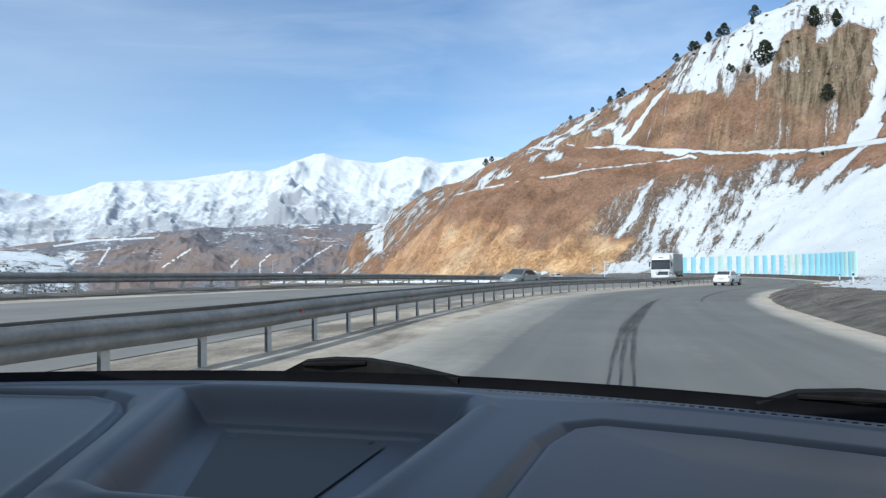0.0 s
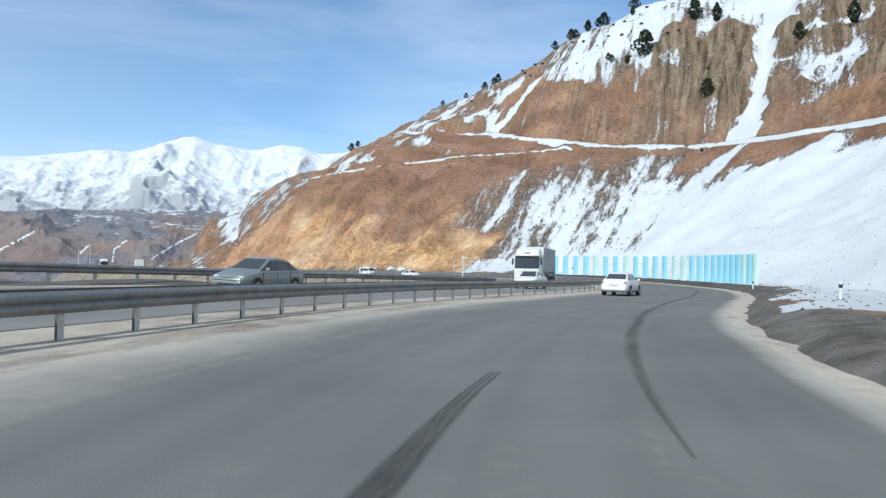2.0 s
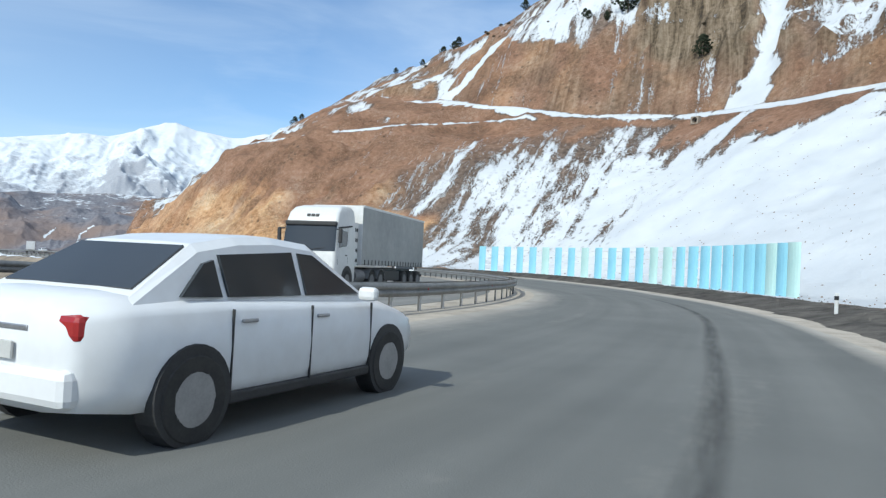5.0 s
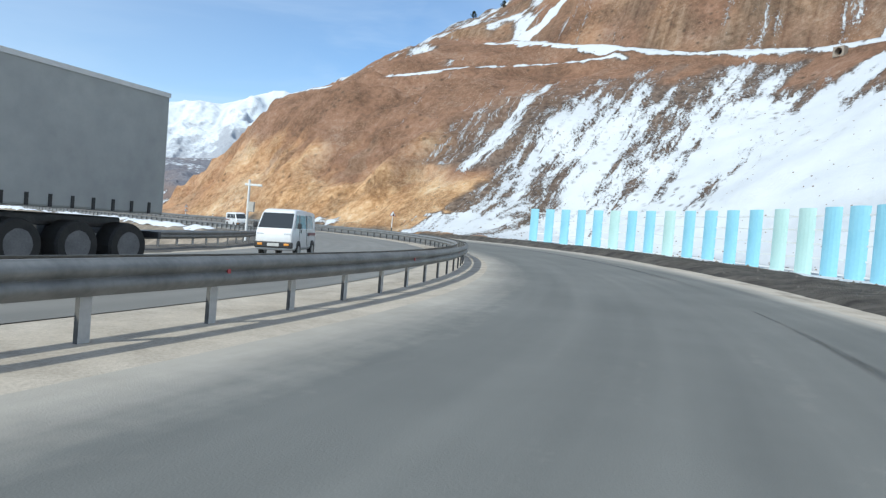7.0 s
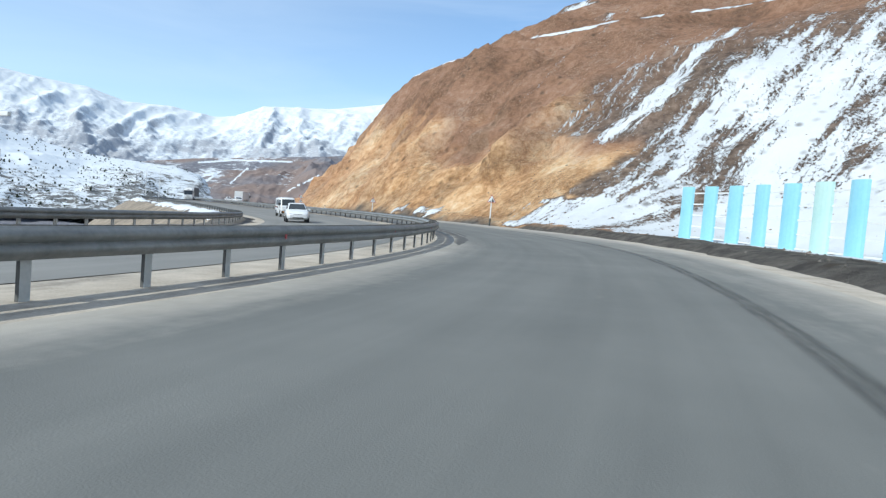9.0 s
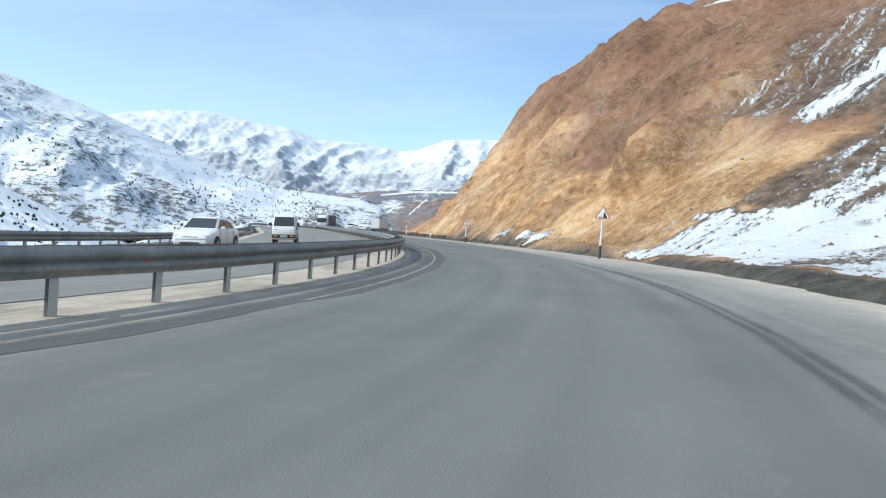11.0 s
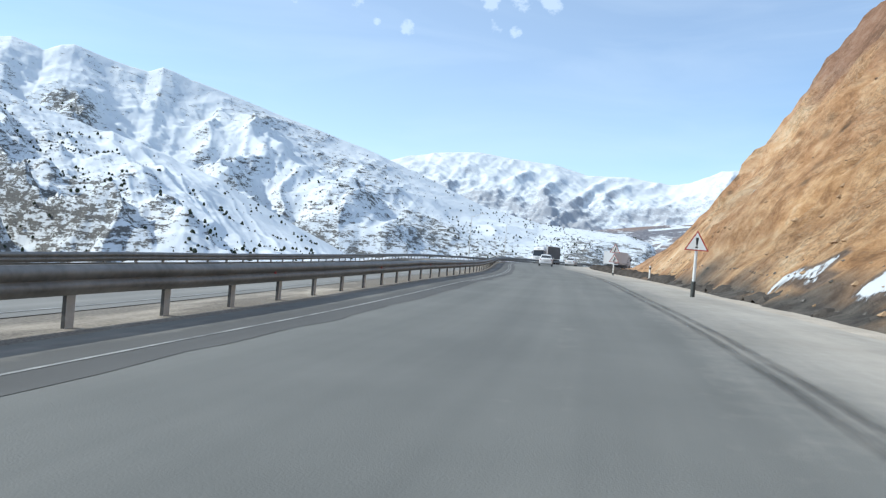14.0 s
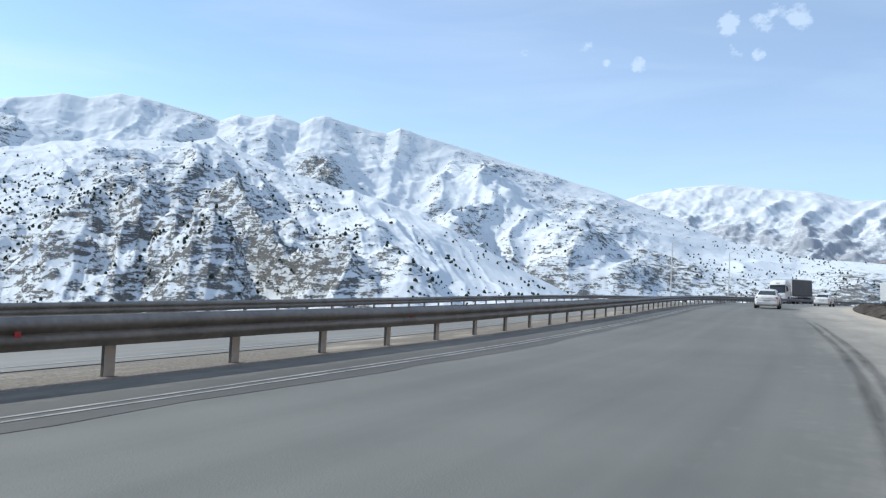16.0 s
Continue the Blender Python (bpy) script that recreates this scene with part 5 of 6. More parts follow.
def loft(bm, sections, caps=True):
    rings = [[bm.verts.new(p) for p in s] for s in sections]
    n = len(rings[0])
    for a, b in zip(rings, rings[1:]):
        for i in range(n):
            bm.faces.new((a[i], a[(i + 1) % n], b[(i + 1) % n], b[i]))
    if caps:
        bm.faces.new(rings[0][::-1])
        bm.faces.new(rings[-1])
    bmesh.ops.recalc_face_normals(bm, faces=bm.faces)
    return bm


def smooth(bm):
    for f in bm.faces:
        f.smooth = True
    return bm


def hoop(x, w, z0, z1, r=0.12, top=1.0):
    """A rounded cross-section at x, half-width w, from z0 to z1; top narrows its upper edge."""
    pts = []
    for cy, cz, a0 in ((w - r, z0 + r, -90), (w * top - r, z1 - r, 0), (-(w * top - r), z1 - r, 90), (-(w - r), z0 + r, 180)):
        for k in range(4):
            a = radians(a0 + 30 * k)
            pts.append((x, cy + r * math.cos(a), cz + r * math.sin(a)))
    return pts


def wheel(parent, x, y, r, w, rim=None):
    q = part("wheel", cyl(bmesh.new(), (x, y - w / 2, r), (x, y + w / 2, r), r * 0.62, None, 20), rim or RIM, parent)
    bm = bmesh.new()
    prof = [(r * 0.6, -w / 2), (r * 0.94, -w / 2), (r, -w * 0.38), (r, w * 0.38), (r * 0.94, w / 2), (r * 0.6, w / 2)]
    rings = []
    for k in range(24):
        a = 2 * math.pi * k / 24
        rings.append([bm.verts.new((x + pr * math.cos(a), y + py, r + pr * math.sin(a))) for pr, py in prof])
    for k in range(24):
        a, b = rings[k], rings[(k + 1) % 24]
        for i in range(len(prof) - 1):
            bm.faces.new((a[i], a[i + 1], b[i + 1], b[i]))
    part("tyre", bm, TYRE, q)
    return q


def plate(bm, pts):
    bm.faces.new([bm.verts.new(p) for p in pts])
    return bm


def thick_plate(bm, pts, push):
    a = [bm.verts.new(p) for p in pts]
    b = [bm.verts.new(Vector(p) - Vector(push)) for p in pts]
    bm.faces.new(a)
    bm.faces.new(b[::-1])
    n = len(pts)
    for i in range(n):
        bm.faces.new((a[i], a[(i + 1) % n], b[(i + 1) % n], b[i]))
    bmesh.ops.recalc_face_normals(bm, faces=bm.faces)
    return bm


# stations of the saloon: x, half-width, sill, shoulder and deck heights
SALOON = [(-2.21, 0.66, 0.40, 0.80, 0.86), (-2.14, 0.78, 0.29, 0.90, 0.97), (-1.80, 0.845, 0.24, 0.93, 1.02), (-1.0, 0.865, 0.21, 0.94, 1.01), (0.0, 0.87, 0.21, 0.92, 0.98), (0.95, 0.87, 0.21, 0.90, 0.965), (1.40, 0.855, 0.22, 0.85, 0.915), (1.85, 0.81, 0.25, 0.76, 0.82), (2.10, 0.73, 0.30, 0.66, 0.70), (2.20, 0.60, 0.36, 0.57, 0.60)]


def saloon_ring(x, w, lo, sh, top):
    half = [(0.55 * w, lo), (0.93 * w, lo + 0.03), (0.99 * w, lo + 0.18), (w, 0.5 * (lo + sh) + 0.05), (0.985 * w, sh - 0.05), (0.94 * w, sh), (0.80 * w, top - 0.012), (0.40 * w, top + 0.012)]
    return [(x, y, z) for y, z in half] + [(x, -y, z) for y, z in reversed(half)]


def saloon_side(side, x, z, proud=0.020):
    """A point on the flank of the cabin, which leans in towards the roof."""
    return (x, side * (0.78 - 0.17 * (z - 0.90) / 0.46 + proud), z)


def make_sedan(paint, label, at_s, at_d, turn=0.0):
    """A saloon, nose towards +x before it is set down on the road."""
    root = tagged(new("car"), label, "car", group="cars on the road")
    part("body", smooth(loft(bmesh.new(), [saloon_ring(*row) for row in SALOON])), paint, root)
    rings = []
    for x, zt in ((-1.80, 0.99), (-1.12, 1.37), (-0.70, 1.44), (-0.25, 1.465), (0.28, 1.43), (1.12, 0.95)):
        low = zt < 1.1
        half = [(0.78, 0.88), (0.755 if low else 0.61, zt - (0.03 if low else 0.06)), (0.70 if low else 0.535, zt), (0.34 if low else 0.28, zt + 0.012)]
        rings.append([(x, y, z) for y, z in half] + [(x, -y, z) for y, z in reversed(half)])
    part("cabin", loft(bmesh.new(), rings), paint, root)
    part("windscreen", thick_plate(bmesh.new(), [(1.065, -0.66, 0.998), (1.065, 0.66, 0.998), (0.36, 0.53, 1.402), (0.36, -0.53, 1.402)], (0.02, 0, 0.035)), GLASS, root, "dark tinted windscreen")
    part("rear_window", thick_plate(bmesh.new(), [(-1.715, 0.63, 1.055), (-1.715, -0.63, 1.055), (-1.18, -0.53, 1.358), (-1.18, 0.53, 1.358)], (-0.02, 0, 0.035)), GLASS, root, "dark tinted rear window")
    for sy in (1, -1):
        for pts in (((0.88, 0.99), (0.04, 0.99), (0.04, 1.345), (0.26, 1.335)), ((-0.04, 0.99), (-0.92, 0.99), (-0.94, 1.30), (-0.04, 1.35)), ((-1.0, 0.99), (-1.40, 1.0), (-1.12, 1.23), (-1.01, 1.26))):
            part("side_window", thick_plate(bmesh.new(), [saloon_side(sy, x, z) for x, z in pts], (0, sy * 0.03, 0)), GLASS, root)
        part("door_mirror", box(bmesh.new(), 0.80, sy * 0.93, 1.00, 0.11, 0.19, 0.13, 0.04), paint, root)
        for dx in (0.16, -0.80):
            part("door_handle", box(bmesh.new(), dx, sy * 0.868, 0.82, 0.17, 0.03, 0.03, 0.01), RIM, root)
        for gx in (0.98, 0.0, -0.98):
            part("door_gap", box(bmesh.new(), gx, sy * 0.862, 0.60, 0.012, 0.02, 0.62), BLACK_PLASTIC, root)
        part("sill", box(bmesh.new(), 0.0, sy * 0.835, 0.26, 1.98, 0.07, 0.09, 0.02), BLACK_PLASTIC, root, "black sill moulding")
        part("tail_light", box(bmesh.new(), -2.11, sy * 0.625, 0.82, 0.16, 0.27, 0.17, 0.045), TAIL, root)
        part("headlight", box(bmesh.new(), 2.02, sy * 0.575, 0.655, 0.20, 0.26, 0.12, 0.04), LAMP, root)
        for wx in (1.34, -1.34):
            part("wheel_arch", cyl(bmesh.new(), (wx, sy * 0.70, 0.33), (wx, sy * 0.876, 0.33), 0.365, 0.355, 28), BLACK_PLASTIC, root)
            wheel(root, wx, sy * 0.792, 0.31, 0.19)
    part("rear_bumper", box(bmesh.new(), -2.17, 0, 0.46, 0.16, 1.48, 0.24, 0.06), paint, root)
    part("front_bumper", box(bmesh.new(), 2.15, 0, 0.42, 0.14, 1.36, 0.20, 0.06), paint, root)
    part("plate_bar", box(bmesh.new(), -2.235, 0, 0.66, 0.02, 0.50, 0.11, 0.006), PLATE_BAR, root)
    part("boot_trim", box(bmesh.new(), -2.21, 0, 0.80, 0.02, 0.70, 0.035, 0.008), RIM, root)
    part("grille", box(bmesh.new(), 2.17, 0, 0.60, 0.05, 0.62, 0.09, 0.02), BLACK_PLASTIC, root)
    part("air_intake", box(bmesh.new(), 2.215, 0, 0.38, 0.03, 0.80, 0.09, 0.02), BLACK_PLASTIC, root)
    set_down(root, at_s, at_d, turn)
    return root


def set_down(root, s, d, turn):
    p = place(np.array(s), np.array(d), 0.012)
    q = place(np.array(s), np.array(d + 1.0), 0.012)
    roll = math.atan2(q[2] - p[2], 1.0)
    root.matrix_basis = Matrix.Translation(p) @ Matrix.Rotation(radians(yaw_at(s)), 4, "Z") @ Matrix.Rotation(-roll, 4, "X") @ Matrix.Rotation(radians(turn), 4, "Z")


MAROON = mottled("maroon_stripe", (0.16, 0.03, 0.03), (0.22, 0.05, 0.045), 3, 0.45)
AMBER = mottled("amber_lamp_lens", (0.75, 0.32, 0.06), (0.65, 0.26, 0.05), 8, 0.25)


def van_side(sy, x, z, proud=0.008):
    """A point on the van's flank, which leans in towards the roof."""
    return (x, sy * (0.75 * (1 - 0.10 * max(z - 0.40, 0) / 1.45) + proud), z)


def make_van(label, at_s, at_d, turn):
    """A small cab-over minivan."""
    root = tagged(new("van"), label, "van", group="vans on the road")
    xs = [(-1.78, 0.68, 0.42, 1.70, 0.12, 0.91), (-1.68, 0.74, 0.28, 1.83, 0.15, 0.90), (0.4, 0.75, 0.26, 1.90, 0.15, 0.90), (1.15, 0.75, 0.26, 1.87, 0.15, 0.90), (1.36, 0.75, 0.26, 1.78, 0.14, 0.91), (1.60, 0.75, 0.26, 1.46, 0.12, 0.94), (1.86, 0.74, 0.28, 1.11, 0.10, 0.97), (1.95, 0.72, 0.30, 0.97, 0.10, 0.98), (1.99, 0.68, 0.36, 0.86, 0.08, 0.98)]
    part("body", smooth(loft(bmesh.new(), [hoop(x, w, a, b, r, tp) for x, w, a, b, r, tp in xs])), CAR_WHITE, root)
    part("windscreen", thick_plate(bmesh.new(), [(1.86, -0.66, 1.14), (1.86, 0.66, 1.14), (1.43, 0.60, 1.72), (1.43, -0.60, 1.72)], (0.03, 0, 0.024)), GLASS, root, "dark windscreen")
    for sy in (1, -1):
        for pts in (((1.60, 1.14), (1.00, 1.14), (1.00, 1.66), (1.32, 1.66)), ((0.84, 1.14), (-0.10, 1.14), (-0.06, 1.66), (0.84, 1.66)), ((-0.26, 1.14), (-1.28, 1.14), (-1.16, 1.66), (-0.22, 1.66))):
            part("side_window", thick_plate(bmesh.new(), [van_side(sy, x, z) for x, z in pts], (0, sy * 0.03, 0)), GLASS, root)
        bm = bmesh.new()
        box(bm, 1.955, sy * 0.52, 0.86, 0.06, 0.28, 0.17, 0.025)
        part("headlight", bm, LAMP, root)
        bm = bmesh.new()
        box(bm, 2.03, sy * 0.52, 0.50, 0.05, 0.20, 0.09, 0.015)
        part("indicator", bm, AMBER, root)
        bm = bmesh.new()
        box(bm, 1.56, sy * 0.88, 1.24, 0.08, 0.16, 0.22, 0.03)
        part("mirror", bm, BLACK_PLASTIC, root)
        bm = bmesh.new()
        box(bm, -1.74, sy * 0.62, 0.95, 0.08, 0.12, 0.3, 0.02)
        part("tail_light", bm, TAIL, root)
        part("stripe", thick_plate(bmesh.new(), [van_side(sy, -0.45, 0.86, 0.006), van_side(sy, -1.62, 0.86, 0.006), van_side(sy, -1.62, 0.98, 0.006), van_side(sy, -0.45, 0.98, 0.006)], (0, sy * 0.012, 0)), MAROON, root, "dark maroon side stripe")
        bm = bmesh.new()
        box(bm, -0.40, sy * 0.725, 0.90, 0.14, 0.05, 0.12, 0.01)
        part("air_intake", bm, BLACK_PLASTIC, root)
        bm = bmesh.new()
        box(bm, 0.72, sy * 0.735, 1.03, 0.05, 0.03, 0.14, 0.01)
        part("door_handle", bm, BLACK_PLASTIC, root)
        for gx in (0.92, -0.18):
            part("door_gap", cyl(bmesh.new(), van_side(sy, gx, 0.42, 0.0), van_side(sy, gx, 1.68, 0.0), 0.006, 0.006, 6), BLACK_PLASTIC, root)
        for wx in (1.12, -1.10):
            wheel(root, wx, sy * 0.68, 0.28, 0.17)
            part("wheel_arch", cyl(bmesh.new(), (wx, sy * 0.70, 0.32), (wx, sy * 0.757, 0.32), 0.34, 0.34, 24), BLACK_PLASTIC, root)
    bm = bmesh.new()
    box(bm, 1.97, 0, 0.48, 0.12, 1.50, 0.24, 0.04)
    part("bumper", bm, BLACK_PLASTIC, root)
    bm = bmesh.new()
    box(bm, 2.04, 0.0, 0.48, 0.03, 0.46, 0.12, 0.01)
    part("plate_bar", bm, PLATE_BAR, root)
    set_down(root, at_s, at_d, turn)
    return root


CAB_Z = (0.36, 0.52, 1.15, 1.72, 2.80, 3.08, 3.42, 3.66, 3.78)
CAB_X = (-0.05, 0.03, 0.05, 0.02, -0.20, -0.27, -0.44, -0.80, -1.30)
CAB_W = (1.20, 1.24, 1.25, 1.25, 1.21, 1.19, 1.15, 1.08, 0.95)


def cab_point(side, x, z, proud=0.012):
    """A point on the cab's flank."""
    return (x, side * (float(np.interp(z, CAB_Z, CAB_W)) + proud), z)


def make_truck(label, at_s, at_d, turn, curtain, cab_paint):
    """Tractor and curtain-sided trailer, the front at x = 0, the rear towards -x."""
    root = tagged(new("truck"), label, "truck", group="trucks on the road")
    front = lambda z: float(np.interp(z, CAB_Z, CAB_X))
    secs = []
    for z in CAB_Z:
        w, xf, r = float(np.interp(z, CAB_Z, CAB_W)), front(z), 0.16
        ring = []
        for cx, cy, a0 in ((xf - r, w - r, 0), (-2.30 + 0.06, w - 0.06, 90), (-2.30 + 0.06, -(w - 0.06), 180), (xf - r, -(w - r), 270)):
            rr = r if cx > -1.6 else 0.06
            for k in range(4):
                a = radians(a0 + 30 * k)
                ring.append((cx + rr * math.cos(a), cy + rr * math.sin(a), z))
        secs.append(ring)
    part("cab", smooth(loft(bmesh.new(), secs)), cab_paint, root).modifiers.new("edges", "EDGE_SPLIT").split_angle = radians(40)
    rows = [1.76, 2.1, 2.45, 2.84]
    bm = bmesh.new()
    grid = [[bm.verts.new((front(z) + 0.022 - 0.05 * abs(u) ** 12, u * (1.20 - 0.04 * (z - 1.8)), z)) for u in (-1, -0.9, -0.5, 0, 0.5, 0.9, 1)] for z in rows]
    for r0, r1 in zip(grid, grid[1:]):
        for i in range(6):
            bm.faces.new((r0[i], r0[i + 1], r1[i + 1], r1[i]))
    part("windscreen", smooth(bm), GLASS, root, "dark windscreen")
    bm = bmesh.new()
    box(bm, -0.22, 0, 2.93, 0.22, 2.34, 0.20, 0.05)
    part("sun_visor", bm, BLACK_PLASTIC, root)
    for zz, w in ((1.42, 1.2), (1.30, 1.2), (1.18, 1.2)):
        bm = bmesh.new()
        box(bm, front(zz), 0, zz, 0.03, w, 0.05, 0.012)
        part("grille_bar", bm, GREY_PLASTIC, root)
    for zz, w in ((0.92, 1.3), (0.66, 1.5)):
        bm = bmesh.new()
        box(bm, front(zz) - 0.01, 0, zz, 0.06, w, 0.09, 0.012)
        part("air_intake", bm, BLACK_PLASTIC, root)
    bm = bmesh.new()
    box(bm, front(1.58), 0, 1.58, 0.03, 0.34, 0.15, 0.03)
    part("badge", bm, RIM, root)
    for k in range(3):
        bm = bmesh.new()
        box(bm, -0.37, -0.2 + 0.2 * k, 3.28, 0.06, 0.16, 0.13, 0.01, Matrix.Rotation(radians(-26), 4, "Y"))
        part("lettering_bar", bm, BLACK_PLASTIC, root)
    for wy in (-0.5, 0.35):
        part("wiper", cyl(bmesh.new(), (0.05, wy - 0.35, 1.80), (0.02, wy + 0.35, 1.90), 0.014, 0.014, 6), BLACK_PLASTIC, root)
    for sy in (1, -1):
        bm = bmesh.new()
        box(bm, -0.05, sy * 0.99, 0.98, 0.18, 0.38, 0.34, 0.06)
        part("headlight", bm, LAMP, root)
        bm = bmesh.new()
        box(bm, -0.08, sy * 1.40, 2.42, 0.14, 0.16, 0.62, 0.05)
        mir = part("mirror", bm, BLACK_PLASTIC, root)
        part("mirror_arm", cyl(bmesh.new(), (-0.2, sy * 1.2, 2.70), (-0.1, sy * 1.40, 2.68), 0.03, 0.03, 8), BLACK_PLASTIC, mir)
        part("side_window", thick_plate(bmesh.new(), [cab_point(sy, -0.34, 1.92), cab_point(sy, -1.22, 2.02), cab_point(sy, -1.34, 2.30), cab_point(sy, -1.30, 2.66), cab_point(sy, -0.44, 2.70)], (0, sy * 0.03, 0)), GLASS, root, "dark side window")
        bm = bmesh.new()
        box(bm, -1.05, sy * 1.235, 2.84, 1.5, 0.05, 0.07, 0.02, Matrix.Rotation(radians(6), 4, "Y"))
        part("roof_trim", bm, BLACK_PLASTIC, root)
        bm = bmesh.new()
        box(bm, -1.16, sy * 1.262, 1.62, 0.16, 0.03, 0.05, 0.01)
        part("door_handle", bm, BLACK_PLASTIC, root)
        for x0, x1, z0, z1 in ((-0.24, -0.24, 1.2, 2.72), (-1.36, -1.36, 1.25, 2.72)):
            bm = bmesh.new()
            cyl(bm, cab_point(sy, x0, z0, 0.002), cab_point(sy, x1, z1, 0.002), 0.008, 0.008, 6)
            part("door_gap", bm, BLACK_PLASTIC, root)
        bm = bmesh.new()
        box(bm, -2.56, sy * 1.12, 2.15, 0.46, 0.05, 1.95, 0.02)
        baffle = part("air_baffle", bm, cab_paint, root)
        # solid black discs in place of round holes, for the shade in them
        for k in range(4):
            for dx in (-0.11, 0.11):
                part("round_hole_shade", cyl(bmesh.new(), (-2.56 + dx, sy * 1.10, 1.42 + 0.46 * k), (-2.56 + dx, sy * 1.152, 1.42 + 0.46 * k), 0.095, 0.095, 16), BLACK_PLASTIC, baffle)
        part("fuel_tank", cyl(bmesh.new(), (-2.55, sy * 0.92, 0.72), (-3.75, sy * 0.92, 0.72), 0.31, 0.31, 18), GREY_PLASTIC, root)
        for wx in (-4.6, -5.9):
            bm = bmesh.new()
            arcs = []
            for k in range(10):
                a = radians(10 + 160 * k / 9)
                arcs.append([bm.verts.new((wx + r * math.cos(a), sy * yy, 0.5 + r * math.sin(a))) for r, yy in ((0.56, 0.72), (0.59, 0.72), (0.59, 1.27), (0.56, 1.27))])
            for p, q in zip(arcs, arcs[1:]):
                for i in range(4):
                    bm.faces.new((p[i], p[(i + 1) % 4], q[(i + 1) % 4], q[i]))
            part("mudguard", bm, GREY_PLASTIC, root)
        wheel(root, -1.35, sy * 1.11, 0.5, 0.32, GREY_PLASTIC)
        part("wheel_arch", cyl(bmesh.new(), (-1.35, sy * 1.18, 0.54), (-1.35, sy * 1.262, 0.54), 0.63, 0.63, 28), BLACK_PLASTIC, root)
        for wx in (-4.6, -5.9, -9.9, -11.2, -12.5):
            wheel(root, wx, sy * 1.0, 0.5, 0.5, GREY_PLASTIC)
        for x0, x1 in ((-6.7, -9.2),):
            bm = bmesh.new()
            box(bm, (x0 + x1) / 2, sy * 1.1, 0.72, abs(x1 - x0), 0.12, 0.5, 0.03)
            part("side_guard", bm, BLACK_PLASTIC, root)
    bm = bmesh.new()
    box(bm, -7.4, 0, 0.98, 10.8, 1.3, 0.24, 0.03)
    part("chassis", bm, DARK_STEEL, root)
    bm = bmesh.new()
    box(bm, -8.3, 0, 2.6, 10.3, 2.5, 2.75, 0.05)
    body = part("trailer_body", bm, curtain, root, "curtain-sided trailer body")
    bm = bmesh.new()
    box(bm, -3.135, 0, 2.6, 0.04, 2.46, 2.72, 0.01)
    part("front_wall", bm, cab_paint, body)
    for sy in (1, -1):
        bm = bmesh.new()
        box(bm, -8.3, sy * 1.256, 3.93, 10.3, 0.03, 0.10)
        part("cant_rail", bm, cab_paint, body)
        for k in range(20):
            bm = bmesh.new()
            box(bm, -3.5 - k * 0.50, sy * 1.262, 1.36, 0.07, 0.02, 0.24)
            part("strap", bm, BLACK_PLASTIC, body)
    bm = bmesh.new()
    box(bm, -13.45, 0, 0.75, 0.1, 2.4, 0.16, 0.02)
    part("rear_bumper", bm, DARK_STEEL, root)
    set_down(root, at_s, at_d, turn)
    return root


make_truck("white tractor unit with a grey curtain-sided trailer", 94.2, -7.8, 180, TRUCK_CURTAIN, DUSTY_WHITE)
make_sedan(CAR_WHITE, "white saloon car in the oncoming lane", 82.1, -4.9, 180)
make_sedan(CAR_GREY, "grey-green saloon car in the oncoming lane", 50.0, -6.5, 180)
make_van("small white minivan in the oncoming lane", 122.8, -7.2, 180)
make_van("small white minivan on the outer bend", 197.5, -7.0, 180)
make_sedan(CAR_WHITE, "white saloon car coming round the bend", 179.5, -8.2, 180)
make_sedan(CAR_WHITE, "white saloon car seen from behind on the asphalt", 72.5, 4.1, 0)
make_sedan(CAR_WHITE, "white saloon car ahead on the straight", 287.0, 6.0, 0)
make_sedan(CAR_WHITE, "white saloon car by the bend", 322.0, 8.0, 0)
make_truck("dark curtain-sided truck with a white cab", 350.0, -4.3, 180, TRUCK_DARK, CAR_WHITE)
make_truck("white box truck at the far bend", 372.0, 9.6, 0, CAR_WHITE, CAR_WHITE)


# ---- trees and scrub ----
BARK = mottled("juniper_bark", (0.10, 0.075, 0.055), (0.16, 0.12, 0.09), 3, 0.9)
FOLIAGE = mottled("juniper_foliage", (0.018, 0.026, 0.016), (0.05, 0.062, 0.036), 1.2, 0.85, spec=0.2, fine=5)
SCRUB = mottled("dry_scrub", (0.05, 0.042, 0.03), (0.11, 0.09, 0.06), 1.5, 0.9, spec=0.1)


def leaf_clumps(rnd, n, shape, size):
    """Many small tilted leaf sprays filling a crown; shape(u) gives the radius at height u."""
    v, f = [], []
    for _ in range(n):
        u = rnd.random() ** 0.85
        a = rnd.uniform(0, 2 * math.pi)
        r = shape(u) * math.sqrt(rnd.uniform(0.15, 1.0)) * rnd.uniform(0.75, 1.12)
        c = Vector((r * math.cos(a), r * math.sin(a), u))
        k = size * rnd.uniform(0.6, 1.3)
        t = Euler((rnd.uniform(-1, 1), rnd.uniform(-1, 1), rnd.uniform(0, 6.3))).to_matrix()
        b = len(v)
        for p in ((-1, 0, -0.3), (0.2, -0.8, 0.2), (1, 0.1, 0.5), (0.1, 0.8, -0.1), (0, 0, 0.9)):
            v.append(c + t @ (Vector(p) * k))
        f += [(b, b + 1, b + 4), (b + 1, b + 2, b + 4), (b + 2, b + 3, b + 4), (b + 3, b, b + 4)]
    return v, f


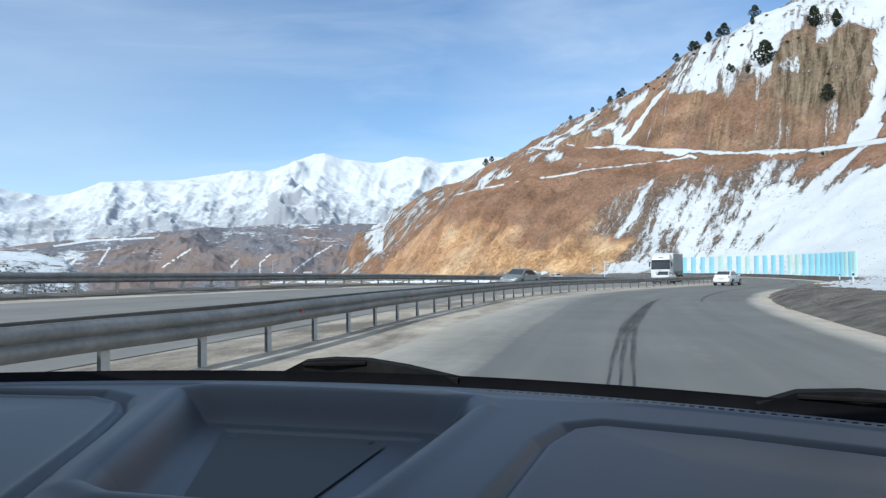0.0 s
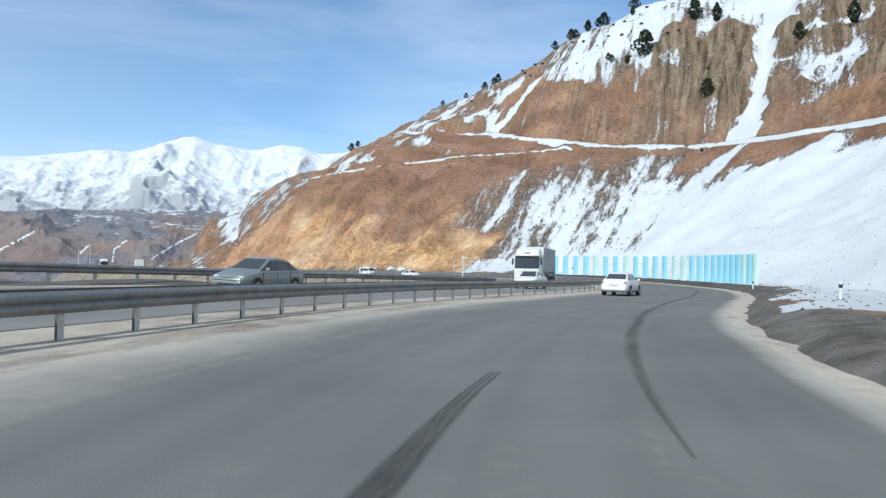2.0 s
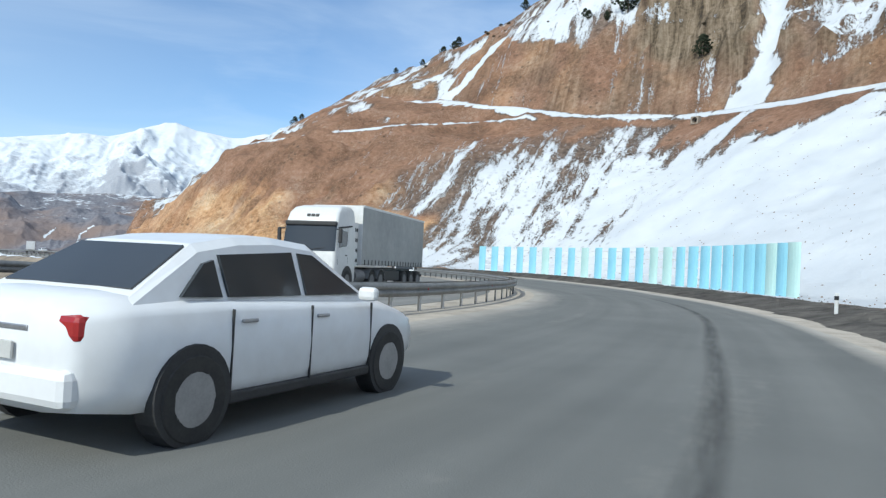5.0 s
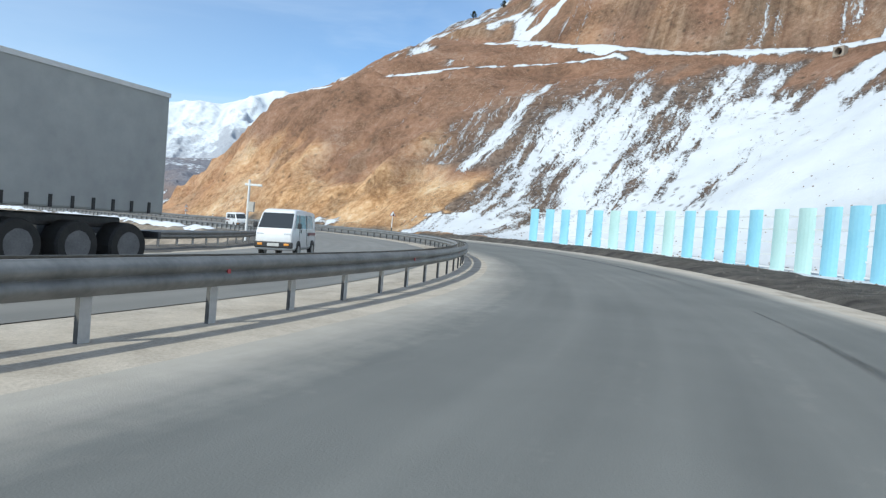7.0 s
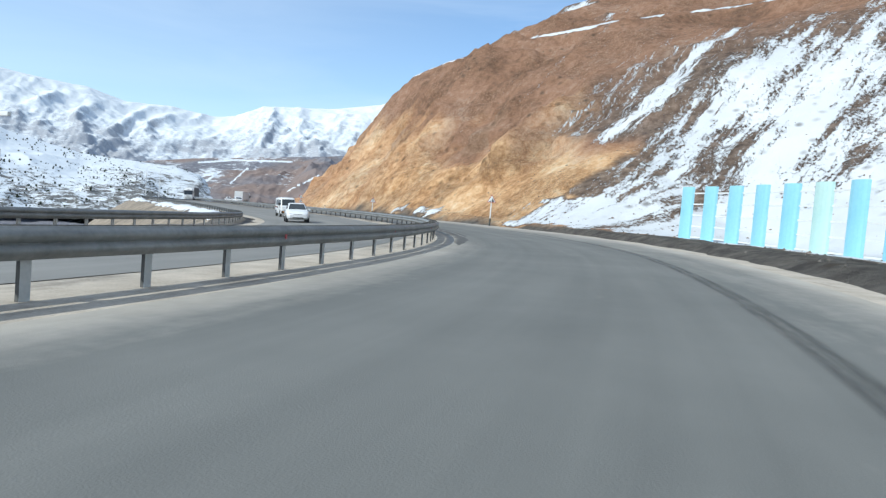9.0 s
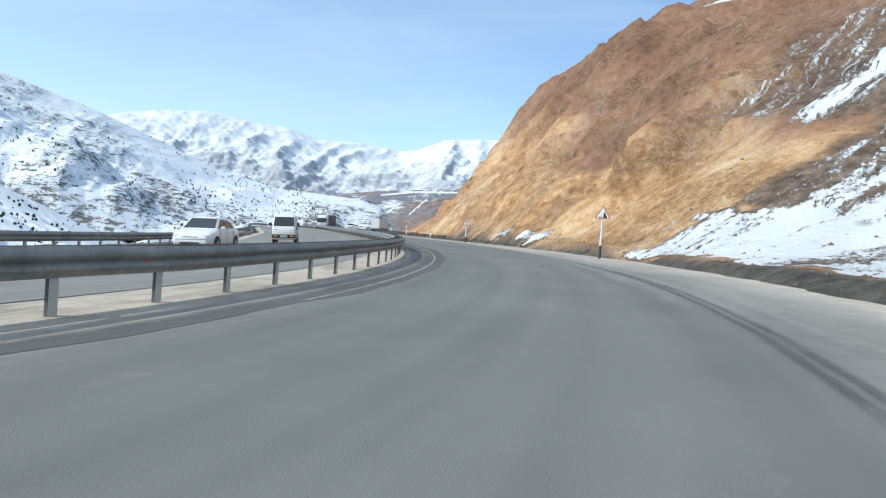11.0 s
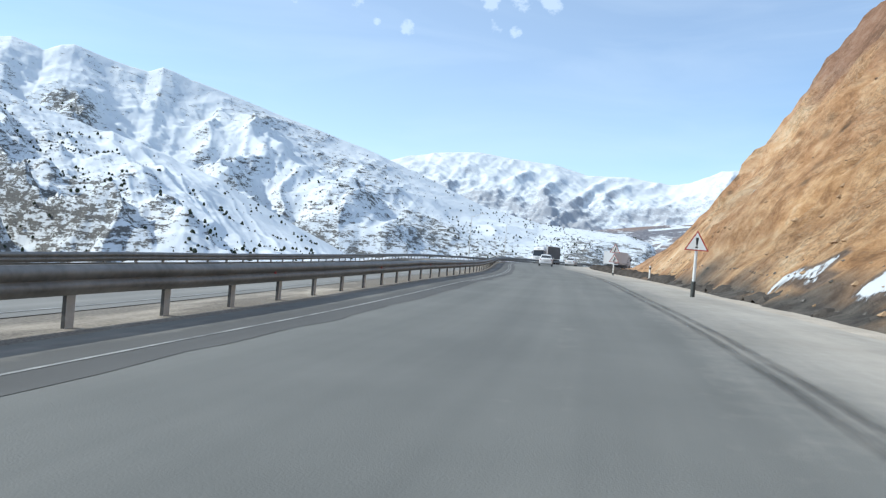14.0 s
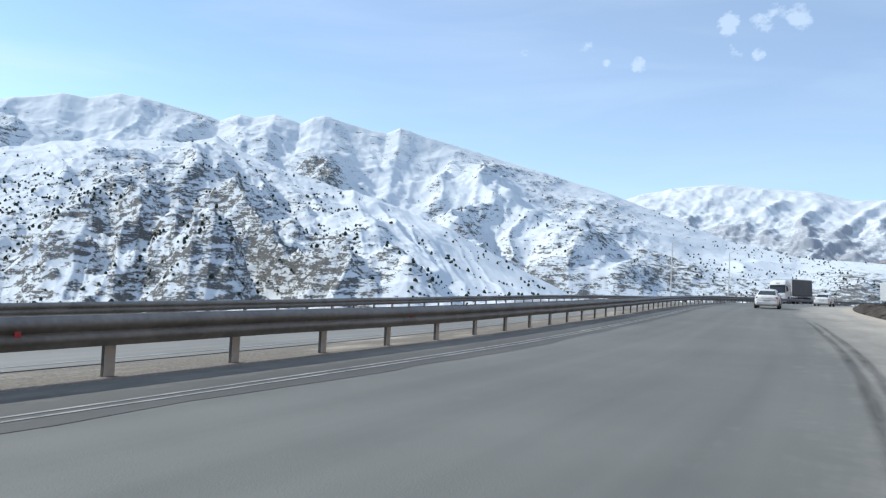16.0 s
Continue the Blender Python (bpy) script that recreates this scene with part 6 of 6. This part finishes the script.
def juniper(seed, height, slim):
    rnd = random.Random(seed)
    root = tagged(new("juniper_tree"), "dark green juniper tree on the snowy slope", "tree", group="junipers on the hill")
    bm = cyl(bmesh.new(), (0, 0, -0.6), (0, 0, height * 0.75), 0.035 * height, 0.01 * height, 8)
    for k in range(6):
        a, z = k * 2.4, height * (0.15 + 0.09 * k)
        cyl(bm, (0, 0, z), (math.cos(a) * height * 0.16 * slim, math.sin(a) * height * 0.16 * slim, z + height * 0.1), 0.012 * height, 0.004 * height, 6)
    part("trunk", bm, BARK, root)
    lob = [rnd.uniform(0.75, 1.2) for _ in range(6)]
    shape = lambda u: 0.31 * slim * max(math.sin(math.pi * min(u * 0.86 + 0.13, 1.0)), 0.05) ** 0.75 * lob[int(u * 5.99)]
    v, f = leaf_clumps(rnd, 420, shape, 0.055)
    v = [Vector((p.x * height, p.y * height, (0.06 + p.z * 0.94) * height)) for p in v]
    me = bpy.data.meshes.new("crown")
    me.from_pydata([tuple(p) for p in v], [], f)
    me.materials.append(FOLIAGE)
    q = new("crown", me)
    q.parent = root
    return root


def bush(seed, r):
    rnd = random.Random(seed)
    root = tagged(new("bush"), "low dry bush on the slope", "bush", group="bushes on the hill")
    bm = bmesh.new()
    for k in range(5):
        a = k * 1.26
        cyl(bm, (0, 0, -0.2), (math.cos(a) * r * 0.5, math.sin(a) * r * 0.5, r * 0.8), 0.05 * r, 0.02 * r, 6)
    part("stem", bm, BARK, root)
    v, f = leaf_clumps(rnd, 150, lambda u: math.sin(math.pi * min(u * 0.9 + 0.12, 1)) * 0.9, 0.16)
    me = bpy.data.meshes.new("crown")
    me.from_pydata([(p.x * r, p.y * r, p.z * r * 1.1) for p in v], [], f)
    me.materials.append(SCRUB)
    q = new("crown", me)
    q.parent = root
    return root


TREE_KINDS = [juniper(11, 5.5, 1.0), juniper(12, 4.2, 1.5), juniper(13, 6.5, 0.8)]
TREE_SPOTS = [(192.8, 97, 8.5, 1), (187.4, 109.5, 7, 0), (184, 109.5, 6, 2), (215, 122, 5, 1), (217.5, 121, 3.6, 1), (222, 119, 4.4, 0), (226, 118, 3.2, 1), (227.5, 117.5, 4.2, 1), (233, 117, 3.4, 1), (209, 131, 5, 1), (201, 95, 2.6, 1),
              (205, 119, 3, 0), (247.5, 109, 3.4, 1), (249.5, 109, 3.0, 1), (253, 108, 3.4, 1), (262, 110, 2.4, 1), (273, 108, 2.2, 1), (178, 88.5, 5, 1), (168, 100, 5, 0), (161, 100, 6, 2), (152, 96, 7, 1), (157, 112, 8, 0), (203, 97, 2.4, 1), (196, 95, 2.6, 0), (372, 100, 4, 1), (366, 101, 3, 1)]
BUSH_KINDS = [bush(21, 1.0), bush(22, 0.8)]
rt = random.Random(3)
used = set()
for ts, td, th, form in TREE_SPOTS:
    kind = TREE_KINDS[form]
    sc = th / (5.5, 4.2, 6.5)[form]
    m = Matrix.Translation(hill_at(ts, td)) @ Matrix.Rotation(rt.uniform(0, 6.28), 4, "Z") @ Matrix.Diagonal((sc, sc, sc, 1))
    if form not in used:
        kind.matrix_basis = m
        used.add(form)
    else:
        c = copy_thing(kind, Matrix.Identity(4))
        c.matrix_basis = m
for k in range(40):
    bs, bd = (rt.uniform(178, 260), rt.uniform(93, 125))
    sc = rt.uniform(0.4, 1.1)
    m = Matrix.Translation(hill_at(bs, bd)) @ Matrix.Rotation(rt.uniform(0, 6.28), 4, "Z") @ Matrix.Diagonal((sc, sc, sc * 0.8, 1))
    if k < 2:
        BUSH_KINDS[k].matrix_basis = m
    else:
        c = copy_thing(BUSH_KINDS[k % 2], Matrix.Identity(4))
        c.matrix_basis = m


def scatter(name, label, n, seed, pick, size, material, squash=0.75):
    """Uncountable small lumps, as one object."""
    rnd = random.Random(seed)
    v, f = [], []
    for _ in range(n):
        c = pick(rnd)
        if c is None:
            continue
        r = size * rnd.uniform(0.35, 1.0) ** 1.5
        b = len(v)
        for px, py, pz in ((1, 0, 0), (0, 1, 0), (-1, 0, 0), (0, -1, 0), (0.15, 0.1, 1), (0, 0, -0.6)):
            v.append((c[0] + px * r * rnd.uniform(0.6, 1.3), c[1] + py * r * rnd.uniform(0.6, 1.3), c[2] + pz * r * squash * rnd.uniform(0.7, 1.3)))
        for i in range(4):
            f += [(b + i, b + (i + 1) % 4, b + 4), (b + (i + 1) % 4, b + i, b + 5)]
    return tagged(mesh_object(name, v, f, material), label, name.replace("_", " "), kind="stuff")


def pick_hill(rnd):
    return hill_at(rnd.uniform(90, 250), rnd.uniform(17, 72))


def pick_verge(rnd):
    s = rnd.uniform(25, 290)
    return hill_at(s, rnd.uniform(12.8, 17.0) if s < 185 else rnd.uniform(12.4, 14.0))


def pick_toe(rnd):
    return hill_at(rnd.uniform(195, 300), 13 + abs(rnd.gauss(0, 2.5)))


STONE = mottled("loose_stone", (0.12, 0.09, 0.07), (0.26, 0.19, 0.14), 0.8, 0.95)
OCHRE_STONE = mottled("ochre_stone", (0.24, 0.15, 0.08), (0.46, 0.31, 0.18), 0.8, 0.95)
scatter("loose_stones", "brown loose stones scattered over the snowy slope", 2600, 31, pick_hill, 0.17, STONE)
scatter("verge_clods", "dark clods of earth along the verge", 1500, 32, pick_verge, 0.11, SOIL)
scatter("toe_rubble", "ochre rubble at the foot of the cutting", 260, 33, pick_toe, 0.20, OCHRE_STONE)


FACES = [bpy.data.objects["mountain_near_range"].data, bpy.data.objects["mountain_near_spur"].data]


def pick_range(rnd):
    """A spot on the near mountain's faces, thicker low down."""
    me = FACES[rnd.random() < 0.6]
    v = me.vertices[rnd.randrange(len(me.vertices))].co
    if v.z < -45 or v.z > 60 + abs(rnd.gauss(0, 70)) or 0.6 * vnoise(np.array(v.x / 90), np.array(v.y / 90)) + 0.7 * vnoise(np.array(v.x / 26), np.array(v.y / 26)) < rnd.uniform(-0.2, 0.6):
        return None
    if me == FACES[1] and math.degrees(math.atan2(30 - v.x, v.y - 120)) < 66 and rnd.random() < 0.75:
        return None
    return (v.x + rnd.uniform(-4, 4), v.y + rnd.uniform(-4, 4), v.z + 0.5)


def shrubs(name, label, n, seed, pick, size, material):
    """Uncountable rounded shrubs with ragged tops, as one object."""
    rnd = random.Random(seed)
    v, f = [], []
    for _ in range(n):
        c = pick(rnd)
        if c is None:
            continue
        r = size * rnd.uniform(0.4, 1.0) ** 1.6
        tall = rnd.uniform(0.8, 1.5)
        b = len(v)
        for ring, (rad, h) in enumerate(((0.7, -0.3), (1.0, 0.35), (0.6, 1.0))):
            for k in range(6):
                a = k * math.pi / 3 + ring * 0.5
                q = r * rad * rnd.uniform(0.65, 1.25)
                v.append((c[0] + q * math.cos(a), c[1] + q * math.sin(a), c[2] + r * tall * h * rnd.uniform(0.8, 1.25)))
        v.append((c[0], c[1], c[2] + r * tall * 1.35))
        for ring in range(2):
            for k in range(6):
                i, j = b + ring * 6 + k, b + ring * 6 + (k + 1) % 6
                f.append((i, j, j + 6, i + 6))
        for k in range(6):
            f.append((b + 12 + k, b + 12 + (k + 1) % 6, b + 18))
    return tagged(mesh_object(name, v, f, material), label, name.replace("_", " "), kind="stuff")


shrubs("mountain_scrub", "dark junipers dotted over the snowy mountain", 26000, 41, pick_range, 2.0, FOLIAGE)


# ---- the car from which the road is seen, as it stands at the start ----
DASH = mottled("dark_blue_grey_dashboard", (0.036, 0.043, 0.057), (0.047, 0.056, 0.072), 3.0, 0.42, bump=0.06, dist=0.001, spec=0.5, fine=120)
TRAY_MAT = mottled("tray_rubber", (0.028, 0.032, 0.038), (0.036, 0.04, 0.047), 4.0, 0.6, fine=60)
COWL_BLACK = mottled("black_glass_band", (0.004, 0.004, 0.005), (0.008, 0.008, 0.009), 3.0, 0.9, spec=0.05)
WIPER_BLACK = mottled("matt_black_rubber", (0.008, 0.008, 0.009), (0.016, 0.016, 0.017), 6.0, 0.85, spec=0.1)
CHROME = mottled("chrome", (0.7, 0.7, 0.71), (0.62, 0.62, 0.63), 9, 0.12, 1.0)


def poly_dist(x, y, poly):
    """Signed distance to a polygon, negative inside."""
    best = np.full(x.shape, 1e9)
    inside = np.zeros(x.shape, bool)
    n = len(poly)
    for i in range(n):
        (x0, y0), (x1, y1) = poly[i], poly[(i + 1) % n]
        ex, ey = x1 - x0, y1 - y0
        t = np.clip(((x - x0) * ex + (y - y0) * ey) / (ex * ex + ey * ey), 0, 1)
        best = np.minimum(best, np.hypot(x - x0 - t * ex, y - y0 - t * ey))
        cross = ((y0 > y) != (y1 > y)) & (x < ex * (y - y0) / (ey if abs(ey) > 1e-9 else 1e-9) + x0)
        inside ^= cross
    return np.where(inside, -best, best)


def ease(v, a, b):
    t = np.clip((v - a) / (b - a), 0, 1)
    return t * t * (3 - 2 * t)


def own_car():
    root = tagged(new("own_car"), "white car with a dark dashboard, seen from the cabin", "car")
    mid = -0.56
    root.matrix_basis = Matrix.Translation((0, 0, 1.58)) @ Matrix.Rotation(radians(-19.0), 4, "Z")
    # dashboard top, with its tray and padded panels
    far = lambda px: 1.285 - 0.28 * (px + 0.45) ** 2
    X, V = np.meshgrid(np.linspace(mid - 0.86, mid + 0.88, 350), np.linspace(0, 1, 210), indexing="ij")
    Y = 0.36 + (far(X) - 0.36) * V
    tray = [(-0.878, 1.105), (-0.86, 1.135), (-0.80, 1.15), (-0.42, 1.186), (-0.36, 1.165), (-0.33, 1.10), (-0.32, 0.80), (-0.316, 0.64), (-0.35, 0.605), (-0.555, 0.587), (-0.605, 0.605), (-0.64, 0.66)]
    lpad = [(-1.5, 0.97), (-1.226, 1.02), (-1.03, 1.06), (-0.948, 1.03), (-0.89, 0.965), (-0.80, 0.82), (-0.62, 0.50), (-0.54, 0.30), (-1.5, 0.30)]
    rpad = [(-0.185, 0.30), (-0.187, 0.934), (-0.168, 1.03), (-0.125, 1.065), (0.05, 1.035), (0.215, 0.985), (0.5, 0.86), (0.5, 0.30)]
    z = -0.219 + 0.008 * V ** 3 - 0.05 * ease(Y, 0.52, 0.36)
    td = poly_dist(X, Y, tray)
    z = z + 0.006 * np.exp(-((td - 0.02) / 0.018) ** 2) - 0.055 * ease(-td, -0.008, 0.045) - 0.004 * ease(-td, 0.075, 0.085)
    ld = poly_dist(X, Y, lpad)
    z = z - 0.016 * np.exp(-(ld / 0.010) ** 2) - 0.010 * ease(-ld, 0.0, 0.03) + 0.012 * ease(-ld, 0.03, 0.25)
    rd = poly_dist(X, Y, rpad)
    z = z - 0.014 * np.exp(-(rd / 0.008) ** 2) - 0.004 * ease(-rd, 0.0, 0.02) + 0.010 * ease(-rd, 0.02, 0.2)
    z = z - 0.02 * ease(V, 0.985, 1.0) + 0.003 * np.exp(-((Y - far(X) + 0.055) / 0.008) ** 2)
    top = grid_object("dashboard_top", np.stack([X, Y, z], -1), DASH)
    top.parent = root
    bm = bmesh.new()
    tri_floor = [(-0.765, 1.06), (-0.462, 1.085), (-0.437, 0.72), (-0.59, 0.69)]
    vs = [bm.verts.new((px, py, -0.2755 + 0.008 * ((py - 0.36) / (far(px) - 0.36)) ** 3)) for px, py in tri_floor]
    bm.faces.new(vs)
    bmesh.ops.bevel(bm, geom=list(bm.verts), offset=0.03, segments=4, affect="VERTICES")
    part("tray_mat", bm, TRAY_MAT, root, "black rubber tray mat")
    # stitching along the front edge
    for k in range(46):
        px = -0.34 + 0.014 * k
        bm = bmesh.new()
        box(bm, px, far(px) - 0.045, -0.2085, 0.008, 0.003, 0.002)
        part("stitch", bm, DASH, top)
    # front face of the dashboard with two vents
    bm = bmesh.new()
    box(bm, mid + 0.06, 0.34, -0.42, 1.6, 0.06, 0.34, 0.02)
    face = part("dashboard_face", bm, DASH, root)
    for vx in (mid - 0.13, mid + 0.13):
        bm = bmesh.new()
        for bx, bz, sx, sz in ((0, 0.062, 0.24, 0.008), (0, -0.062, 0.24, 0.008), (-0.118, 0, 0.008, 0.13), (0.118, 0, 0.008, 0.13)):
            box(bm, vx + bx, 0.30, -0.36 + bz, sx, 0.016, sz, 0.003)
        part("vent_frame", bm, CHROME, face, "chrome vent surround")
        for k in range(5):
            bm = bmesh.new()
            box(bm, vx, 0.305, -0.41 + 0.025 * k, 0.22, 0.02, 0.003)
            part("vent_slat", bm, BLACK_PLASTIC, face)
    # black band at the foot of the windscreen
    xs = np.linspace(mid - 0.90, mid + 0.92, 40)
    g = np.stack([np.stack([xs, far(xs) + dy, np.full(40, dz)], -1) for dy, dz in ((-0.015, -0.26), (0.004, -0.224), (0.03, -0.197), (0.05, -0.26))], 1)
    band = grid_object("windscreen_band", g[:, ::-1], COWL_BLACK)
    band.parent = root
    # wipers
    for pts in ([(-0.84, 1.36, -0.222), (-0.80, 1.40, -0.197), (-0.74, 1.42, -0.192), (-0.66, 1.42, -0.192), (-0.55, 1.37, -0.196), (-0.42, 1.31, -0.207)], [(0.09, 1.22, -0.212), (0.15, 1.25, -0.196), (0.24, 1.26, -0.192), (0.34, 1.24, -0.195)]):
        bm = bmesh.new()
        for a, b in zip(pts, pts[1:]):
            q = [bm.verts.new(Vector(e) + Vector((0, oy, oz))) for e in (a, b) for oy, oz in ((-0.01, 0.006), (0.01, 0.009), (0.01, -0.03), (-0.01, -0.03))]
            for i in range(4):
                bm.faces.new((q[i], q[(i + 1) % 4], q[4 + (i + 1) % 4], q[4 + i]))
        bmesh.ops.remove_doubles(bm, verts=list(bm.verts), dist=0.0005)
        w = part("wiper", bm, WIPER_BLACK, root)
        bm = bmesh.new()
        a, b = Vector(pts[1]), Vector(pts[3])
        cyl(bm, a + Vector((0, -0.012, 0.0)), b + Vector((0, -0.012, 0.0)), 0.004, 0.004, 6)
        part("wiper_blade", bm, WIPER_BLACK, w)
    # body
    secs = []
    for y, w, zt, zb in ((1.30, 0.88, -0.262, -1.05), (1.55, 0.88, -0.29, -1.12), (1.85, 0.85, -0.345, -1.15), (2.1, 0.70, -0.43, -1.12), (2.22, 0.58, -0.56, -1.0)):
        secs.append([(mid + a * w, y, b) for a, b in ((-1, zb), (1, zb), (1.02, (zt + zb) / 2), (0.97, zt - 0.07), (0.85, zt - 0.01), (0.4, zt + 0.008), (-0.4, zt + 0.008), (-0.85, zt - 0.01), (-0.97, zt - 0.07), (-1.02, (zt + zb) / 2))])
    part("bonnet", smooth(loft(bmesh.new(), secs)), CAR_WHITE, root)
    for sx in (-1, 1):
        for y0, y1 in ((1.19, 0.12), (0.10, -0.95)):
            bm = bmesh.new()
            box(bm, mid + sx * 0.90, (y0 + y1) / 2, -0.68, 0.06, y0 - y1, 0.90, 0.025)
            dr = part("door", bm, CAR_WHITE, root)
            bm = bmesh.new()
            box(bm, mid + sx * 0.945, y1 + 0.14, -0.36, 0.03, 0.16, 0.03, 0.01)
            part("handle", bm, CAR_WHITE, dr)
        bm = bmesh.new()
        box(bm, mid + sx * 0.88, -1.45, -0.60, 0.10, 0.98, 1.0, 0.04)
        part("quarter_panel", bm, CAR_WHITE, root)
        for a, b in (((0.93, 1.12, -0.24), (0.72, 0.43, 0.385)), ((0.86, 0.10, -0.24), (0.72, 0.02, 0.37)), ((0.84, -1.75, -0.2), (0.68, -1.35, 0.34))):
            part("pillar", cyl(bmesh.new(), (mid + sx * a[0], a[1], a[2]), (mid + sx * b[0], b[1], b[2]), 0.05, 0.04, 10), CAR_WHITE, root)
        bm = bmesh.new()
        box(bm, mid + sx * 1.07, 0.86, -0.16, 0.2, 0.1, 0.14, 0.04)
        part("mirror", bm, CAR_WHITE, root)
        bm = bmesh.new()
        box(bm, mid + sx * 0.56, 2.12, -0.55, 0.28, 0.16, 0.12, 0.04)
        part("headlight", bm, LAMP, root)
    # roof edge, out of view, is set forward to shade the tray
    secs = []
    for y, w, zt in ((0.46, 0.70, 0.385), (0.38, 0.72, 0.395), (0.1, 0.75, 0.415), (-0.6, 0.75, 0.415), (-1.3, 0.70, 0.35), (-1.45, 0.66, 0.31)):
        secs.append([(mid - w, y, zt - 0.04), (mid + w, y, zt - 0.04), (mid + w * 0.92, y, zt + 0.02), (mid - w * 0.92, y, zt + 0.02)])
    part("roof", smooth(loft(bmesh.new(), secs)), CAR_WHITE, root)
    bm = bmesh.new()
    box(bm, mid, -1.92, -0.62, 1.66, 0.10, 0.95, 0.04)
    part("tailgate", bm, CAR_WHITE, root)
    # opaque panes, out of view, added to keep sun off the dashboard
    part("rear_window", thick_plate(bmesh.new(), [(mid - 0.76, -1.88, -0.15), (mid + 0.76, -1.88, -0.15), (mid + 0.64, -1.46, 0.33), (mid - 0.64, -1.46, 0.33)], (0, -0.01, 0.01)), GLASS, root, "dark tinted rear window")
    for sx in (-1, 1):
        part("front_side_window", thick_plate(bmesh.new(), [(mid + sx * 0.885, 1.08, -0.24), (mid + sx * 0.87, 0.12, -0.22), (mid + sx * 0.735, 0.06, 0.35), (mid + sx * 0.725, 0.40, 0.375)], (sx * 0.01, 0, 0)), GLASS, root, "opaque side pane added to shade the cabin")
        part("rear_side_window", thick_plate(bmesh.new(), [(mid + sx * 0.86, 0.06, -0.22), (mid + sx * 0.86, -1.72, -0.2), (mid + sx * 0.70, -1.38, 0.33), (mid + sx * 0.73, 0.0, 0.35)], (sx * 0.01, 0, 0)), GLASS, root, "opaque side pane added to shade the cabin")
    bm = bmesh.new()
    box(bm, mid, -0.3, -1.12, 1.74, 3.2, 0.06)
    part("cabin_floor", bm, BLACK_PLASTIC, root)
    for sx in (-1, 1):
        bm = bmesh.new()
        box(bm, mid + sx * 0.38, -0.40, -0.85, 0.5, 0.5, 0.18, 0.06)
        seat = part("seat", bm, BLACK_PLASTIC, root)
        bm = bmesh.new()
        box(bm, mid + sx * 0.38, -0.72, -0.48, 0.48, 0.14, 0.66, 0.06)
        part("backrest", bm, BLACK_PLASTIC, seat)
    bm = bmesh.new()
    for k in range(24):
        a0, a1 = 2 * math.pi * k / 24, 2 * math.pi * (k + 1) / 24
        f = lambda a: (mid - 0.38 + 0.18 * math.cos(a), 0.16 + 0.07 * math.sin(a), -0.42 + 0.165 * math.sin(a))
        cyl(bm, f(a0), f(a1), 0.014, 0.014, 8)
    part("steering_wheel", bm, BLACK_PLASTIC, root)
    part("steering_column", cyl(bmesh.new(), (mid - 0.38, 0.16, -0.42), (mid - 0.38, 0.34, -0.46), 0.05, 0.04, 12), BLACK_PLASTIC, root)
    # wheels rest on the road
    for sx in (-1, 1):
        for wy in (1.62, -1.15):
            q = part("wheel", cyl(bmesh.new(), (mid + sx * 0.72, wy, -1.075), (mid + sx * 0.92, wy, -1.075), 0.2, 0.2, 20), RIM, root)
            bm = bmesh.new()
            rings = []
            for k in range(24):
                a = 2 * math.pi * k / 24
                rings.append([bm.verts.new((mid + sx * (0.72 + o), wy + r * math.cos(a), -1.075 + r * math.sin(a))) for r, o in ((0.19, 0.0), (0.30, 0.0), (0.315, 0.03), (0.315, 0.17), (0.30, 0.2), (0.19, 0.2))])
            for k in range(24):
                a, b = rings[k], rings[(k + 1) % 24]
                for i in range(5):
                    bm.faces.new((a[i], a[i + 1], b[i + 1], b[i]))
            bmesh.ops.recalc_face_normals(bm, faces=bm.faces)
            part("tyre", bm, TYRE, q)
    return root


own_car()
